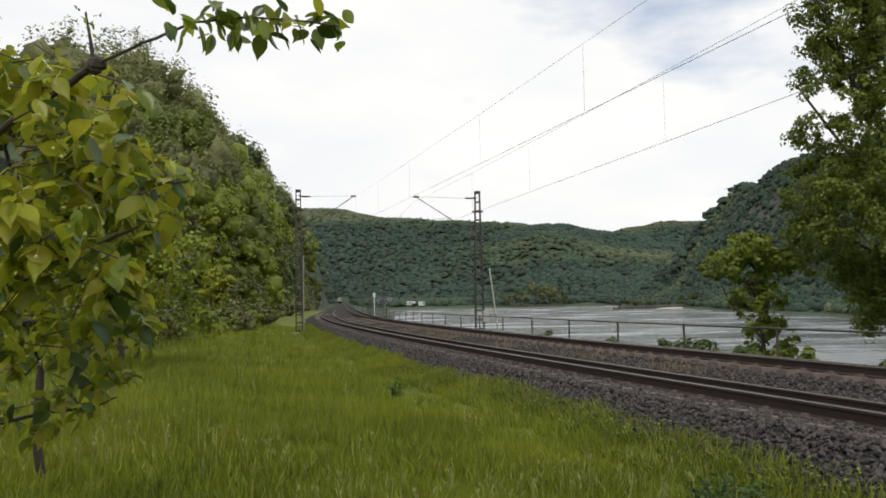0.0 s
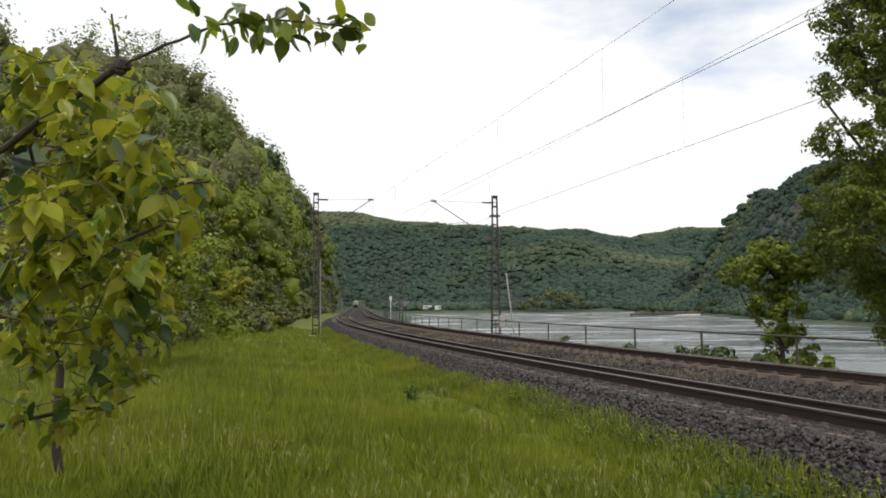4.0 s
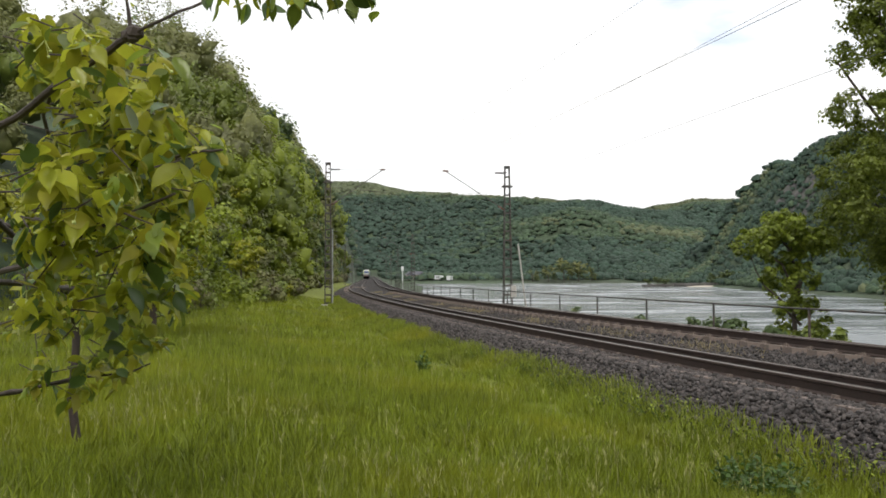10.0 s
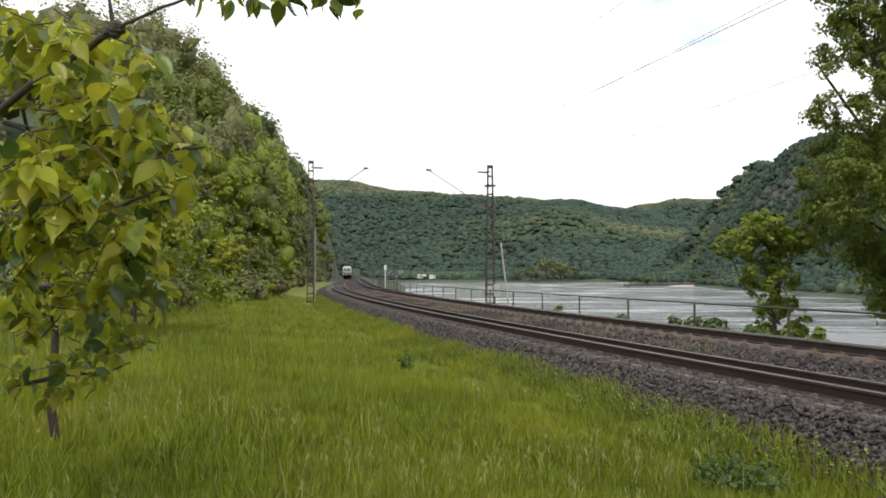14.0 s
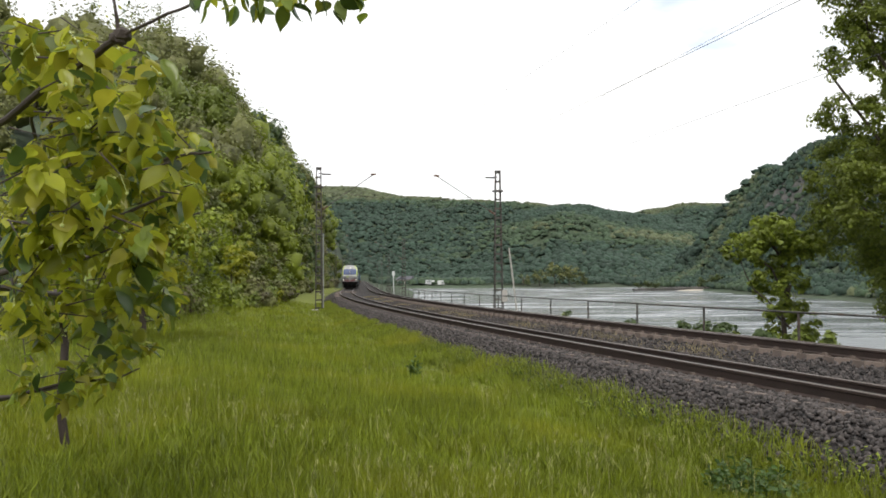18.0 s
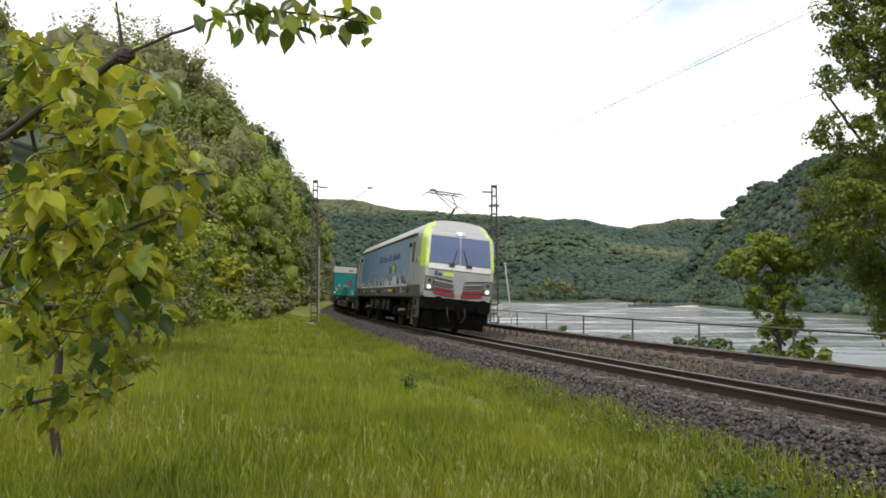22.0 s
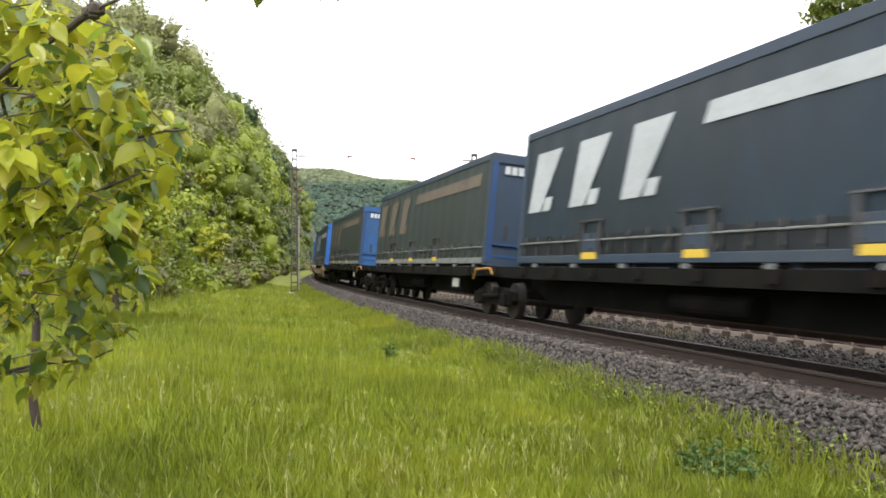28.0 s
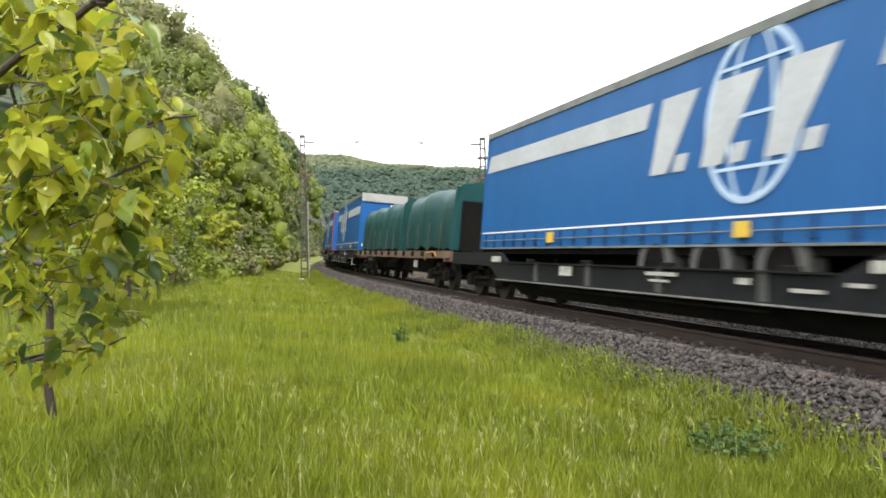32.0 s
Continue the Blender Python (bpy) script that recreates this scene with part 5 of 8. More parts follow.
    for (x, d), kind in ((lead, style["lead"]), (tail, "doors" if style["lead"] == "bulkhead" else "bulkhead")):
        part("end_wall", box(bmesh.new(), x - d * 0.06, x, -w + 0.05, w - 0.05, z0, z1 - 0.04, 0.01), style["end"], thing)
        if kind == "bulkhead":
            face_bars(thing, "fairing", [(-w, w, z1 - style.get("fairing_tall", 0.62), z1 + 0.05)], x, d, style.get("fairing", M_ROOFGREY), "pale fairing over the front wall", 0.07)
            face_bars(thing, "connector_panel", [(-0.55, -0.1, 2.0, 2.16), (-1.0, -0.8, 2.05, 2.3)], x, d, M_RAILGREY, "connector panel", 0.05)
            if style.get("landing"):
                bm = bmesh.new()
                for a, b, c, e in ((-0.45, -0.3, 1.45, 2.7), (0.45, 0.6, 1.45, 2.7), (-0.45, 0.6, 2.6, 2.75)):
                    box(bm, x, x + d * 0.14, a, b, c, e)
                part("cable_frame", bm, M_LENS, thing, "black frame for hoses")
                face_bars(thing, "recess", [(-0.28, 0.43, 1.46, 2.58)], x, d, DEEPBLUE, "dark blue recess", 0.02)
                face_bars(thing, "label_plate", [(0.72, 1.16, 1.62, 1.84), (-1.0, -0.72, 1.5, 1.66)], x, d, M_PLATE, "pale label plate", 0.012)
            face_bars(thing, "extinguisher_box", [(0.55, 0.85, 2.5, 3.15)], x, d, M_RED, "red box on the front wall", 0.16) if style.get("extinguisher") else None
            if style.get("extinguisher"):
                face_bars(thing, "recess", [(-0.27, 0.50, 1.36, 2.24)], x, d, DARKTEAL, "dark teal recess", 0.012)
                face_bars(thing, "label_plate", [(-0.15, 0.52, 2.27, 2.48), (-0.65, -0.46, 2.27, 2.55), (0.85, 1.04, 1.78, 1.92)], x, d, M_PLATE, "pale label plate", 0.055)
                face_bars(thing, "code_bar", [(-0.10 + 0.11 * i, -0.03 + 0.11 * i, 2.31, 2.44) for i in range(5)], x + d * 0.055, d, M_LENS, "black code as plain bars", 0.006)
                face_bars(thing, "yellow_label", [(-0.92, -0.73, 1.88, 1.97), (-0.92, -0.73, 1.99, 2.08)], x, d, M_YELLOW, "yellow label", 0.012)
            face_bars(thing, "number_bar", [(0.45, 0.95, z1 - 0.42, z1 - 0.3)], x + d * 0.07, d, M_LENS) if style.get("fairing_tall", 0.62) > 0.5 else face_bars(thing, "number_bar", [(0.35 + 0.13 * i, 0.46 + 0.13 * i, z1 - 0.62, z1 - 0.50) for i in range(5)], x, d, M_WHITE, "white number as plain bars")
            face_bars(thing, "label_plate", [(-1.1, -0.95, 1.55, 1.7), (0.9, 1.05, 1.5, 1.62)], x, d, M_WHITE)
        else:
            trim = style.get("door_trim")
            if trim:
                face_bars(thing, "door_frame", [(-w, -w + 0.07, z0, z1), (w - 0.07, w, z0, z1), (-w + 0.07, w - 0.07, z1 - 0.09, z1 - 0.02), (-w + 0.07, w - 0.07, z0, z0 + 0.07)], x, d, trim, "red door frame", 0.02)
            face_bars(thing, "lock_bar", [(-0.62, -0.58, z0 + 0.1, z1 - 0.12), (-0.22, -0.18, z0 + 0.1, z1 - 0.12), (0.18, 0.22, z0 + 0.1, z1 - 0.12), (0.58, 0.62, z0 + 0.1, z1 - 0.12)], x, d, style.get("lock", style["end"]), "door lock bar", 0.035)
            if style.get("plates"):
                face_bars(thing, "marker_plate", [(-1.18, -0.55, 1.52, 1.78), (0.5, 1.1, 1.48, 1.74)], x + d * 0.036, d, M_ORANGE, "orange marker plate")
                face_bars(thing, "door_word", [(-1.1 + 0.19 * i, -0.97 + 0.19 * i, 3.72, 3.95) for i in range(9)], x + d * 0.036, d, M_WHITE, "white word as plain bars")
                face_bars(thing, "number_bar", [(0.55, 1.08, 4.02, 4.18)], x + d * 0.036, d, M_WHITE)
                face_bars(thing, "round_label", [(-0.42, -0.25, 1.58, 1.75), (0.72, 0.92, 1.85, 2.1), (-1.1, -0.5, 1.95, 2.12)], x + d * 0.036, d, M_WHITE)
                bm = bmesh.new()
                pts = [bm.verts.new((x + d * 0.04, 0.42 + 0.74 * math.cos(a), 2.9 + 0.66 * math.sin(a))) for a in np.linspace(0, math.tau, 33)[:-1]]
                bm.faces.new(pts if d > 0 else pts[::-1])
                part("oval_badge", bm, style["badge"], thing, "teal oval badge")
            face_bars(thing, "number_bar", [(0.55, 1.1, z1 - 0.5, z1 - 0.34)], x, d, M_WHITE)
    # running gear: three axles at the tail end of the trailer
    tail_x = xb if style["lead"] == "bulkhead" else xf
    sgn = 1 if style["lead"] == "bulkhead" else -1
    for k in range(3):
        x = tail_x + sgn * (style.get("axles", 2.8) + 1.37 * k)
        for side in (-1, 1):
            bm = rod(bmesh.new(), (x, side * 0.98, 1.03), (x, side * 1.28, 1.03), 0.50, 26)
            wheel = part("wheel", bm, M_TYRE, thing, "truck tyre with sky light put into its pale grey")
            part("rim", rod(bmesh.new(), (x, side * 1.275, 1.03), (x, side * 1.285, 1.03), 0.33, 20), M_BLACK, wheel, "dark steel rim")
        part("axle", rod(bmesh.new(), (x, -0.9, 1.03), (x, 0.9, 1.03), 0.07, 8), M_BLACK, thing)
        for side in (-1, 1):
            bm = slab(bmesh.new(), [(x - 0.6, 1.30), (x - 0.4, 1.58), (x + 0.4, 1.58), (x + 0.6, 1.30), (x + 0.56, 1.30), (x + 0.37, 1.55), (x - 0.37, 1.55), (x - 0.56, 1.30)], min(side * 0.85, side * 1.20), max(side * 0.85, side * 1.20))
            part("mudguard", bm, M_RUBBER, thing)
    for side in (-1, 1):
        x = (tail_x - sgn * 0) + sgn * 9.6
        part("landing_leg", box(bmesh.new(), x - 0.07, x + 0.07, side * 0.85, side * 1.0, 0.75, 1.4, 0.01), M_BLACK, thing)
    RIDES.append((thing, *pivots))
    return thing


def swap_body(q0, q1, pivots, style, seed):
    """A curtain-sided swap body with drop sides and a ribbed end wall."""
    rnd = random.Random(seed)
    mid = (pivots[0] + pivots[1]) / 2
    xf, xb = mid - q0, mid - q1
    thing = tagged(new("swap_body"), style["label"], "container", "loads on the train")
    z0, zb, z1, w = 1.40, 1.88, style.get("z1", 4.30), 1.22
    body, steel = style["body"], style["steel"]
    part("base_frame", box(bmesh.new(), xb, xf, -w + 0.02, w - 0.02, z0 - 0.12, z0 + 0.06), style.get("base", M_BLACK), thing)
    if style.get("deep"):
        part("underframe", box(bmesh.new(), xb + 0.2, xf - 0.2, -1.0, 1.0, 0.92, z0 - 0.12), M_BLACK, thing)
    part("roof", box(bmesh.new(), xb, xf, -w + 0.02, w - 0.02, z1 - 0.05, z1 + 0.02, 0.015), style.get("roof", M_ROOFGREY), thing)
    for side in (-1, 1):
        y = side * w
        part("roof_rail", box(bmesh.new(), xb, xf, side * (w - 0.05), side * (w + 0.025), z1 - 0.16, z1 + 0.03, 0.015), style.get("rail", body), thing)
        part("side_curtain", curtain(bmesh.new(), xb + 0.12, xf - 0.12, y, zb, z1 - 0.14, side, 0.9, 0.022), body, thing)
        # drop sides: rails and posts over a dark board
        board = part("side_board", box(bmesh.new(), xb + 0.12, xf - 0.12, y - side * 0.03, y + side * 0.006, z0, zb + 0.02), style.get("board", steel), thing)
        part("lower_rail", box(bmesh.new(), xb + 0.1, xf - 0.1, y + side * 0.006, y + side * 0.05, z0 - 0.06, z0 + 0.10, 0.012), style.get("edge", steel), board)
        bm = box(bmesh.new(), -0.022, 0.022, y + side * 0.006, y + side * 0.035, z0 + 0.1, zb)
        box(bm, -0.05, 0.05, y + side * 0.03, y + side * 0.055, z0 + 0.17, z0 + 0.23)
        box(bm, -0.04, 0.04, y + side * 0.006, y + side * 0.06, zb - 0.06, zb + 0.05)
        pieces("lashing", bm, M_LENS, board, [(x, 0, 0) for x in np.arange(xb + 0.35, xf - 0.2, 0.58)])
        part("upper_rail", rod(bmesh.new(), (xb + 0.15, y + side * 0.035, zb - 0.09), (xf - 0.15, y + side * 0.035, zb - 0.09), 0.02, 6), M_RAILGREY, board)
        for x in (xb + 3.2, (xb + xf) / 2 - 0.6, xf - 4.4):
            grip = part("grapple_plate", box(bmesh.new(), x - 0.30, x + 0.30, y + side * 0.006, y + side * 0.045, z0 + 0.16, zb + 0.04, 0.01), GREYBLUE, thing, "blue-grey grapple plate")
            for e in (-1, 1):
                part("grapple_bracket", box(bmesh.new(), x + e * 0.31 - 0.04, x + e * 0.31 + 0.04, y, y + side * 0.07, z0 + 0.1, zb + 0.30), M_LENS, grip, "black grapple bracket")
            part("grapple_bar", rod(bmesh.new(), (x - 0.42, y + side * 0.06, zb + 0.28), (x + 0.42, y + side * 0.06, zb + 0.28), 0.028, 6), M_LENS, grip, "black bar")
            bars(grip, "marker", [(x - 0.27, x + 0.27, z0 + 0.02, z0 + 0.15)], y + side * 0.05, M_OCHRE if rnd.random() < 0.5 else M_YELLOW, 0, "yellow marker bar")
        pieces("support_block", box(bmesh.new(), -0.09, 0.09, y - side * 0.06, y + side * 0.035, z0 - 0.19, z0 - 0.065), M_RAILGREY, thing, [(x, 0, 0) for x in np.arange(xb + 0.9, xf - 0.4, 1.7)])
        part("sole_rail", box(bmesh.new(), xb + 0.1, xf - 0.1, y - side * 0.05, y + side * 0.045, z0 - 0.215, z0 - 0.192), M_EDGE, thing, "scuffed pale rail")
        for x in (xb + 0.06, xf - 0.06):
            part("corner_post", box(bmesh.new(), x - 0.07, x + 0.07, y - side * 0.12, y + side * 0.03, z0 - 0.1, z1 + 0.02, 0.015), style.get("post", steel), thing)
        for name, items, mat, slant, label in style.get("marks", ()):
            bars(thing, name, [(a + (xf + xb) / 2, b + (xf + xb) / 2, *rest) for a, b, *rest in items], y + side * 0.024, mat, slant, label)
        bm = box(bmesh.new(), -0.06, 0.06, y - side * 0.10, y - side * 0.02, z0 - 0.22, z0)
        rod(bm, (0, y - side * 0.06, z0 - 0.16), (1.0, y - side * 0.06, z0 - 0.12), 0.03, 6)
        pieces("folded_leg", bm, style.get("edge", steel), thing, [(x, 0, 0) for x in (xb + 1.2, xf - 2.2, xb + 4.6, xf - 5.6)])
    for x, d in ((xf, 1), (xb, -1)):
        part("end_wall", box(bmesh.new(), x - d * 0.05, x - d * 0.01, -w + 0.1, w - 0.1, z0, z1 - 0.02), steel, thing)
        if style.get("ribs", True):
            bm = slab(bmesh.new(), [(x - d * 0.012, z0 + 0.08), (x + d * 0.03, z0 + 0.12), (x + d * 0.03, z1 - 0.34), (x - d * 0.012, z1 - 0.28)], -0.045, 0.045)
            pieces("rib", bm, steel, thing, [(0, y, 0) for y in np.linspace(-w + 0.2, w - 0.2, 13)])
        face_bars(thing, "header", [(-w, w, z1 - 0.22, z1 + 0.04)], x - d * 0.01, d, style.get("header", steel), "", 0.05)
        face_bars(thing, "footer", [(-w, w, z0 - 0.1, z0 + 0.14)], x - d * 0.01, d, steel, "", 0.04)
        if not style.get("ribs", True):
            face_bars(thing, "end_post", [(-w + 0.02, -w + 0.17, z0, z1 - 0.22), (w - 0.17, w - 0.02, z0, z1 - 0.22)], x - d * 0.01, d, DARKPOST, "dark blue end post", 0.06)
            face_bars(thing, "end_rail", [(-w + 0.17, w - 0.17, 1.86, 1.92), (-w + 0.17, w - 0.17, z0 + 0.14, z0 + 0.2)], x - d * 0.01, d, DARKPOST, "", 0.05)
            face_bars(thing, "end_slot", [(-0.72, -0.62, 2.0, 2.4), (0.62, 0.72, 2.0, 2.4)], x - d * 0.01, d, M_LENS, "dark end slot", 0.02)
            face_bars(thing, "end_plate", [(-0.02, 0.2, 1.98, 2.32)], x - d * 0.01, d, M_PLATE, "pale data plate", 0.02)
        face_bars(thing, "end_mark", [(-0.85 + 0.19 * k, -0.70 + 0.19 * k, z1 - 0.52, z1 - 0.3) for k in range(4)] + [(0.55, 0.9, z1 - 0.5, z1 - 0.32)], x + d * 0.031, d, PRINTWHITE, "white end mark as plain bars")
    RIDES.append((thing, *pivots))
    return thing


def covered_load(q0, q1, pivots, mat, label, seed, tall):
    """A load under a slack tarpaulin."""
    mid = (pivots[0] + pivots[1]) / 2
    xf, xb = mid - q0, mid - q1
    thing = tagged(new("covered_load"), label, "covered load", "loads on the train")
    nx, prof = 46, [(-1.28, 1.3), (-1.30, 1.9), (-1.28, 2.6), (-1.2, tall - 0.25), (-0.95, tall - 0.02), (-0.4, tall + 0.08), (0.4, tall + 0.08), (0.95, tall - 0.02), (1.2, tall - 0.25), (1.28, 2.6), (1.30, 1.9), (1.28, 1.3)]
    bm = bmesh.new()
    rings = []
    for i in range(nx + 1):
        x = xb + (xf - xb) * i / nx
        tri = 1 - abs(((x - xb) / ((xf - xb) / max(1, round((xf - xb) / 3.2)))) % 1 - 0.5) * 2
        ring = []
        for y, z in prof:
            n_ = noise.noise(Vector((x * 1.1, y * 1.5, z * 0.8 + seed)))
            hem = 0.16 * abs(noise.noise(Vector((x * 0.9, seed, y)))) if z < 1.4 else 0
            ring.append(bm.verts.new((x + 0.05 * n_, y * (1 - 0.05 * tri) + 0.10 * n_ * (1 if y > 0 else -1), z + 0.10 * n_ + hem - (0.20 * tri * (1 if z > tall - 0.4 else 0.35 if z > 2.4 else 0)))))
        rings.append(ring)
    for a, b in zip(rings, rings[1:]):
        for k in range(len(prof) - 1):
            f = bm.faces.new((a[k], a[k + 1], b[k + 1], b[k]))
            f.smooth = True
    bm.faces.new(rings[0])
    bm.faces.new(rings[-1][::-1])
    bmesh.ops.recalc_face_normals(bm, faces=bm.faces[:])
    part("tarpaulin", bm, mat, thing)
    part("load_block", box(bmesh.new(), xb + 0.15, xf + 0.02, -1.0, 1.0, 1.24, tall - 0.55, 0.05), M_WAGON["grey"], thing, "dark load under the sheet")
    for x in np.arange(xb + 0.8, xf, 1.5):
        for side in (-1, 1):
            part("lashing_strap", rod(bmesh.new(), (x, side * 1.42, 1.2), (x, side * 1.38, 2.2), 0.02, 5), M_RUBBER, thing)
    RIDES.append((thing, *pivots))
    return thing


PRINTWHITE = paint("worn_white_print", (0.42, 0.44, 0.465), 0.55, vary=0.15, scale=1.2, grain=12, bump=0.02, stain=(0.30, 0.32, 0.34), amount=0.4)
M_FAIRING = paint("pale_fairing_grey", (0.40, 0.40, 0.41), 0.5, vary=0.1, scale=2, bump=0.03, stain=(0.28, 0.28, 0.28), amount=0.4)
DARKPOST = tarp("dark_blue_post", (0.02, 0.055, 0.15), stain=(0.03, 0.035, 0.04), amount=0.6, bump=0.06)
NAVY = tarp("dark_slate_curtain", (0.0165, 0.0250, 0.0345), stain=(0.010, 0.040, 0.085), amount=0.3)
DARKBOARD = tarp("dark_slate_board", (0.007, 0.010, 0.014), stain=(0.02, 0.024, 0.03), amount=0.5)
FADEDBLUE = tarp("faded_blue_curtain", (0.018, 0.040, 0.064), stain=(0.014, 0.026, 0.04), amount=0.5)
SLATE = tarp("faded_green_grey_curtain", (0.038, 0.048, 0.049), stain=(0.026, 0.028, 0.024), amount=0.6, vary=0.2)
DEEPBLUE = tarp("deep_blue_curtain", (0.0120, 0.0420, 0.1250), amount=0.35)
ROYAL = tarp("royal_blue_curtain", (0.006, 0.092, 0.285), amount=0.25)
ROYALEND = tarp("royal_blue_doors", (0.004, 0.085, 0.30), amount=0.2, bump=0.03)
DARKTEAL = tarp("dark_teal_recess", (0.004, 0.085, 0.085), amount=0.3, bump=0.03)
TEAL = tarp("teal_green_front_wall", (0.006, 0.17, 0.155), amount=0.2, bump=0.03)
DEEPGREEN = tarp("dark_green_curtain_field", (0.0035, 0.1050, 0.0522), amount=0.3)
BLUESTEEL = tarp("chalky_blue_steel", (0.055, 0.13, 0.30), stain=(0.11, 0.15, 0.2), amount=0.6, bump=0.08)
BRIGHTSTEEL = tarp("bright_blue_steel", (0.02, 0.105, 0.37), stain=(0.06, 0.13, 0.3), amount=0.5, bump=0.08)
GREYBLUE = tarp("grey_blue_steel", (0.030, 0.046, 0.075), stain=(0.055, 0.06, 0.065), amount=0.55, bump=0.08)
TARPGREEN = tarp("blue_green_tarpaulin", (0.005, 0.050, 0.052), amount=0.5, bump=0.35, grain=4)
TAN = paint("faded_tan_print", (0.125, 0.098, 0.074), 0.6, vary=0.3, scale=1.5, bump=0.03, stain=(0.055, 0.056, 0.05), amount=0.8)
GOLD = paint("gold_print", (0.62, 0.52, 0.16), 0.5, vary=0.08, bump=0.02)
BADGE = paint("teal_badge_print", (0.01, 0.30, 0.34), 0.5, vary=0.08, bump=0.02)


def swap_marks(length, mat, tail=True, stripe=True):
    """Plain slanted blocks in place of the firm's letters, and its long stripe."""
    h = length / 2
    out_ = []
    x = -h + 0.15
    items = []
    for _ in range(3):
        items += [(x + 0.2, x + 0.76, 2.50, 3.84, 0.36), (x + 0.86, x + 1.20, 2.50, 2.80)]
        x += 1.85
    out_.append(("mark_block", items, mat, 0.34, "slanted blocks of the firm's mark"))
    if stripe:
        out_.append(("stripe", [(x + 0.45, h - 0.75, 3.50, 3.84)], mat, 0.34, "long stripe along the side"))
    return out_


LABELS = {"pocket": "black articulated pocket wagon with sloping side girders", "beige": "beige articulated pocket wagon with grimy girders", "flat": "grimy skeletal container wagon with open bogies", "rust": "rust-brown flat wagon with open bogies"}

# empty pocket wagon behind the locomotive
pocket_unit(18.5, 36.0, 21.5, 36.1, "black", ("front",), "empty black pocket wagon half with sloping girders", 11)
pocket_unit(36.2, 53.5, 36.1, 50.1, "black", ("back",), "empty black pocket wagon half with sloping girders", 12)
# pocket wagon with two blue and green trailers
pocket_unit(54.6, 71.8, 56.8, 71.9, "black", ("front",), LABELS["pocket"], 13)
pocket_unit(72.0, 88.6, 71.9, 86.6, "black", ("back",), LABELS["pocket"], 14)


def oval(cx, cz, a, b, x0, x1, z0, z1):
    pts = []
    for t in np.linspace(0, math.tau, 49)[:-1]:
        pts.append((min(max(cx + a * math.cos(t), x0), x1), min(max(cz + b * math.sin(t), z0), z1)))
    clean = [p for i, p in enumerate(pts) if math.dist(p, pts[i - 1]) > 1e-3]
    return clean


def arc(cx0, cz0, cx1, cz1, rise, thick, n=18):
    up = [(cx0 + (cx1 - cx0) * i / n, cz0 + (cz1 - cz0) * i / n + rise * math.sin(math.pi * 0.5 * i / n) + thick * (0.15 + 0.85 * i / n)) for i in range(n + 1)]
    dn = [(cx0 + (cx1 - cx0) * i / n, cz0 + (cz1 - cz0) * i / n + rise * math.sin(math.pi * 0.5 * i / n)) for i in range(n + 1)]
    return up + dn[::-1]


def centred(q0, q1, pivots):
    m = (pivots[0] + pivots[1]) / 2
    return m - q1, m - q0       # x of tail and head


P = (56.8, 71.9)
a, b = centred(55.5, 69.6, P)
semi_trailer(55.5, 69.6, P, dict(z1=4.50, label="curtain-sided semi-trailer, deep blue to green, with a teal front wall", body=DEEPBLUE, end=TEAL, lead="bulkhead", extinguisher=True, fairing=M_FAIRING, roof=M_WHITE, rail=M_BLACK, skirt=DEEPBLUE,
             axles=3.6, tags=(a + 4.8, a + 10.0, a + 11.4),
             fields=((oval(b - 0.7, 2.95, 3.3, 2.2, a + 0.3, b - 0.1, 1.8, 4.16), DEEPGREEN, "green_field", "dark green field on the curtain"),
                     ((arc(a + 5.6, 2.16, b - 0.3, 2.12, 0.52, 0.13)), GOLD, "gold_line", "golden curved line"),
                     ((arc(b - 3.6, 3.46, b - 1.9, 3.72, -0.16, 0.07)), GOLD, "gold_stroke", "golden brush stroke"), ((arc(b - 1.95, 3.70, b - 0.95, 4.22, 0.06, 0.08)), GOLD, "gold_stroke", "golden brush stroke"), ((arc(b - 1.2, 3.05, b - 0.7, 3.45, 0.1, 0.11)), GOLD, "gold_stroke", "golden brush stroke")),
             marks=(("word_bar", word(a + 1.1, a + 3.6, 2.72, 3.34, 4, 0.25) + word(a + 4.2, a + 7.4, 2.70, 3.40, 5, 0.25), PRINTWHITE, 0.22, "white word as plain slanted bars"),
                    ("small_word", word(b - 3.0, b - 1.9, 2.08, 2.28, 4, 0.4) + word(b - 1.6, b - 0.3, 2.08, 2.28, 5, 0.4), M_ROOFGREY, 0.0, ""),
                    ("number_bar", [(a + 0.4, a + 0.75, 4.0, 4.06)], M_ROOFGREY, 0.0, ""))), 21)
P = (71.9, 86.6)
a, b = centred(73.6, 87.1, P)
semi_trailer(73.6, 87.1, P, dict(z1=4.46, label="deep blue curtain-sided semi-trailer with red-framed rear doors", body=DEEPBLUE, end=DEEPBLUE, lead="doors", plates=True, badge=BADGE, door_trim=M_RED, roof=M_ROOFGREY, rail=M_BLACK, tags=(a + 2.8, a + 6.3),
             fields=((oval(a + 0.9, 2.95, 3.4, 2.3, a + 0.1, b, 1.8, 4.16), DEEPGREEN, "green_field", "dark green field on the curtain"), ((arc(a + 4.6, 2.22, a + 0.5, 2.52, 0.1, 0.08)[::-1]), GOLD, "gold_line", "golden curved line")),
             marks=(("word_bar", word(a + 5.8, a + 8.1, 2.80, 3.30, 4, 0.28) + word(a + 8.8, a + 11.8, 2.80, 3.32, 5, 0.28), PRINTWHITE, 0.22, "white word as plain slanted bars"),
                                        ("small_mark", [(b - 2.3, b - 0.6, 1.92, 2.0), (b - 1.6, b - 0.5, 3.9, 4.02)], M_ROOFGREY, 0, ""))), 22)
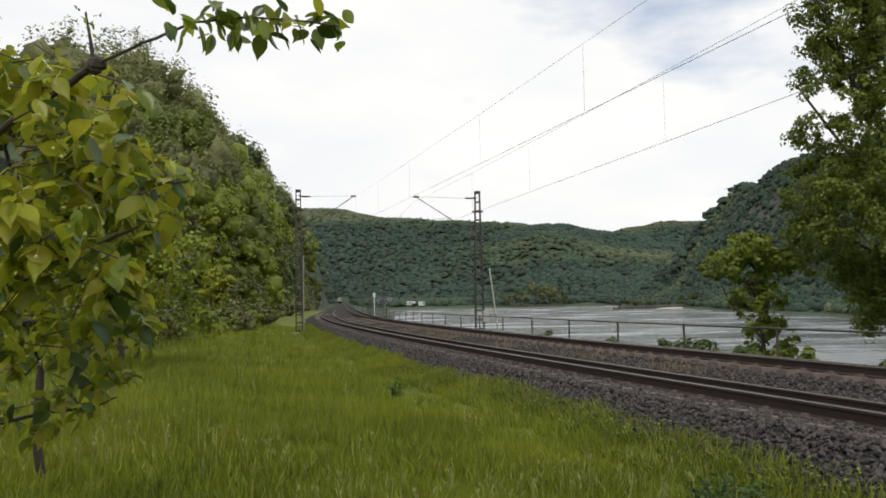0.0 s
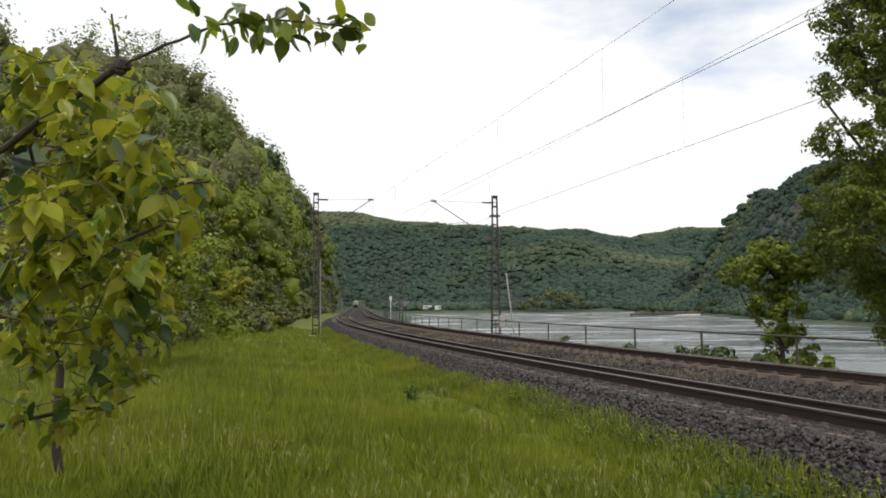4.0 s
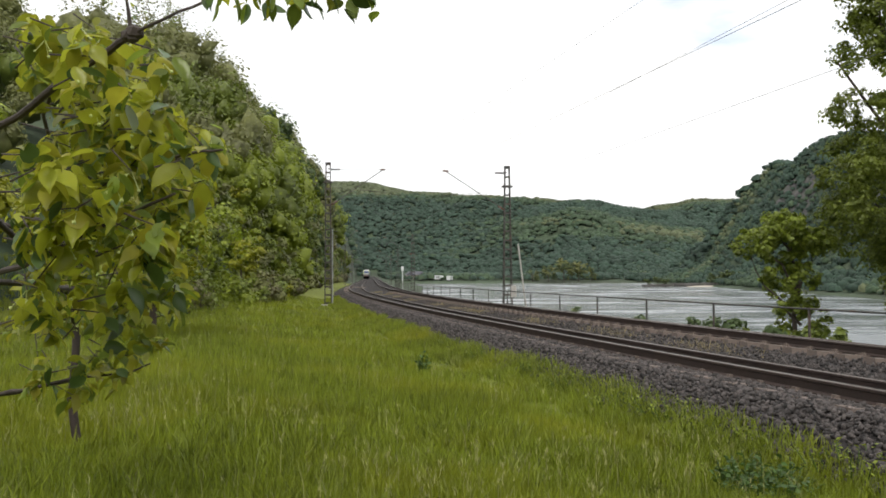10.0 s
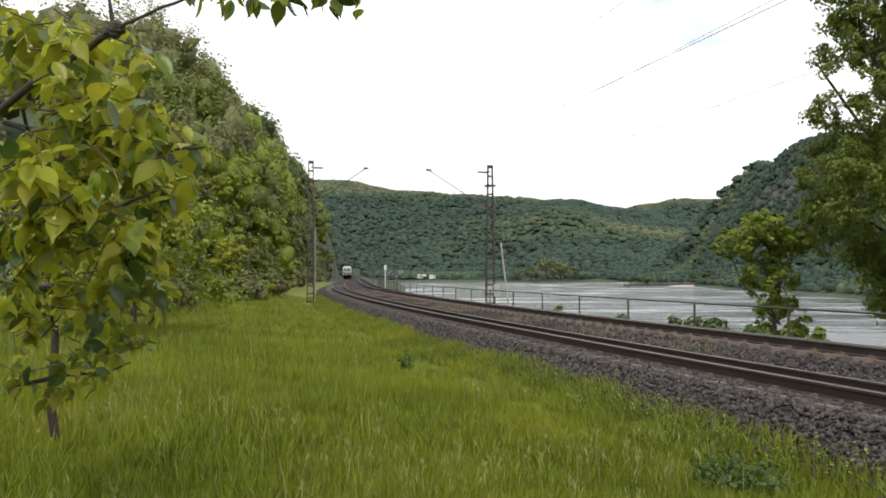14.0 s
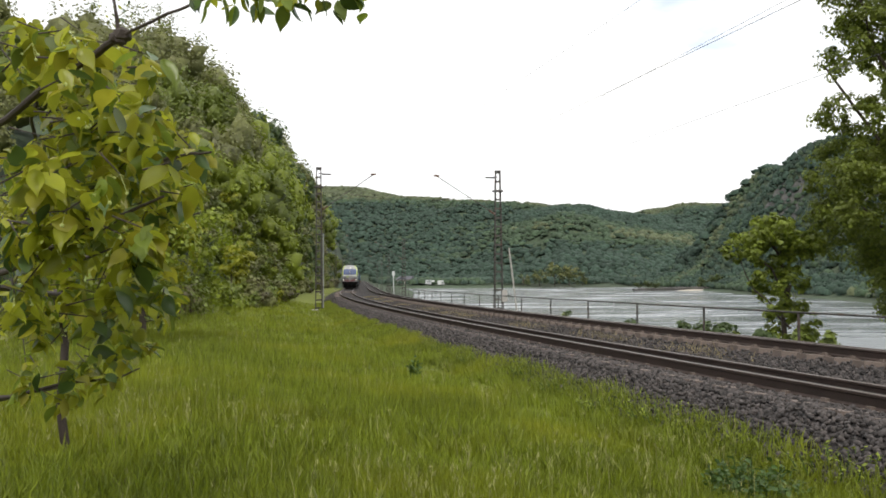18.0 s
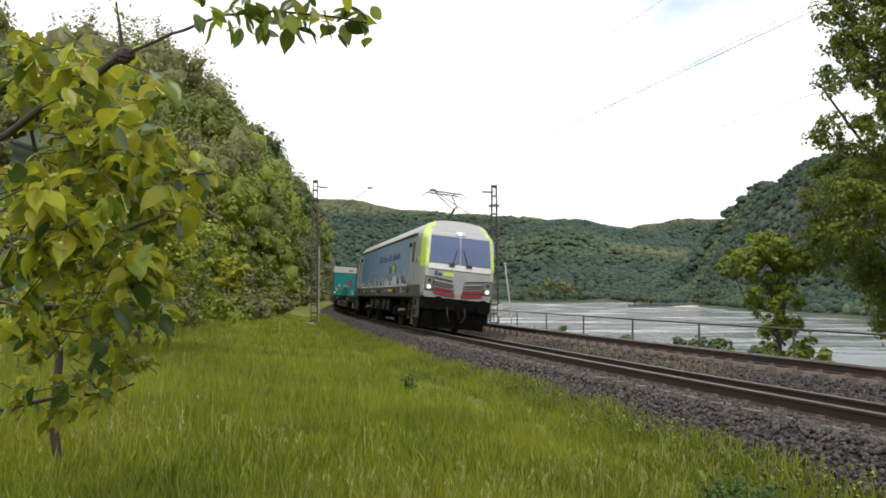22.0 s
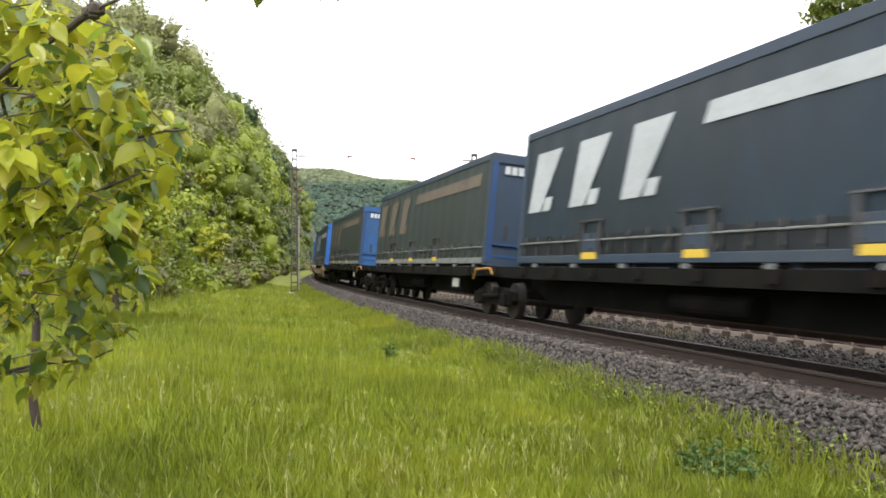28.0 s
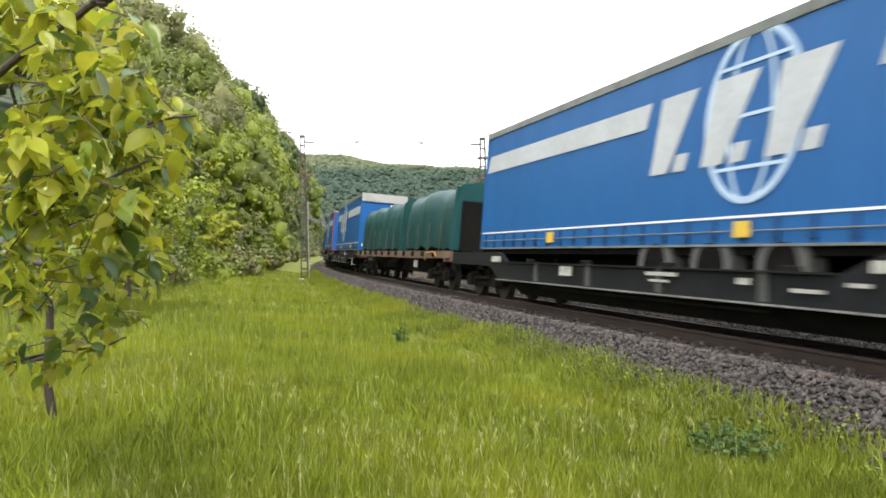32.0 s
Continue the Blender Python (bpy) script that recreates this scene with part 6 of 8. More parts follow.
# container wagons with worn swap bodies
flat_unit(88.8, 107.3, 92.0, 107.4, "grey", ("front",), LABELS["flat"], 15)
flat_unit(107.5, 125.3, 107.4, 123.2, "grey", ("back",), LABELS["flat"], 16)
swap_body(90.3, 104.4, (92.0, 107.4), dict(label="faded slate swap body with a chalky blue end", body=NAVY, steel=BRIGHTSTEEL, ribs=True, board=DARKBOARD, edge=GREYBLUE, post=GREYBLUE, marks=swap_marks(13.8, PRINTWHITE, stripe=False)), 31)
swap_body(110.5, 124.2, (107.4, 123.2), dict(label="worn green-grey swap body with faded tan blocks", body=SLATE, steel=GREYBLUE, board=SLATE, edge=M_RAILGREY, marks=swap_marks(13.2, TAN)), 32)
flat_unit(125.5, 144.3, 127.3, 144.4, "grey", ("front",), LABELS["flat"], 17)
flat_unit(144.5, 159.3, 144.4, 157.7, "grey", ("back",), LABELS["flat"], 18)
swap_body(129.1, 142.8, (127.3, 144.4), dict(z1=4.40, label="dark slate swap body with white stripe and blue ribbed end", body=NAVY, steel=BLUESTEEL, post=GREYBLUE, board=DARKBOARD, edge=GREYBLUE, rail=GREYBLUE, marks=swap_marks(13.6, PRINTWHITE)), 33)
swap_body(144.9, 158.4, (144.4, 157.7), dict(label="worn green-grey swap body with tan stripe", body=SLATE, steel=GREYBLUE, ribs=False, board=SLATE, edge=M_RAILGREY, rail=GREYBLUE, marks=swap_marks(13.6, TAN)), 34)
flat_unit(159.5, 178.3, 161.3, 175.4, "grey", ("front", "back"), LABELS["flat"], 19)
swap_body(163.15, 177.1, (161.3, 175.4), dict(label="faded green-grey swap body with blue end wall", body=SLATE, steel=tarp("mid_blue_steel", (0.024, 0.082, 0.22), stain=(0.03, 0.045, 0.075), amount=0.8, bump=0.06), ribs=False, post=GREYBLUE, board=SLATE, edge=M_RAILGREY, rail=GREYBLUE, marks=swap_marks(13.6, TAN)), 35)
pocket_unit(178.5, 196.0, 179.9, 196.1, "beige", ("front",), LABELS["beige"], 20)
pocket_unit(196.2, 212.4, 196.1, 210.4, "beige", ("back",), LABELS["beige"], 23)
swap_body(181.8, 195.3, (179.9, 196.1), dict(deep=True, z1=4.40, label="slate swap body with white stripe and bright blue ribbed end", body=FADEDBLUE, steel=BRIGHTSTEEL, board=DARKBOARD, edge=GREYBLUE, post=GREYBLUE, rail=GREYBLUE, marks=swap_marks(13.4, PRINTWHITE)), 36)
swap_body(196.3, 210.2, (196.1, 210.4), dict(deep=True, label="worn blue-grey swap body on the beige wagon", body=tarp("blue_grey_curtain", (0.06, 0.10, 0.14), stain=(0.03, 0.045, 0.06), amount=0.6), steel=tarp("dull_blue_steel", (0.020, 0.040, 0.085), bump=0.06), ribs=False, board=SLATE, edge=M_RAILGREY, rail=GREYBLUE), 37)
pocket_unit(212.6, 232.7, 215.3, 232.8, "black", ("front",), LABELS["pocket"], 24)
pocket_unit(232.9, 249.2, 232.8, 247.3, "black", ("back",), LABELS["pocket"], 25)


def royal(q0, q1, P, lead, seed, trim, label, shift):
    a, b = centred(q0, q1, P)
    c = a + (b - a) * shift
    blocks = []
    for k in range(3):
        x = c - 2.1 + 1.30 * k
        blocks += [(x, x + 0.46, 2.52, 3.80, 0.30), (x + 0.60, x + 0.90, 2.52, 2.80)]
    t = semi_trailer(q0, q1, P, dict(z1=4.46, label=label, body=ROYAL, end=ROYALEND, lead=lead, landing=True, door_trim=trim, roof=M_ROOFGREY, rail=M_RAILGREY, fairing_tall=0.40, strap=TEXT_STRAP, line=M_WHITE, skirt=ROYAL, fairing=M_ROOFGREY,
                     tags=(a + 4.2, a + 10.0), marks=(("stripe", [(a + 0.2, c - 2.3, 3.36, 3.80), (c + 2.2, b - 0.35, 3.36, 3.80)], PRINTWHITE, 0.3, "long white stripe along the side"), ("mark_block", blocks, PRINTWHITE, 0.3, "slanted white blocks of the firm's mark"))), seed)
    for side in (-1, 1):
        bm = bmesh.new()
        y0, y1 = side * 1.2925, side * 1.296
        n = 40
        for (ra, rb, th) in ((0.95, 1.28, 0.10), (0.45, 1.28, 0.06)):
            for i in range(n):
                t0, t1 = math.tau * i / n, math.tau * (i + 1) / n
                p = [(c + 0.2 + (ra - e) * math.cos(u), 3.18 + (rb - e) * math.sin(u)) for u, e in ((t0, 0), (t1, 0), (t1, th), (t0, th))]
                slab(bm, p, min(y0, y1), max(y0, y1))
        for z in (2.4, 3.15, 3.9):
            half = 0.92 * math.sqrt(max(0.05, 1 - ((z - 3.18) / 1.28) ** 2))
            slab(bm, [(c + 0.2 - half, z), (c + 0.2 + half, z), (c + 0.2 + half, z + 0.05), (c + 0.2 - half, z + 0.05)], min(y0, y1), max(y0, y1))
        part("globe_ring", bm, PALEBLUE, t, "pale oval ring behind the mark")
    return t


TEXT_STRAP = tarp("dark_blue_strap", (0.006, 0.035, 0.115), bump=0.03)
PALEBLUE = paint("pale_blue_print", (0.42, 0.55, 0.72), 0.5, vary=0.08, bump=0.02)
royal(215.1, 228.8, (215.3, 232.8), "bulkhead", 26, None, "royal blue curtain-sided semi-trailer with white stripe and grey fairing", 0.22)
royal(233.8, 247.3, (232.8, 247.3), "doors", 27, M_RED, "royal blue curtain-sided semi-trailer with red-framed doors", 0.725)
# covered loads on a rusty wagon, then more trailers
flat_unit(249.4, 267.9, 251.6, 265.6, "rust", ("front", "back"), LABELS["rust"], 28)
covered_load(249.9, 256.0, (251.6, 265.6), TARPGREEN, "bulky load under a blue-green tarpaulin", 2.0, 3.42)
covered_load(257.0, 266.2, (251.6, 265.6), TARPGREEN, "long load under a blue-green tarpaulin", 5.0, 3.42)
pocket_unit(268.1, 284.5, 270.4, 284.6, "black", ("front",), LABELS["pocket"], 29)
pocket_unit(284.7, 301.0, 284.6, 298.6, "black", ("back",), LABELS["pocket"], 30)
royal(267.6, 281.0, (270.4, 284.6), "bulkhead", 38, None, "royal blue curtain-sided semi-trailer with white stripe", 0.35)
royal(285.9, 299.4, (284.6, 298.6), "doors", 39, M_RED, "royal blue curtain-sided semi-trailer further down the train", 0.48)
flat_unit(301.2, 320.0, 303.4, 317.8, "rust", ("front", "back"), LABELS["rust"], 40)
covered_load(302.0, 318.5, (303.4, 317.8), TARPGREEN, "long load under a blue-green tarpaulin", 9.0, 3.42)

# bodies and running gear stand at 0.88 of the drawn heights and widths; wheels stay round and on the rails
def settle(things, rise=0.88):
    seen = set()
    for thing in things:
        for ob in thing.children_recursive:
            if ob.type != "MESH" or ob.data.name in seen:
                continue
            seen.add(ob.data.name)
            me = ob.data
            v = np.empty(len(me.vertices) * 3, np.float32)
            me.vertices.foreach_get("co", v)
            v = v.reshape(-1, 3)
            if ob.name.startswith(("wheel", "tread_band", "rim")):
                c = (v[:, 0].max() + v[:, 0].min()) / 2
                v[:, 0] = c + (v[:, 0] - c) * rise
            if not ob.name.startswith(("wheelset", "tread_band")):
                v[:, 1] *= rise
            v[:, 2] *= rise
            me.vertices.foreach_set("co", v.ravel())
            me.update()


settle([ride_[0] for ride_ in RIDES])

# ---- plants ----
RNG = np.random.default_rng(5)


def quads_of(centre, along_, across):
    """Diamond leaves as quads: centres, half-length and half-width vectors."""
    n = len(centre)
    v = np.empty((n, 4, 3), np.float32)
    v[:, 0], v[:, 1], v[:, 2], v[:, 3] = centre - along_, centre - across * 1.0, centre + along_, centre + across * 1.0
    return v.reshape(-1, 3), np.arange(n * 4, dtype=np.int32).reshape(n, 4)


def unit_vectors(n):
    v = RNG.normal(size=(n, 3))
    return v / np.linalg.norm(v, axis=1)[:, None]


def crown_leaves(centres, radii, per, size, squash=0.85, lobes=7, hollow=0.45):
    """Leaves of many crowns: each crown is a handful of lobes, with leaves in the outer part of each lobe. Returns centres, axes and the crown of each leaf."""
    n = len(centres)
    per = np.broadcast_to(per, n).astype(int)
    who = np.repeat(np.arange(n), per)
    lobe_dir = unit_vectors(n * lobes).reshape(n, lobes, 3)
    lobe_at = lobe_dir * RNG.uniform(0.35, 0.75, (n, lobes, 1))
    lobe_r = RNG.uniform(0.30, 0.58, (n, lobes))
    pick = RNG.integers(0, lobes, len(who))
    d = unit_vectors(len(who))
    d[:, 2] = np.abs(d[:, 2]) * np.where(RNG.random(len(who)) < 0.8, 1, -1)
    rad = RNG.uniform(hollow, 1.0, len(who)) ** 0.6
    local = lobe_at[who, pick] + d * (lobe_r[who, pick] * rad)[:, None]
    local[:, 2] *= squash
    r = np.broadcast_to(radii, n)[who]
    pos = centres[who] + local * r[:, None]
    normal = d * 0.8 + local * 0.7 + unit_vectors(len(who)) * 0.5 + np.array([0, 0, 0.3])
    normal /= np.linalg.norm(normal, axis=1)[:, None]
    a = np.cross(normal, unit_vectors(len(who)))
    a /= np.linalg.norm(a, axis=1)[:, None] + 1e-6
    b = np.cross(normal, a)
    sz = np.broadcast_to(size, n)[who] * RNG.uniform(0.6, 1.35, len(who))
    return pos, a * sz[:, None] * 0.5, b * sz[:, None] * 0.32, who


def woods(name, label, pts, radii, per, size, mats, mat_of, lift=0.55, squash=0.95):
    centres = np.stack([pts[:, 0], pts[:, 1], pts[:, 2] + radii * lift], 1)
    pos, a, b, who = crown_leaves(centres, radii, per, size, squash)
    v, f = quads_of(pos, a, b)
    ob = new(name, mesh_from(name, v, f, mats, np.asarray(mat_of)[who]))
    return tagged(ob, label, "woods", kind="stuff")


def on_ground(x, y):
    return np.stack([x, y, height(x, y)], 1)


LUMP = bmesh.new()
bmesh.ops.create_icosphere(LUMP, subdivisions=1, radius=1.0)
LUMP_V = np.array([v.co[:] for v in LUMP.verts])
LUMP_F = np.array([[v.index for v in f.verts] for f in LUMP.faces])
LUMP.free()
LUMP_F = LUMP_F[LUMP_V[LUMP_F][:, :, 2].mean(1) > -0.5]       # crowns stand close: their undersides never show


def canopy(name, label, p, r, mats, kind, tall=1.1, leaf=0.28, per=11, core=0.86):
    """Rounded, uneven tree crowns standing close, with loose leaf sprays round them."""
    n = len(p)
    turn = RNG.uniform(0, math.tau, n)
    c, s = np.cos(turn)[:, None], np.sin(turn)[:, None]
    x, y, z = LUMP_V[:, 0][None], LUMP_V[:, 1][None], LUMP_V[:, 2][None]
    k = 1 + 0.20 * np.sin(3.1 * x + turn[:, None] * 3) * np.sin(2.7 * y + turn[:, None] * 5) + 0.16 * np.sin(5.3 * z + turn[:, None] * 7) + RNG.normal(0, 0.14, (n, len(LUMP_V)))
    k = k * core
    v = np.stack([(x * c - y * s) * k * r[:, None], (x * s + y * c) * k * r[:, None], z * k * r[:, None] * tall], -1)
    v += np.stack([p[:, 0], p[:, 1], p[:, 2] + 0.55 * r], 1)[:, None]
    f = (LUMP_F[None] + (np.arange(n) * len(LUMP_V))[:, None, None]).reshape(-1, 3)
    ob = new(name, mesh_from(name, v.reshape(-1, 3), f, mats, np.repeat(kind, len(LUMP_F)), True))
    tagged(ob, label, "woods", kind="stuff")
    centres = np.stack([p[:, 0], p[:, 1], p[:, 2] + 0.6 * r], 1)
    pos, a, b, who = crown_leaves(centres, r * 1.2, per, r * leaf, tall, 8, 0.7)
    v, f = quads_of(pos, a, b)
    tagged(new(name, mesh_from(name, v, f, mats, kind[who])), label, "woods", kind="stuff")


# the far ridge
x = RNG.uniform(-400, 640, 90000)
y = RNG.uniform(466, 1330, 90000)
b = x / y
keep = (b > -0.30) & (b < 0.50)
x, y = x[keep], y[keep]
p = on_ground(x, y)
s_, l_ = along(x, y)
keep = (p[:, 2] > -4.6) & (RNG.random(len(x)) < np.clip(900 / y, 0.3, 1.0) * 0.50) & (np.abs(l_ + 2) > np.where(p[:, 2] < 1, 8, 0))
p = p[keep]
r = RNG.uniform(1.7, 4.2, len(p)) * np.where(p[:, 2] < 3, 0.75, 1.0)
patch = wobble(p[:, 0], p[:, 1] + 2.0 * p[:, 2], 120, 4) + RNG.normal(0, 0.12, len(p)) + 0.9 * ease(p[:, 2], 70, 105) - 0.15
kind = np.where(patch > 0.62, 2, np.where(patch > 0.12, 1, 0))
canopy("far_woods", "dense green and olive woods over the far ridge, tinted with haze blue", p, r * 1.22, M_CANOPY, kind, 0.60, 0.28, 5, 0.86)

# the steep hill over the other bank
x = RNG.uniform(98, 330, 60000)
y = RNG.uniform(120, 720, 60000)
p = on_ground(x, y)
keep = (p[:, 2] > -5.2) & (x / y < 0.60) & (x / y > 0.2) & (x < 250) & (RNG.random(len(x)) < 0.55)
bare = (p[:, 2] > 36) & (p[:, 2] < 66) & (y > 430) & (RNG.random(len(x)) < 0.6)
p = p[keep & ~bare]
r = RNG.uniform(0.8, 2.4, len(p))
patch = wobble(p[:, 0], p[:, 1], 30, 2) + RNG.normal(0, 0.25, len(p))
kind = np.where(patch > 0.75, 2, np.where(patch > 0.2, 1, 0))
canopy("cliff_woods", "dark woods clinging to the steep rocky hillside", p, r, M_CANOPY, kind, 0.9, 0.36, 9, 0.82)

# the near hillside: whole trees, fresh below, olive and half bare above, dark towards the bend
ROUND = bmesh.new()
bmesh.ops.create_icosphere(ROUND, subdivisions=1, radius=1.0)
ROUND_V = np.array([v.co[:] for v in ROUND.verts])
ROUND_F = np.array([[v.index for v in f.verts] for f in ROUND.faces])
ROUND.free()


def forest(name, label, p, r, mats, kind, per, leaf, tall=1.25, lobes=9):
    """Broad-leaved trees standing close: each crown is a cluster of billowing lobes, leafy outside and dense within."""
    n = len(p)
    centre = np.stack([p[:, 0], p[:, 1], p[:, 2] + r * 1.05], 1)
    d = unit_vectors(n * lobes).reshape(n, lobes, 3)
    d[:, :, 2] = np.abs(d[:, :, 2]) * np.where(RNG.random((n, lobes)) < 0.72, 1, -0.8)
    at = centre[:, None] + d * (r[:, None, None] * RNG.uniform(0.42, 0.68, (n, lobes, 1))) * np.array([1, 1, tall])
    size = r[:, None] * RNG.uniform(0.30, 0.50, (n, lobes))
    core_at, core_r = np.concatenate([centre, at.reshape(-1, 3)]), np.concatenate([r * 0.52, size.ravel() * 0.60])
    core_kind = np.concatenate([kind, np.repeat(kind, lobes)])
    rough = 1 + 0.22 * np.sin(core_at[:, :1] * 3 + ROUND_V[None, :, 0] * 4.1) * np.sin(core_at[:, 1:2] + ROUND_V[None, :, 1] * 3.7) + RNG.normal(0, 0.24, (len(core_at), len(ROUND_V)))
    v = core_at[:, None] + ROUND_V[None] * (core_r[:, None] * rough)[:, :, None] * np.array([1, 1, tall])
    f = (ROUND_F[None] + (np.arange(len(core_at)) * len(ROUND_V))[:, None, None]).reshape(-1, 3)
    tagged(new(name, mesh_from(name, v.reshape(-1, 3), f, mats, np.repeat(core_kind, len(ROUND_F)), False)), label, "woods", kind="stuff")
    who = np.repeat(np.arange(n), per)
    pick = RNG.integers(0, lobes, len(who))
    out_ = unit_vectors(len(who))
    out_[:, 2] = np.where(out_[:, 2] < -0.35, -out_[:, 2], out_[:, 2])
    pos = at[who, pick] + out_ * (size[who, pick] * RNG.uniform(0.52, 1.25, len(who)))[:, None] * np.array([1, 1, tall])
    normal = out_ + 0.55 * unit_vectors(len(who)) + np.array([0, 0, 0.35])
    a_ = np.cross(normal, unit_vectors(len(who)))
    a_ /= np.linalg.norm(a_, axis=1)[:, None] + 1e-6
    b_ = np.cross(normal / np.linalg.norm(normal, axis=1)[:, None], a_)
    sz = (leaf[who] * RNG.uniform(0.6, 1.4, len(who)))[:, None]
    v, f = quads_of(pos, a_ * sz * 0.5, b_ * sz * 0.33)
    tagged(new(name, mesh_from(name, v, f, mats, kind[who])), label, "woods", kind="stuff")


s_ = RNG.uniform(16, 300, 4200)
lat_ = RNG.uniform(5, 62, 4200)
x, y = spot(s_, lat_)
above = lat_ - np.interp(s_, EDGE_S, EDGE_L)
dist = np.hypot(x, y)
rocky = (s_ > 108) & (s_ < 240) & (above < 5.0) & (RNG.random(len(x)) < 0.4)
keep = (above > 1.2) & ~rocky & (dist > 32) & (RNG.random(len(x)) < np.where(s_ < 130, 0.26, 0.16)) & (x / y > -0.66)
x, y, s_, lat_, above, dist = (q[keep] for q in (x, y, s_, lat_, above, dist))
p = on_ground(x, y)
r = RNG.uniform(1.9, 3.7, len(p)) * np.clip(dist / 62, 0.5, 1.3) * np.where(above < 3.0, 0.8, 1.0)
per = np.where(above > 34, 150, np.clip(66000 / dist, 380, 1300)).astype(int)
patch = wobble(s_, above * 1.6, 9, 1) + (RNG.random(len(p)) - 0.5) * 0.5
upper = np.where(above + 3 * patch > 10.5, np.where(patch > 0.75, 1, 3), np.where(s_ + 10 * patch > 116, np.where(patch > 0.4, 1, 2), 3))
middle = np.where(patch > 0.3, 0, np.where(patch > -0.25, 3, np.where(s_ > 110, 2, 1)))
kind = np.where(above + 2.0 * patch < 4.0, np.where(patch > 0.35, 4, np.where(patch > -0.2, 0, 1)), np.where(above + 2.0 * patch < 7.5, middle, upper))
forest("hillside_woods", "mixed spring woods on the steep slope above the track", p, r, M_LEAF, kind, per, np.clip(dist * 0.0046, 0.15, 0.7))

# low growth hiding the foot of the slope
s_f = RNG.uniform(20, 240, 560)
a_f = RNG.uniform(-0.4, 5.5, 560)
x, y = spot(s_f, np.interp(s_f, EDGE_S, EDGE_L) + a_f)
d_f = np.hypot(x, y)
ok = d_f > 24
q = on_ground(x[ok], y[ok])
woods("slope_shrubs", "low fresh shrubs along the foot of the slope", q, RNG.uniform(0.6, 1.6, len(q)) * np.where(a_f[ok] < 1.0, 0.7, 1.0) * np.where(s_f[ok] > 95, 1.35, 1.0), 230, np.clip(d_f[ok] * 0.0050, 0.15, 0.6), M_LEAF, np.where(a_f[ok] < 0.8, RNG.choice((3, 3, 5, 1), len(q)), np.where(s_f[ok] > 95, RNG.choice((3, 1, 2), len(q)), RNG.choice((0, 1, 1, 3), len(q)))), 0.7, 1.05)

# slim treetops against the sky
keep = (above > 9) & (s_ > 62) & (RNG.random(len(p)) < 0.6)
tops = p[keep] + np.stack([np.zeros(keep.sum()), np.zeros(keep.sum()), r[keep] * 1.9 + RNG.uniform(0.0, 1.8, keep.sum())], 1)
woods("slim_treetops", "thin half-bare treetops along the crest", tops - np.array([0, 0, 1.0]), RNG.uniform(0.8, 1.5, len(tops)), 170, 0.26, (M_LEAF[3], M_LEAF[1]), RNG.choice(2, len(tops)), 0.9, 2.3)


def limb(bm, a, b, r0, r1, bends=5, crook=0.06, seg=8, seed=0):
    """A tapering, slightly crooked limb."""
    rnd = random.Random(seed)
    a, b = Vector(a), Vector(b)
    size = (b - a).length
    last, lr = a, r0
    for i in range(1, bends + 1):
        t = i / bends
        p = a.lerp(b, t) + Vector((rnd.uniform(-1, 1), rnd.uniform(-1, 1), rnd.uniform(-0.6, 0.6))) * crook * size * (0 if i == bends else 1)
        r = r0 + (r1 - r0) * t
        rod(bm, last, p, lr, seg, r)
        last, lr = p, r
    return bm


def make_tree(name, label, base, trunk_top, r0, boughs, leaf_mats, crowns, leaf, seed, category="tree", per=900):
    """A tree: trunk, boughs and a crown of leaf clumps at given places (x, y, z, radius) from its base."""
    tree = tagged(new(name), label, category)
    tree.location = base
    part("trunk", limb(bmesh.new(), (0, 0, -0.3), trunk_top, r0, r0 * 0.5, 6, 0.03, 10, seed), M_BARK, tree)
    for i, (t, to, r) in enumerate(boughs):
        a = Vector(trunk_top) * t
        part("bough", limb(bmesh.new(), a, to, r, r * 0.3, 5, 0.07, 7, seed + i), M_BARK, tree)
    c = np.array([q[:3] for q in crowns], float)
    rad = np.array([q[3] for q in crowns], float)
    n = (per * (rad / rad.mean()) ** 2).astype(int)
    pos, a, b, who = crown_leaves(c, rad, n, leaf, 0.9, 6, 0.25)
    v, f = quads_of(pos, a, b)
    kinds = RNG.integers(0, len(leaf_mats), len(c))
    ob = new("crown", mesh_from("crown", v, f, leaf_mats, kinds[who]))
    ob.parent = tree
    return tree


def floor_at(x, y):
    return float(height(x, y)[0])


# small tree on the river bank: a curved stem, an umbrella of leaves and loose sprays under it
bx, by = 10.85, 25.5
bz = floor_at(bx, by)
crowns = []
rnd = random.Random(4)
for k in range(46):
    t, f_ = rnd.random() * math.tau, math.sqrt(rnd.random())
    dx = math.cos(t) * f_ * 1.35
    crowns.append((-1.0 + dx, math.sin(t) * f_ * 1.2, 3.25 - 0.42 * dx * dx - rnd.random() * 0.75 - bz, rnd.uniform(0.28, 0.46)))
for k in range(30):
    crowns.append((rnd.uniform(-1.9, -0.1), rnd.uniform(-0.9, 0.9), rnd.uniform(0.7, 2.3) - bz, rnd.uniform(0.2, 0.42)))
for k in range(22):
    crowns.append((rnd.uniform(-1.3, 0.5), rnd.uniform(-0.8, 0.6), rnd.uniform(-0.7, 0.6) - bz, rnd.uniform(0.25, 0.45)))
up = -bz
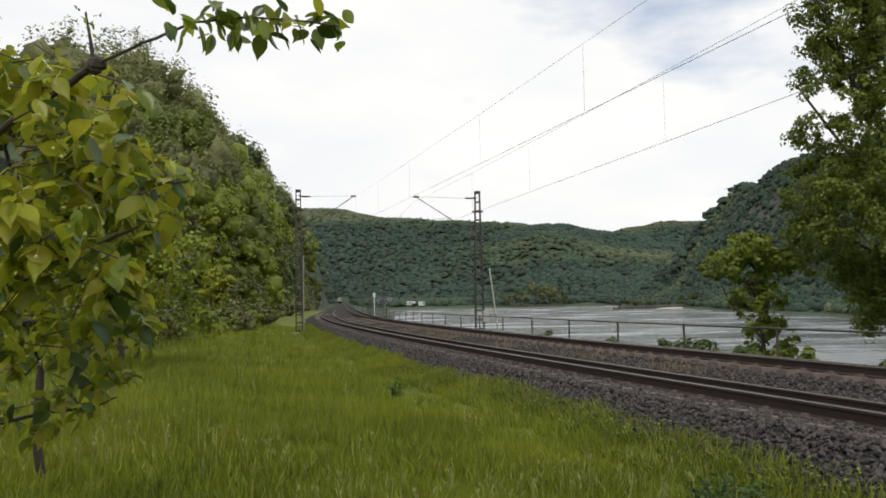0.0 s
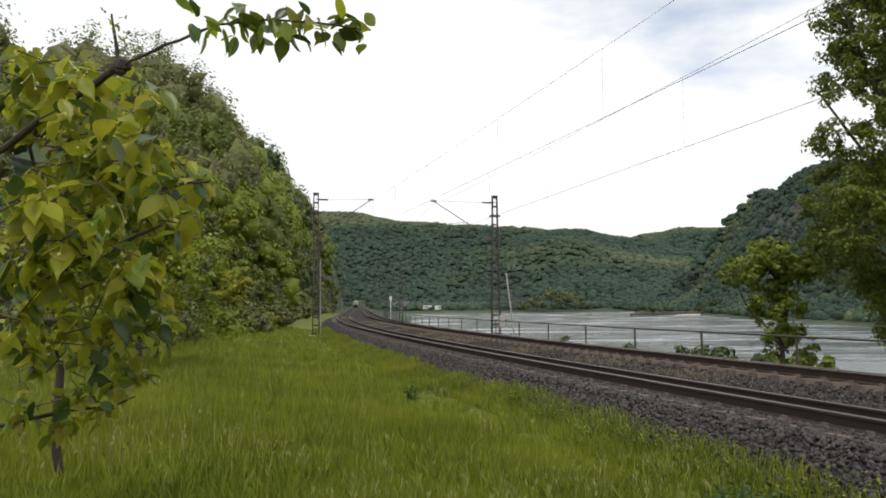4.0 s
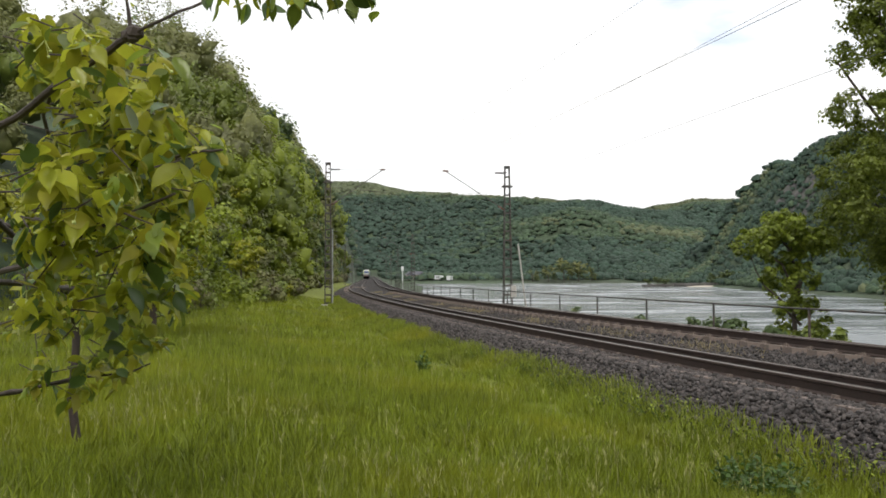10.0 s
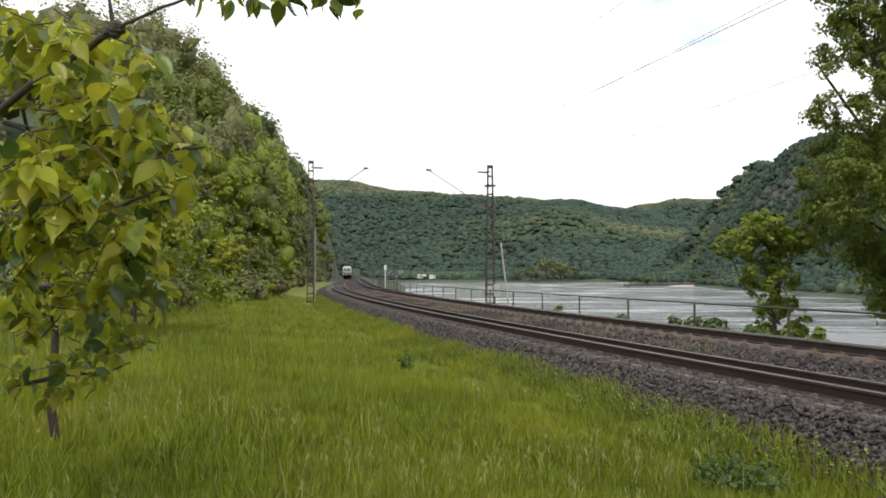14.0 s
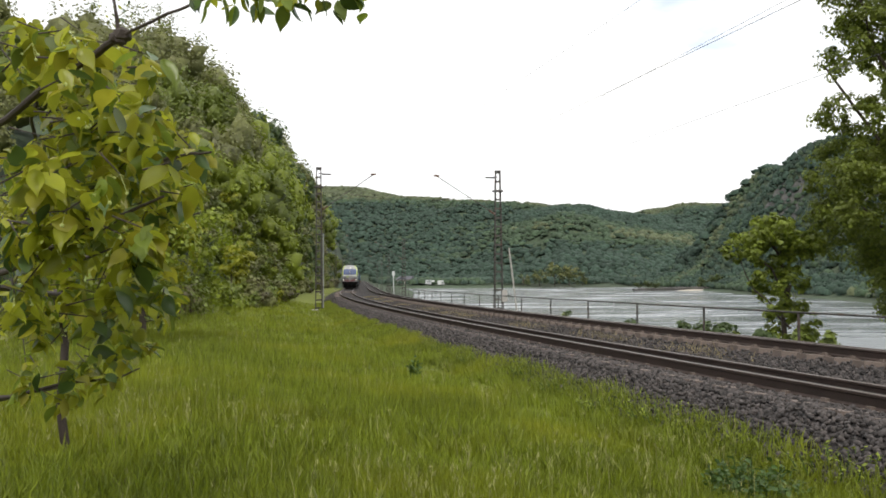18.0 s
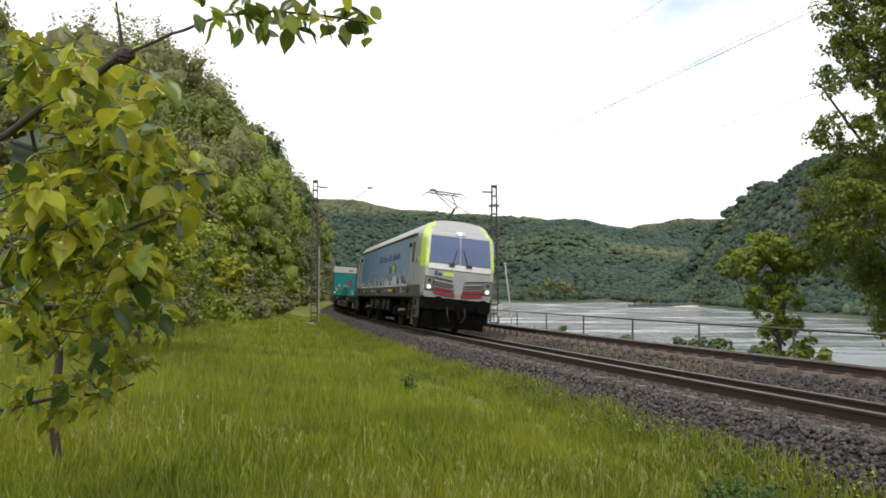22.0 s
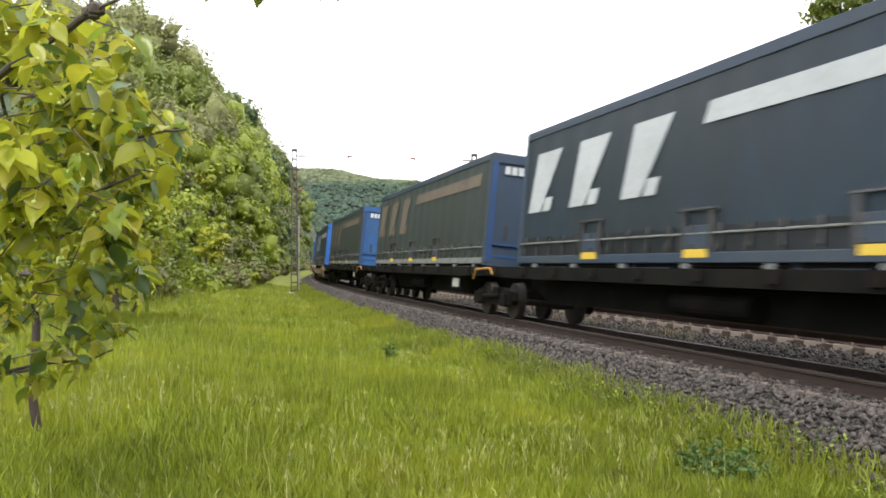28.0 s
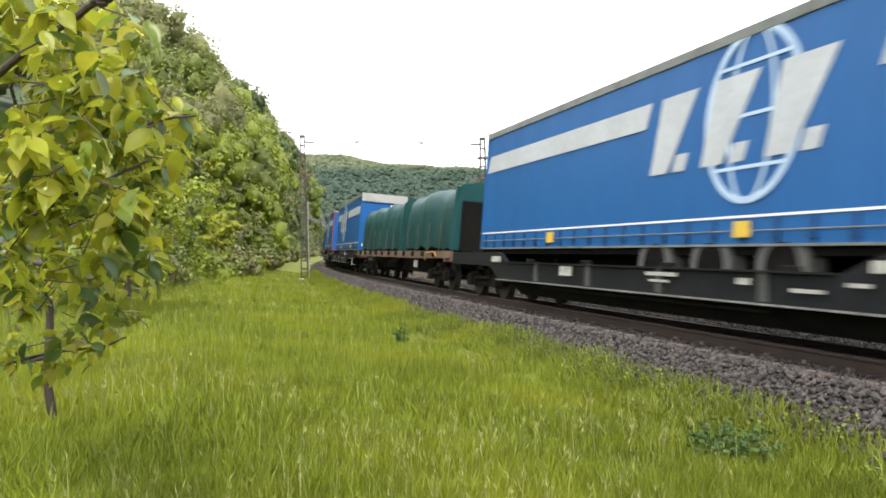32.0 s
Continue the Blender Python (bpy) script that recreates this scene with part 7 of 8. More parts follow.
make_tree("river_bank_tree", "small fresh green tree leaning on the river bank", (bx, by, bz), (-0.75, 0, 2.1 + up), 0.11,
          [(0.6, (-1.9, 0.2, 2.0 + up), 0.045), (0.75, (0.2, 0.2, 2.5 + up), 0.045), (0.8, (-2.0, -0.3, 2.7 + up), 0.04), (1.0, (-1.3, 0.2, 3.1 + up), 0.05), (1.0, (-0.4, -0.2, 3.0 + up), 0.045)], (M_BANKLEAF,), crowns, 0.13, 3, per=150)

# tall tree beside it: a thin upper crown over a dense, drooping lower one
bx, by = 13.5, 23.2
bz = floor_at(bx, by)
crowns = []
for k in range(260):
    h = 1.3 + rnd.random() * 4.5
    spread = 3.35 * min(1.0, 0.62 + 0.5 * math.sin(math.pi * (h - 1.2) / 5.0))
    t = rnd.random() * math.tau
    f_ = math.sqrt(rnd.random())
    dx = math.cos(t) * spread * f_
    if dx < -1.2 and h < 1.5 + (-1.2 - dx) * 0.55:
        continue
    crowns.append((dx, math.sin(t) * spread * f_, h - bz, rnd.uniform(0.42, 0.8)))
for k in range(60):
    t = rnd.random()
    crowns.append((-1.1 + 4.2 * t, rnd.uniform(-1.8, 1.8), 0.35 + rnd.random() * 1.3 - bz, rnd.uniform(0.40, 0.7)))
for k in range(520):
    h = 6.0 + rnd.random() * 11
    spread = 2.9 * (1 - 0.045 * (h - 6))
    t = rnd.random() * math.tau
    f_ = rnd.uniform(0.25, 1)
    crowns.append((math.cos(t) * spread * f_, math.sin(t) * spread * f_, h - bz, rnd.uniform(0.36, 0.68)))
up = -bz
make_tree("tall_poplar", "tall tree with a thin top and dense drooping lower crown", (bx, by, bz), (0.3, 0, 15.0 + up), 0.24,
          [(0.3, (-2.2, -0.6, 3.4 + up), 0.09), (0.35, (2.3, 0, 4.5 + up), 0.09), (0.35, (-2.7, 0.4, 7.6 + up), 0.09), (0.4, (2.4, 0.6, 8.0 + up), 0.08), (0.5, (-2.5, -0.5, 10.0 + up), 0.08), (0.6, (-1.9, 0.6, 12.0 + up), 0.07), (0.65, (1.9, 0, 13.0 + up), 0.06), (0.8, (-1.4, 0, 15.5 + up), 0.06), (0.45, (-1.2, 0.8, 9.0 + up), 0.06)],
          (M_POPLAR,), crowns, 0.115, 8, per=230)

# fresh trees at the far water's edge
for i, (x, y, r_t) in enumerate(((56.0, 470.0, 8.5), (65.0, 474.0, 7.0), (47.0, 472.0, 6.0), (73.0, 476.0, 5.0), (38.0, 474.0, 4.5))):
    make_tree("shore_tree", "round fresh green tree on the far shore", (x, y, floor_at(x, y)), (0, 0, r_t * 1.2), 0.3, [(0.5, (r_t * 0.4, 0, r_t), 0.15), (0.5, (-r_t * 0.4, 0, r_t), 0.15)],
              (M_SHORELEAF, M_LEAF[3]), [(rnd.uniform(-0.6, 0.6) * r_t, rnd.uniform(-0.6, 0.6) * r_t, r_t * rnd.uniform(0.3, 1.5), r_t * 0.42) for k in range(12)], r_t * 0.16, 200 + i, per=60)

# low growth along the river wall
for i, (s_b, l_b, r_b) in enumerate(((16.2, -6.5, 0.55), (17.4, -6.6, 0.6), (18.6, -6.5, 0.5), (20.3, -6.4, 0.7), (21.3, -6.5, 0.75), (22.6, -6.5, 0.5), (26.5, -6.7, 0.5), (12.2, -6.6, 0.6), (13.6, -6.5, 0.5), (10.4, -6.8, 0.7), (33, -6.7, 0.5), (36, -7.0, 0.5), (48, -7.2, 0.6), (62, -8.0, 0.7))):
    x, y = map(float, spot(s_b, l_b))
    make_tree("bank_shrub", "low green shrub on the river bank", (x, y, floor_at(x, y)), (0.05, 0, 0.5), 0.04, [(0.4, (0.3, 0.2, 0.7), 0.02), (0.4, (-0.3, -0.1, 0.7), 0.02)],
              (M_LEAF[1], M_LEAF[2]), [(dx * r_b, dy * r_b, 0.45 + dz, r_b * 0.6) for dx, dy, dz in ((-0.6, 0, 0.1), (0.6, 0.2, 0.05), (0, -0.3, 0.35), (0.1, 0.5, 0.2))], 0.16, 50 + i, "shrub", 160)

# shrubs and young trees where the meadow meets the slope
for i in range(44):
    s_b = 22 + 50 * i / 43 + rnd.uniform(-0.8, 0.8)
    edge_b = float(np.interp(s_b, EDGE_S, EDGE_L))
    deep = rnd.choice((0.3, 1.4, 3.0, 4.6))
    x, y = map(float, spot(s_b, edge_b + deep + rnd.uniform(-0.4, 0.6)))
    tall = {0.3: 1.0, 1.4: 2.4, 3.0: 3.9, 4.6: 5.2}[deep] * rnd.uniform(0.75, 1.2)
    crowns = [(rnd.uniform(-0.5, 0.5) * (1 + tall * 0.22), rnd.uniform(-0.5, 0.5) * (1 + tall * 0.22), tall * (0.18 + 0.75 * (k + rnd.random()) / 9), rnd.uniform(0.5, 0.85) * (0.55 + 0.14 * tall)) for k in range(9)]
    z = floor_at(x, y)
    make_tree("meadow_shrub", "leafy spring shrub at the foot of the slope" if tall < 3 else "young leafy tree at the foot of the slope", (x, y, z), (rnd.uniform(-0.2, 0.2), 0, tall * 0.75), 0.03 + 0.012 * tall,
              [(0.4, (rnd.uniform(-0.8, 0.8), rnd.uniform(-0.5, 0.5), tall * 0.7), 0.02 + 0.004 * tall), (0.6, (rnd.uniform(-0.8, 0.8), rnd.uniform(-0.5, 0.5), tall * 0.9), 0.02)],
              rnd.choice(((M_LEAF[0], M_LEAF[4]), (M_LEAF[0], M_LEAF[1]), (M_LEAF[4], M_LEAF[0]), (M_LEAF[1], M_LEAF[3]))), crowns, 0.19, 100 + i, "shrub" if tall < 3 else "tree", int(150 + 40 * tall))

# a broad young tree behind the cherry
bx, by = -7.6, 19.0
crowns = [(rnd.uniform(-2.4, 2.0), rnd.uniform(-1.5, 1.5), rnd.uniform(0.7, 4.6), rnd.uniform(0.5, 0.95)) for k in range(44)]
make_tree("young_fruit_tree", "broad young fruit tree with yellow-green leaves in the meadow", (bx, by, floor_at(bx, by)), (0.1, 0, 3.4), 0.09,
          [(0.3, (-1.5, 0.2, 2.6), 0.04), (0.4, (1.4, -0.2, 2.9), 0.04), (0.6, (-1.2, 0.3, 3.9), 0.03), (0.7, (1.2, 0, 4.2), 0.03)], (M_LEAF[4], M_LEAF[0]), crowns, 0.12, 77, per=330)

# ---- the cherry tree by the camera ----
LEAF_V = [(0, 0, 0)]
for y_, w_ in ((0.11, 0.15), (0.29, 0.255), (0.50, 0.275), (0.70, 0.205), (0.88, 0.085)):
    LEAF_V += [(-w_, y_, 0.10 * w_ - 0.12 * y_ * y_), (0, y_ + 0.02, -0.05 - 0.12 * y_ * y_), (w_, y_, 0.10 * w_ - 0.12 * y_ * y_)]
LEAF_V = np.array(LEAF_V + [(0, 1.0, -0.2)])
LEAF_F = [(0, 2, 1), (0, 3, 2)]
for k_ in (1, 4, 7, 10):
    LEAF_F += [(k_, k_ + 1, k_ + 4), (k_, k_ + 4, k_ + 3), (k_ + 1, k_ + 2, k_ + 5), (k_ + 1, k_ + 5, k_ + 4)]
LEAF_F = np.array(LEAF_F + [(13, 14, 16), (14, 15, 16)])


def leaf_mesh(name, roots, dirs, sizes, mats, index=None):
    n = len(roots)
    d = dirs / np.linalg.norm(dirs, axis=1)[:, None]
    side = np.cross(d, np.array([0, 0, 1.0]) + 0.55 * RNG.normal(size=(n, 3)))
    side /= np.linalg.norm(side, axis=1)[:, None] + 1e-6
    up = np.cross(side, d)
    basis = np.stack([side, d, up], 1)
    curl = LEAF_V[None] * np.stack([RNG.uniform(0.85, 1.15, n), np.ones(n), RNG.uniform(0.3, 2.4, n)], 1)[:, None]
    v = np.einsum("nvk,nkj->nvj", curl, basis) * sizes[:, None, None] + roots[:, None]
    f = (LEAF_F[None] + (np.arange(n) * len(LEAF_V))[:, None, None]).reshape(-1, 3)
    return mesh_from(name, v.reshape(-1, 3), f, mats, None if index is None else np.repeat(index, len(LEAF_F)), True)


def make_cherry():
    base = Vector((-3.6, 7.2, 0))
    base.z = floor_at(base.x, base.y)
    tree = tagged(new("cherry_tree"), "young cherry tree with drooping yellow-green leaves beside the meadow", "tree")
    tree.location = base
    rnd = random.Random(12)

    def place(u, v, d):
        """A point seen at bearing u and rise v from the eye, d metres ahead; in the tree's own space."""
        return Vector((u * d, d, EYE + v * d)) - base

    part("trunk", limb(bmesh.new(), (0, 0, -0.3), (0.12, -0.1, 2.6), 0.042, 0.024, 8, 0.012, 12, 2), M_CHERRYBARK, tree)
    branches = [  # points along each branch, and its thickness
        ([Vector((0.05, -0.05, 1.1)), place(-0.64, 0.16, 3.9), place(-0.552, 0.215, 3.6), place(-0.49, 0.262, 3.35), place(-0.427, 0.302, 3.2)], 0.019, 0.015),
        ([place(-0.427, 0.302, 3.2), place(-0.366, 0.332, 3.1), place(-0.30, 0.357, 3.02), place(-0.235, 0.362, 2.95), place(-0.165, 0.356, 2.9), place(-0.118, 0.348, 2.9)], 0.007, 0.003),
        ([place(-0.427, 0.302, 3.2), place(-0.432, 0.335, 3.2), place(-0.438, 0.372, 3.2)], 0.010, 0.004),
        ([Vector((0.05, -0.05, 1.4)), place(-0.62, -0.01, 4.0), place(-0.552, 0.014, 3.7), place(-0.50, 0.042, 3.55), place(-0.432, 0.074, 3.4), place(-0.37, 0.10, 3.3)], 0.020, 0.006),
        ([Vector((0.02, -0.02, 0.62)), place(-0.60, -0.155, 5.4), place(-0.552, -0.147, 5.2), place(-0.50, -0.134, 5.1), place(-0.43, -0.127, 5.1), place(-0.40, -0.115, 5.1)], 0.018, 0.005),
        ([Vector((0.06, -0.05, 1.5)), place(-0.52, 0.06, 4.6), place(-0.44, 0.12, 4.0), place(-0.36, 0.15, 3.4), place(-0.31, 0.155, 3.2)], 0.016, 0.005),
        ([Vector((0.06, -0.05, 1.2)), place(-0.50, -0.03, 4.8), place(-0.43, -0.03, 4.3), place(-0.38, -0.03, 4.0)], 0.015, 0.005),
        ([Vector((0.1, -0.1, 2.2)), place(-0.54, 0.20, 5.0), place(-0.52, 0.26, 4.5), place(-0.50, 0.30, 4.2)], 0.016, 0.005),
        ([Vector((0.0, 0.0, 1.8)), Vector((-0.9, -0.6, 2.2)), Vector((-1.7, -1.2, 2.5))], 0.02, 0.006),
        ([Vector((0.0, 0.0, 1.4)), Vector((-0.8, 0.7, 1.9)), Vector((-1.5, 1.3, 2.2))], 0.02, 0.006),
        ([Vector((0.05, 0, 1.7)), Vector((0.5, 0.8, 2.1)), Vector((0.8, 1.5, 2.3))], 0.018, 0.006)]
    tips = []
    for pts, r0, r1 in branches:
        bm = bmesh.new()
        n = len(pts) - 1
        for i in range(n):
            limb(bm, pts[i], pts[i + 1], r0 + (r1 - r0) * i / n, r0 + (r1 - r0) * (i + 1) / n, 4, 0.025, 8, i + int(r0 * 1000))
        part("branch", bm, M_CHERRYBARK, tree)
    bm = bmesh.new()
    for k in range(5):
        bmesh.ops.create_icosphere(bm, subdivisions=1, radius=rnd.uniform(0.025, 0.045), matrix=Matrix.Translation(place(-0.425 + rnd.uniform(-0.008, 0.008), 0.303 + rnd.uniform(-0.006, 0.006), 3.2)))
    part("knot", bm, M_CHERRYBARK, tree, "dark gnarled knot on the branch")
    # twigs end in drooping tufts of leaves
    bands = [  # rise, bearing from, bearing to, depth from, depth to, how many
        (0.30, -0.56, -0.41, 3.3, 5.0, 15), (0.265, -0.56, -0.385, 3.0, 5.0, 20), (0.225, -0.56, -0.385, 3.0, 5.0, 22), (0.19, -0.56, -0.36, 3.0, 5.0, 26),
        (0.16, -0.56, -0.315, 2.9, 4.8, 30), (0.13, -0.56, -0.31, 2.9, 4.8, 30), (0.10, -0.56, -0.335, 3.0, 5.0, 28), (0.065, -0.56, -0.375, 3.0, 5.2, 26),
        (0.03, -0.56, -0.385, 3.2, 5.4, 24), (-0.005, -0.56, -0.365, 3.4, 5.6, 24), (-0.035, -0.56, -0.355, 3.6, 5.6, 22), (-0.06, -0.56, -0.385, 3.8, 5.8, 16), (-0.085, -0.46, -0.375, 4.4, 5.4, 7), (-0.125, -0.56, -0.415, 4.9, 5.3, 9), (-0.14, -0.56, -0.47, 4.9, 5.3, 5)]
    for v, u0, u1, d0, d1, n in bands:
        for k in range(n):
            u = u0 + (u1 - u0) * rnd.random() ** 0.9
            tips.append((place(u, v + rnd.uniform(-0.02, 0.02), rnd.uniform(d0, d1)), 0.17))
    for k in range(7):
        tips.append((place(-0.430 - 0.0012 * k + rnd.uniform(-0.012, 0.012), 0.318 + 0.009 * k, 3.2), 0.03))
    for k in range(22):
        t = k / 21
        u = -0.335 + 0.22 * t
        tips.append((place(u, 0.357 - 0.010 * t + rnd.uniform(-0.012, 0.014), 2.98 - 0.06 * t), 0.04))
    for k in range(130):
        a, e = rnd.random() * math.tau, rnd.random()
        rr = 0.6 + 1.7 * math.sqrt(rnd.random())
        q = Vector((math.cos(a) * rr, math.sin(a) * rr, 0.9 + 1.9 * e))
        seen = (q + base)
        if seen.x / seen.y < -0.57 or seen.y > 6.0:
            if seen.x / max(seen.y, 0.1) < -0.42:
                tips.append((q, 0.2))
    bm = bmesh.new()
    roots, dirs, sizes, tones = [], [], [], []
    fruit = bmesh.new()
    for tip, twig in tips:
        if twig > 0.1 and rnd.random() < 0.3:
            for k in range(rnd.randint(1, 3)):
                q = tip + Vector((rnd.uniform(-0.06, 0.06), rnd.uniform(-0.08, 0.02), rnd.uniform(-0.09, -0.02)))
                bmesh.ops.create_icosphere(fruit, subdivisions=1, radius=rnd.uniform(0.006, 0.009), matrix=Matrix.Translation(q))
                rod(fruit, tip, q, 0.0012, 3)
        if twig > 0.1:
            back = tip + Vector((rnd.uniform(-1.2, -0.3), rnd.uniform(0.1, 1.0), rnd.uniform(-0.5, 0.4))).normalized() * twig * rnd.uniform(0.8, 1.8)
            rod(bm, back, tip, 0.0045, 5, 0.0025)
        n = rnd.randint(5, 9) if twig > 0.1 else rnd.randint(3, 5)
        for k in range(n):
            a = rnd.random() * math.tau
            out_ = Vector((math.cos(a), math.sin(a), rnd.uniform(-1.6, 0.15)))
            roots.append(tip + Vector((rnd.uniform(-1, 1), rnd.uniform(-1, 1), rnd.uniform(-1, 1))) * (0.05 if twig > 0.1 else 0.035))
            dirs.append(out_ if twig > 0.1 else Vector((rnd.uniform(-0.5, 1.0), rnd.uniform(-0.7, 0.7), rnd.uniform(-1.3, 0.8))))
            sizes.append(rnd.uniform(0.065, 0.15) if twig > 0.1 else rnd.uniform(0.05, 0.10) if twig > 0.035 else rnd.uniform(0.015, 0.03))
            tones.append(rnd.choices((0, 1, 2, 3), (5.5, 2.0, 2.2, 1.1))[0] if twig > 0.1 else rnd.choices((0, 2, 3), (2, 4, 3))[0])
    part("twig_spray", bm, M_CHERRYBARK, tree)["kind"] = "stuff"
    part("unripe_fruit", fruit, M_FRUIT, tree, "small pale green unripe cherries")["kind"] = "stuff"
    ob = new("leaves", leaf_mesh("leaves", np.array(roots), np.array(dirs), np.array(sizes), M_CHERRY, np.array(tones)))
    ob.parent = tree
    ob["kind"] = "stuff"
    return tree, base


CHERRY, CHERRY_BASE = make_cherry()

# ---- grass ----
def blades(x, y, z, tall, wide, lean, mat, name, label):
    n = len(x)
    a = RNG.uniform(0, math.tau, n)
    w = np.stack([np.cos(a), np.sin(a), np.zeros(n)], 1) * wide[:, None] * 0.5
    t = RNG.uniform(0, math.tau, n)
    bend_ = np.stack([np.cos(t), np.sin(t), np.zeros(n)], 1) * (lean * tall)[:, None]
    root = np.stack([x, y, z], 1)
    mid = root + np.array([0, 0, 1.0]) * (tall * 0.55)[:, None] + bend_ * 0.3
    tip = root + np.array([0, 0, 1.0]) * (tall * (1 - 0.3 * lean))[:, None] + bend_
    v = np.empty((n, 5, 3), np.float32)
    v[:, 0], v[:, 1], v[:, 2], v[:, 3], v[:, 4] = root - w, root + w, mid + w * 0.8, mid - w * 0.8, tip
    k = (np.arange(n) * 5)[:, None]
    near_ = np.hypot(x, y) < 9.5
    f = np.concatenate([k[near_] + np.array([0, 1, 2]), k[near_] + np.array([0, 2, 3]), k[near_] + np.array([3, 2, 4]), k[~near_] + np.array([0, 1, 4])])
    ob = new(name, mesh_from(name, v.reshape(-1, 3), f, (mat,)))
    return tagged(ob, label, "grass", kind="stuff")


def meadow_points(n, near, far, power):
    """Points spread over the meadow in view, denser close by."""
    r = near * (far / near) ** (RNG.random(n) ** power)
    a = np.radians(RNG.uniform(-37, 34, n))
    x, y = r * np.sin(a), r * np.cos(a)
    s, lat = along(x, y)
    edge_b = np.interp(s, EDGE_S, EDGE_L)
    ragged = verge(s) + 0.02 + 0.22 * wobble(x, y, 0.7, 2) + 0.30 * RNG.random(n)
    ok = (lat > ragged) & (lat < edge_b + 3.5)
    x, y, s, lat, r = x[ok], y[ok], s[ok], lat[ok], r[ok]
    return x, y, height(x, y, s, lat), lat, r


x, y, z, lat_, r = meadow_points(540000, 3.6, 64, 0.95)
short = 0.62 + 0.38 * ease(lat_, 2.3, 4.5)
tall = RNG.uniform(0.08, 0.27, len(x)) * short * (0.8 + 0.3 * wobble(x, y, 2.2, 7) + 0.25 * wobble(x, y, 0.6, 3))
blades(x, y, z - 0.02, tall, np.clip(0.0032 * r ** 0.62, 0.006, 0.09), RNG.uniform(0.05, 0.45, len(x)), M_BLADE, "meadow_grass", "long green spring grass of the meadow")
# the meadow goes on beside and behind the camera
a_, r = np.radians(RNG.uniform(33, 324, 70000)), np.sqrt(RNG.uniform(1.0, 130.0, 70000))
x, y = r * np.sin(a_), r * np.cos(a_)
s_, lat_ = along(x, y)
ok = lat_ > verge(s_) + 0.2
x, y, s_, lat_ = (q[ok] for q in (x, y, s_, lat_))
blades(x, y, height(x, y, s_, lat_) - 0.02, RNG.uniform(0.08, 0.24, len(x)), np.full(len(x), 0.013), RNG.uniform(0.05, 0.45, len(x)), M_BLADE, "meadow_grass", "long green spring grass of the meadow")
# rank tufts: a handful of broad blades from one root
x, y, z, lat_, r = meadow_points(3800, 3.8, 40, 0.9)
x, y, z, lat_, r = (np.repeat(q, 14) for q in (x, y, z, lat_, r))
x, y = x + RNG.normal(0, 0.035, len(x)), y + RNG.normal(0, 0.035, len(y))
blades(x, y, z - 0.02, RNG.uniform(0.14, 0.32, len(x)) * (0.55 + 0.45 * ease(lat_, 2.3, 5.0)), np.clip(0.0042 * r ** 0.6, 0.007, 0.05), RNG.uniform(0.1, 0.5, len(x)), M_BLADE, "grass_tufts", "rank tufts of broad grass in the meadow")
s_ = RNG.uniform(-4, 62, 80000)
lat_ = verge(s_) - 0.12 + 1.0 * RNG.random(80000) ** 0.7 + 0.16 * wobble(s_, s_, 0.9, 3)
x, y = spot(s_, lat_)
r = np.hypot(x, y)
blades(x, y, height(x, y, s_, lat_) - 0.02, RNG.uniform(0.10, 0.26, len(x)), np.clip(0.0032 * r ** 0.66, 0.006, 0.09), RNG.uniform(0.1, 0.7, len(x)), M_BLADE, "verge_grass", "ragged grass creeping over the edge of the ballast")
x, y, z, lat_, r = meadow_points(2600, 4.0, 45, 0.9)
few = wobble(x, y, 1.3, 5) + RNG.normal(0, 0.3, len(x)) > 0.05
x, y, z, lat_, r = (q[few] for q in (x, y, z, lat_, r))
tall = RNG.uniform(0.26, 0.52, len(x)) * (0.6 + 0.4 * ease(lat_, 2.3, 4.5))
blades(x, y, z, tall, np.clip(0.0020 * r ** 0.6, 0.004, 0.03), RNG.uniform(0.05, 0.3, len(x)), M_STALK, "seed_stalks", "pale seed stalks standing over the grass")
# feathery heads of the stalks: short bristles round the upper third
k = np.repeat(np.arange(len(x)), 7)
up_ = RNG.uniform(0.6, 0.98, len(k))
blades(x[k] + RNG.normal(0, 0.012, len(k)), y[k] + RNG.normal(0, 0.012, len(k)), z[k] + tall[k] * up_ * 0.95, RNG.uniform(0.025, 0.06, len(k)), np.clip(0.0022 * r[k] ** 0.6, 0.004, 0.03), RNG.uniform(0.3, 1.0, len(k)), M_STALK, "seed_heads", "feathery pale seed heads of the grass")

# dry tufts on the ballast between the tracks
n = 2600
s_ = RNG.choice((14.5, 18.5, 24, 31, 34, 39, 47, 55, 63, 72), n) + RNG.normal(0, 0.9, n)
lat_ = -1.75 + RNG.normal(0, 0.28, n)
x, y = spot(s_, lat_)
blades(x, y, height(x, y) - 0.01, RNG.uniform(0.06, 0.2, n), np.full(n, 0.012), RNG.uniform(0.2, 0.8, n), paint("dry_grass", (0.33, 0.27, 0.13), 0.8, vary=0.3, bump=0, through_light=0.2, random=0.3, island=True), "dry_tufts", "dry straw-coloured tufts on the ballast")


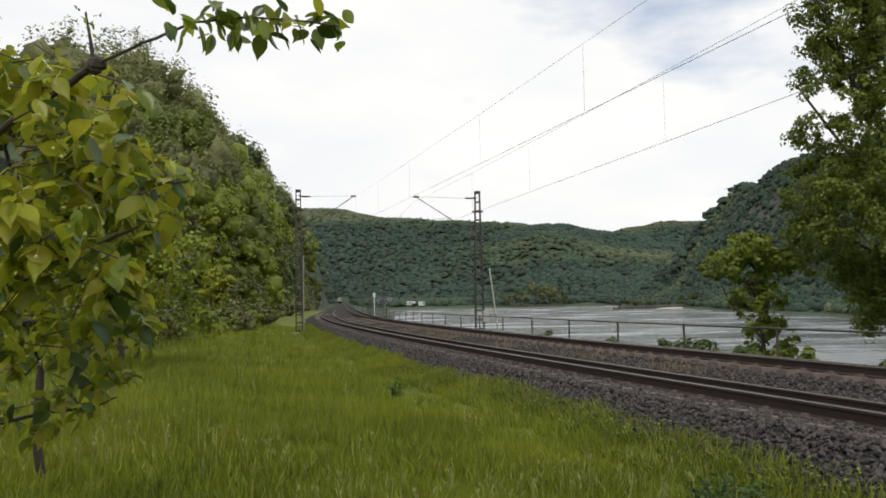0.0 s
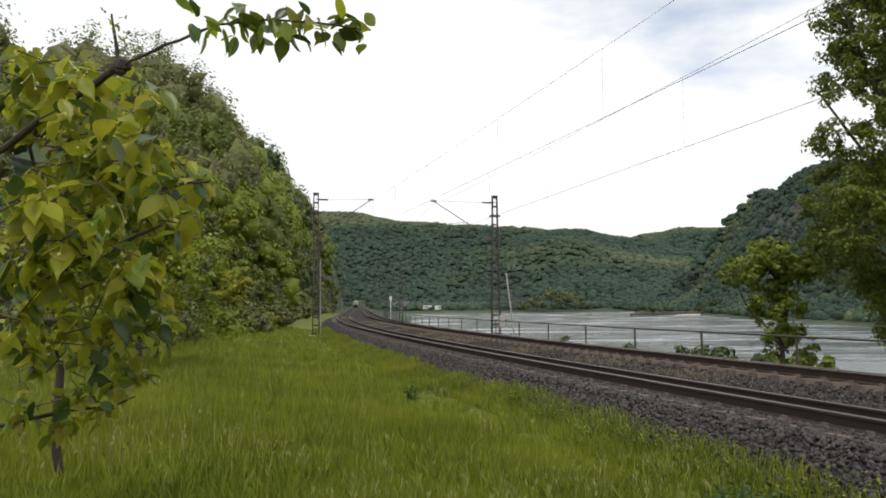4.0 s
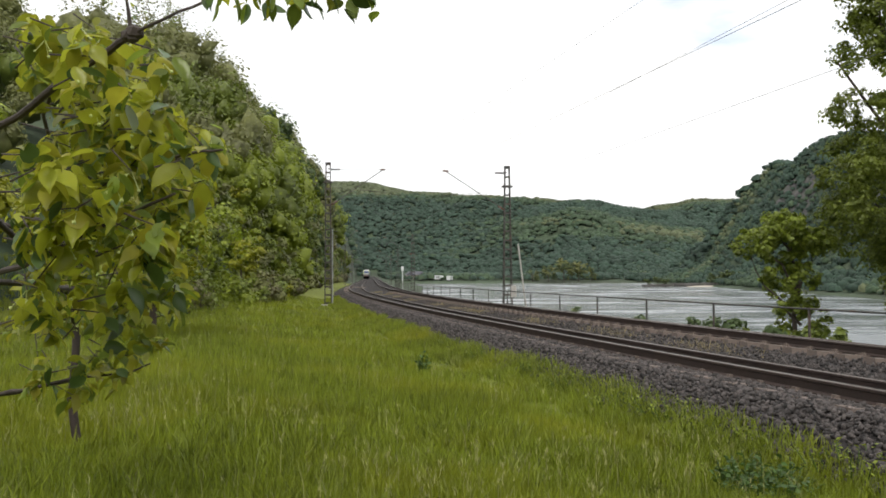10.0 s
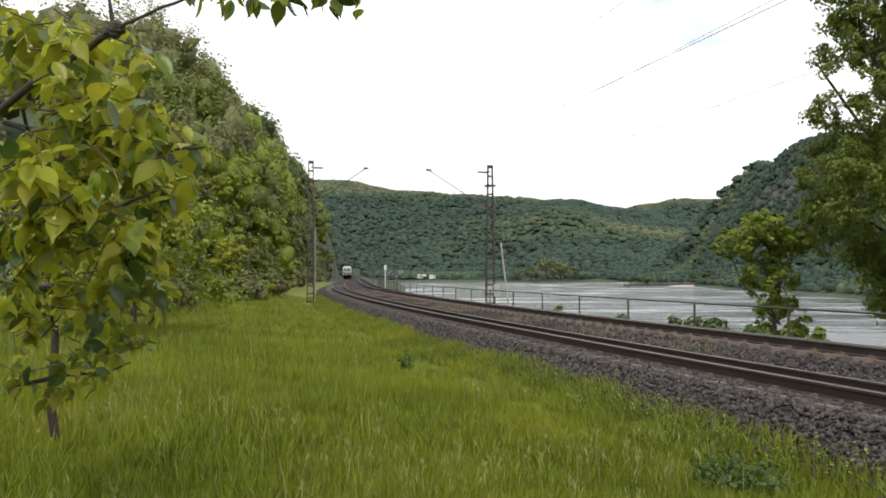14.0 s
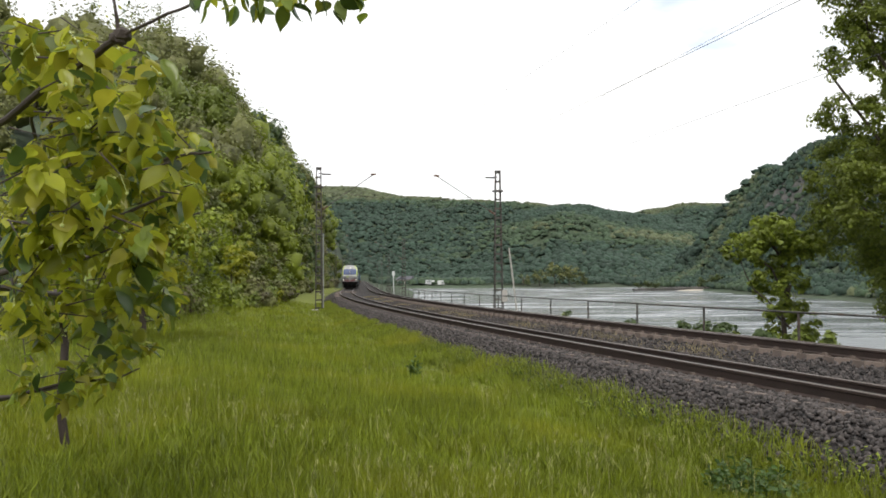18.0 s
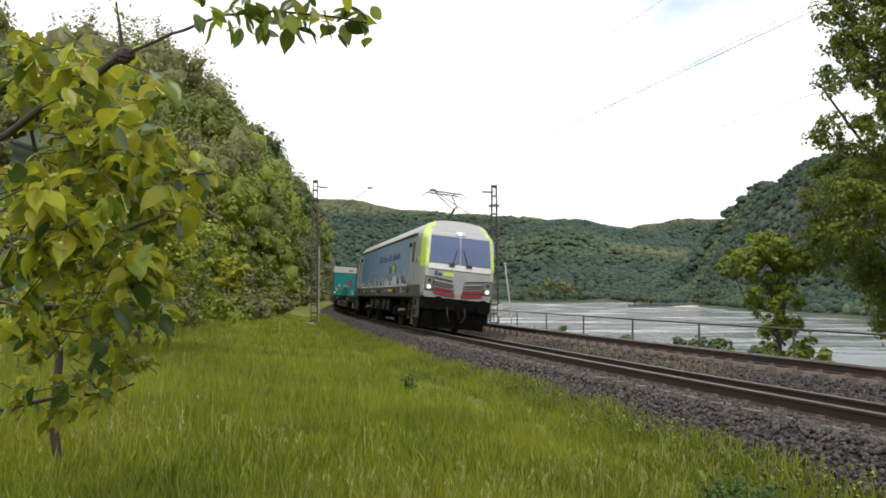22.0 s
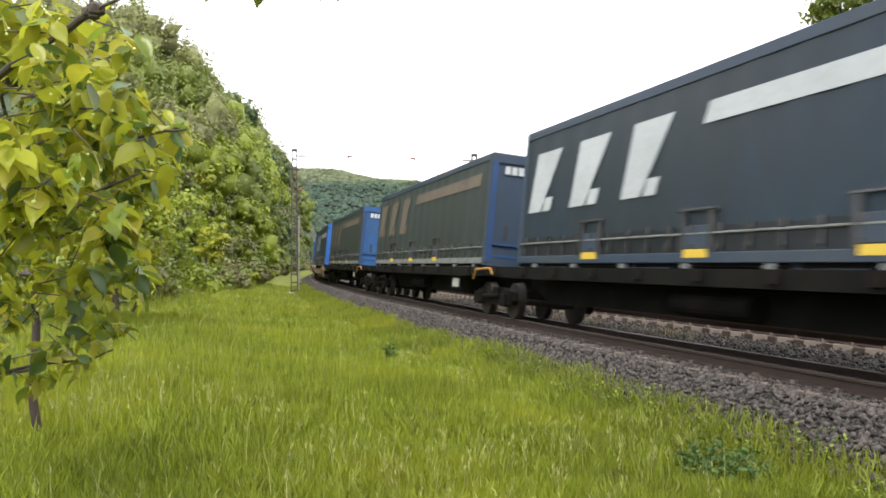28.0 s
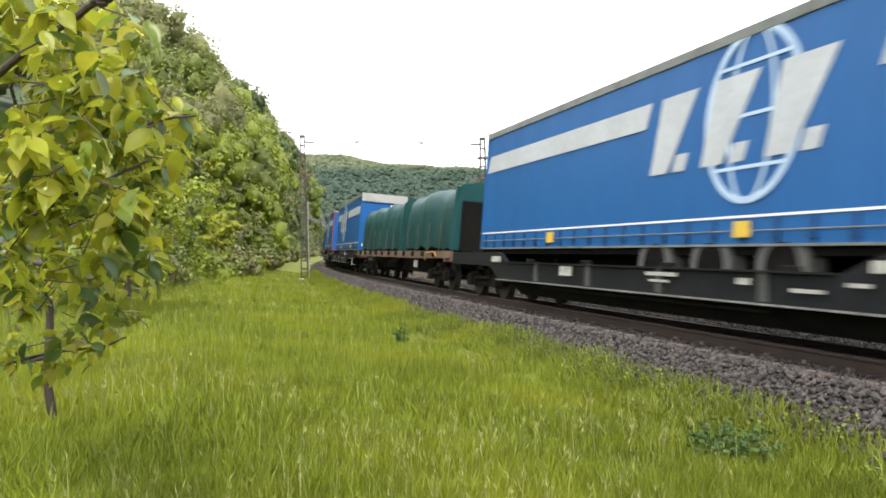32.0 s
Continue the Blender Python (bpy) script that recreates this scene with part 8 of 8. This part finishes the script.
def make_weed(name, label, x, y, n, spread, tall, leaf, mat):
    """A leafy clump of weeds: stems and broad leaves."""
    z = floor_at(x, y)
    weed = tagged(new(name), label, "weed")
    weed.location = (x, y, z)
    rnd = random.Random(int(x * 100))
    bm = bmesh.new()
    roots, dirs, sizes = [], [], []
    for k in range(n):
        a, rr = rnd.random() * math.tau, spread * math.sqrt(rnd.random())
        p = Vector((math.cos(a) * rr, math.sin(a) * rr, 0))
        t = p * 1.25 + Vector((0, 0, tall * rnd.uniform(0.55, 1.1) * (1 - 0.4 * rr / spread)))
        rod(bm, p, t, 0.006, 5, 0.003)
        for j in range(7):
            q = p.lerp(t, 0.25 + 0.75 * j / 6)
            b_ = rnd.random() * math.tau
            roots.append(q)
            dirs.append((math.cos(b_), math.sin(b_), rnd.uniform(-0.1, 0.9)))
            sizes.append(leaf * rnd.uniform(0.7, 1.3))
    part("stem_tuft", bm, M_WEED, weed)["kind"] = "stuff"
    ob = new("leaves", leaf_mesh("leaves", np.array(roots, float), np.array(dirs, float), np.array(sizes), (mat,)))
    ob.parent = weed
    ob["kind"] = "stuff"


make_weed("weed_clump", "dark blue-green weed clump in the grass", 2.42, 6.75, 80, 0.36, 0.34, 0.055, M_WEED)
make_weed("weed_clump", "small dark weed standing in the meadow", -0.82, 14.9, 9, 0.13, 0.42, 0.075, M_WEED)
for k, (s_b, l_b) in enumerate(((7.5, 2.3), (8.7, 2.2), (9.8, 2.35), (11.5, 2.2), (5.9, 2.2), (13.2, 2.1), (6.6, 2.6), (4.6, 2.4), (16.0, 2.2), (19.0, 2.2))):
    x, y = map(float, spot(s_b, l_b))
    make_weed("edge_weed", "yellow-green weeds at the edge of the ballast", x, y, 20, 0.4, 0.24, 0.04, M_LEAF[0])

# ---- ballast stones and sleepers ----
STONE_V = np.array([(x_, y_, z_) for x_ in (-1, 1) for y_ in (-1, 1) for z_ in (-1, 1)], float)
STONE_F = np.array([(0, 1, 3, 2), (4, 6, 7, 5), (0, 4, 5, 1), (2, 3, 7, 6), (0, 2, 6, 4), (1, 5, 7, 3)])


def stones(n, s0, s1, l0, l1, size, name, label):
    """Sharp broken stones: skewed six-sided lumps lying at all angles."""
    s = s0 + (s1 - s0) * RNG.random(n) ** 1.9
    lat = RNG.uniform(l0, l1, n)
    bare = lat < verge(s) + RNG.uniform(0.0, 0.45, n)
    s, lat = s[bare], lat[bare]
    n = len(s)
    x, y = spot(s, lat)
    z = height(x, y, s, lat)
    q = np.linalg.qr(RNG.normal(size=(n, 3, 3)))[0]
    shape = np.stack([RNG.uniform(0.7, 1.15, n), RNG.uniform(0.45, 0.8, n), RNG.uniform(0.3, 0.6, n)], 1)[:, None]
    corner = STONE_V[None] * shape * RNG.uniform(0.55, 1.1, (n, 8, 3))
    v = np.einsum("nvk,nkj->nvj", corner, q) * (size * RNG.uniform(0.55, 1.25, n))[:, None, None] + np.stack([x, y, z + 0.008 + RNG.uniform(0, 0.02, n)], 1)[:, None]
    f = (STONE_F[None] + (np.arange(n) * 8)[:, None, None]).reshape(-1, 4)
    tagged(new(name, mesh_from(name, v.reshape(-1, 3), f, (M_STONE,))), label, "ballast", kind="stuff")


stones(41000, -2, 70, 0.85, 2.42, 0.036, "ballast_stones", "loose grey and brown ballast stones on the shoulder")
stones(14000, -2, 55, -2.95, -0.80, 0.036, "ballast_stones", "loose grey and brown ballast stones between the tracks")


def sleeper_mesh():
    bm = bmesh.new()
    slab(bm, [(-0.15, -0.21), (0.15, -0.21), (0.12, 0.0), (-0.12, 0.0)], -1.3, 1.3)
    for side in (-1, 1):
        y = side * 0.7165
        box(bm, -0.12, 0.12, y - 0.16, y + 0.16, 0.0, 0.018)
        for k in (-1, 1):
            box(bm, -0.035, 0.035, y + k * 0.11 - 0.03, y + k * 0.11 + 0.03, 0.015, 0.055)
    return link("sleeper", bm, M_SLEEPER)


SLEEPER = sleeper_mesh()


def lay_sleepers(track, centre, drop, s0, s1):
    for s in np.arange(s0, s1, 0.65):
        ob = new("sleeper", SLEEPER)
        ob.parent = track
        x, y = map(float, spot(s, centre))
        h = float(np.interp(s, LINE_S, HEAD))
        k = bend(s)
        ob.matrix_local = Matrix.Translation((x, y, float(level(s)) - drop - CANT / 2 * k - 0.185)) @ Matrix.Rotation(h, 4, "Z") @ Matrix.Rotation(math.atan(CANT / 1.433) * k, 4, "X")


lay_sleepers(NEAR_TRACK, 0.0, 0.0, -6.0, 110.0)
lay_sleepers(FAR_TRACK, SECOND, -0.03, -3.0, 70.0)


# ---- across the water ----
def make_camper(x, y, turn, mat, label):
    z = floor_at(x, y)
    van = tagged(new("camper_van"), label, "camper van", "vans by the river")
    van.matrix_world = Matrix.Translation((x, y, z)) @ Matrix.Rotation(turn, 4, "Z")
    part("body", slab(bmesh.new(), [(-3.0, 0.45), (3.0, 0.45), (3.0, 1.3), (2.3, 2.0), (2.0, 2.9), (-3.0, 2.9)], -1.1, 1.1), mat, van)
    part("window", box(bmesh.new(), -1.2, 0.6, -1.12, 1.12, 1.6, 2.2), M_LENS, van)
    part("windscreen", slab(bmesh.new(), [(2.35, 1.98), (2.98, 1.36), (3.01, 1.38), (2.38, 2.0)], -0.95, 0.95), M_LENS, van)
    for wx in (-1.8, 2.0):
        part("wheel", rod(bmesh.new(), (wx, -1.12, 0.36), (wx, 1.12, 0.36), 0.36, 14), M_RUBBER, van)


for x_v, y_v, t_v in ((-23.0, 486, 1.2), (-19.6, 484, 1.0), (-17.0, 483, 2.0), (-11.0, 480, 1.3)):
    make_camper(x_v, y_v, t_v, M_WHITE, "white camper van parked by the river")
M_PLASTER = paint("pale_plaster", (0.50, 0.47, 0.42), 0.9, vary=0.15, bump=0.1)
M_SLATE_ROOF = paint("slate_roof", (0.10, 0.10, 0.115), 0.8, vary=0.3, scale=3, bump=0.2)


def make_house(x, y, w, d, h, turn):
    z = floor_at(x, y)
    house = tagged(new("village_house"), "small pale house with a dark slate roof", "house", "houses by the river")
    house.matrix_world = Matrix.Translation((x, y, z - 0.2)) @ Matrix.Rotation(turn, 4, "Z")
    part("wall", box(bmesh.new(), -w / 2, w / 2, -d / 2, d / 2, 0, h), M_PLASTER, house)
    part("roof", slab(bmesh.new(), [(-w / 2 - 0.4, h), (w / 2 + 0.4, h), (0, h + w * 0.42)], -d / 2 - 0.4, d / 2 + 0.4), M_SLATE_ROOF, house)
    for k in (-1, 0, 1):
        part("window", box(bmesh.new(), -w / 2 - 0.03, w / 2 + 0.03, k * d / 3.2 - 0.4, k * d / 3.2 + 0.4, 1.2, 2.4), M_LENS, house)
        part("window", box(bmesh.new(), k * w / 3.2 - 0.4, k * w / 3.2 + 0.4, -d / 2 - 0.03, d / 2 + 0.03, 1.2, 2.4), M_LENS, house)


for x_h, y_h, w_h, t_h in ((-36.0, 492.0, 5.0, 0.3), (-31.5, 498.0, 5.0, 1.1)):
    make_house(x_h, y_h, w_h, 6, 2.8, t_h)


M_SAND = paint("pale_river_sand", (0.42, 0.38, 0.31), 0.9, vary=0.15, scale=0.4, grain=6, bump=0.2)
M_SHOREBUSH = leafy("shore_bush_leaf", (0.085, 0.115, 0.035), 0.45, 0.4, 0.5, 0.3, 1.5)


def make_jetty():
    """A low stone groyne with a sandy tip reaching out from the other bank."""
    groyne = tagged(new("stone_groyne"), "low stone groyne at the water's edge", "groyne")
    rnd = random.Random(3)
    for k in range(60):
        t = k / 59
        x, y = 120.0 - 40.2 * t, 365.4 + 0.2 * t
        top = -4.4 - 0.8 * t * t + rnd.uniform(-0.35, 0.35)
        part("stone", box(bmesh.new(), x - 0.9, x + 0.9, y - 2.5 + rnd.uniform(-0.6, 0.6), y + 2.5, -7.0, top, 0.2), M_ROCK, groyne)
    bm = bmesh.new()
    rings = []
    for rr, z in ((1.0, -6.15), (0.8, -5.75), (0.45, -5.5), (0.1, -5.4)):
        rings.append([bm.verts.new((120.0 - 14.1 + math.cos(a_) * 9 * rr * (1 + 0.12 * math.sin(3 * a_)), 365.4 - 4.5 + math.sin(a_) * 6 * rr, z)) for a_ in np.linspace(0, math.tau, 33)[:-1]])
    for q, w in zip(rings, rings[1:]):
        for i in range(32):
            bm.faces.new((q[i], q[(i + 1) % 32], w[(i + 1) % 32], w[i]))
    bm.faces.new(rings[-1])
    part("sand_bar", bm, M_SAND, groyne, "pale sand beside the stones")
    for i, (t, r_) in enumerate(((0.97, 2.4), (0.86, 3.0), (0.76, 2.2), (0.24, 4.0), (0.10, 5.4), (0.02, 5.0))):
        x, y = 120.0 - 40.2 * t, 365.4 + 0.2 * t
        make_tree("groyne_bush", "rounded dark bush on the stone groyne", (x, y, -5.2), (0, 0, r_ * 0.9), 0.12, [(0.4, (r_ * 0.4, 0, r_ * 0.8), 0.06), (0.4, (-r_ * 0.4, 0, r_ * 0.8), 0.06)],
                  (M_SHOREBUSH,), [(rnd.uniform(-0.6, 0.6) * r_, rnd.uniform(-0.4, 0.4) * r_, r_ * rnd.uniform(0.3, 1.1), r_ * 0.42) for k in range(12)], r_ * 0.16, 300 + i, category="bush", per=70)


make_jetty()


# ---- what moves ----
def motions():
    times = [float(t) for t in range(0, 17)] + [17 + 0.5 * k for k in range(31)]
    for thing, q1, q2 in RIDES:
        walk(thing, [(t, ride(t, q1, q2)) for t in times])
    # the cherry tree nods in the wind: degrees forward and sideways
    walk(CHERRY, [(t, Matrix.Translation(CHERRY_BASE) @ pose(0, 0, 0, a, b, 0)) for t, a, b in (
        (0.0, 0.35, -0.13), (1.0, 0.32, -0.17), (2.0, 0.25, -0.06), (3.0, 0.16, 0.04), (6.0, 0.09, 0.01), (7.0, 0.07, 0.13), (8.0, 0.03, -0.03), (9.0, -0.03, 0.08), (10.0, 0.04, 0.06), (11.0, -0.00, -0.06), (12.0, 0.00, -0.15), (13.0, -0.00, -0.00), (14.0, -0.05, 0.13), (17.0, 0.06, -0.09), (18.0, -0.00, -0.11), (19.0, 0.02, 0.08), (20.0, 0.08, 0.14), (21.0, 0.16, 0.30), (22.0, 0.12, 0.44), (23.0, -0.09, -0.01), (24.0, 0.10, -0.14), (25.0, -0.24, 0.05), (27.5, -0.32, -0.01), (28.0, -0.26, -0.03), (28.5, -0.90, -0.40), (29.0, -0.82, -0.22), (29.5, -0.75, -0.23), (30.0, -0.14, 0.32), (30.5, -1.02, -0.37), (31.0, -0.69, -0.05), (31.5, -0.40, -0.06), (32.0, -0.44, 0.06))])


motions()
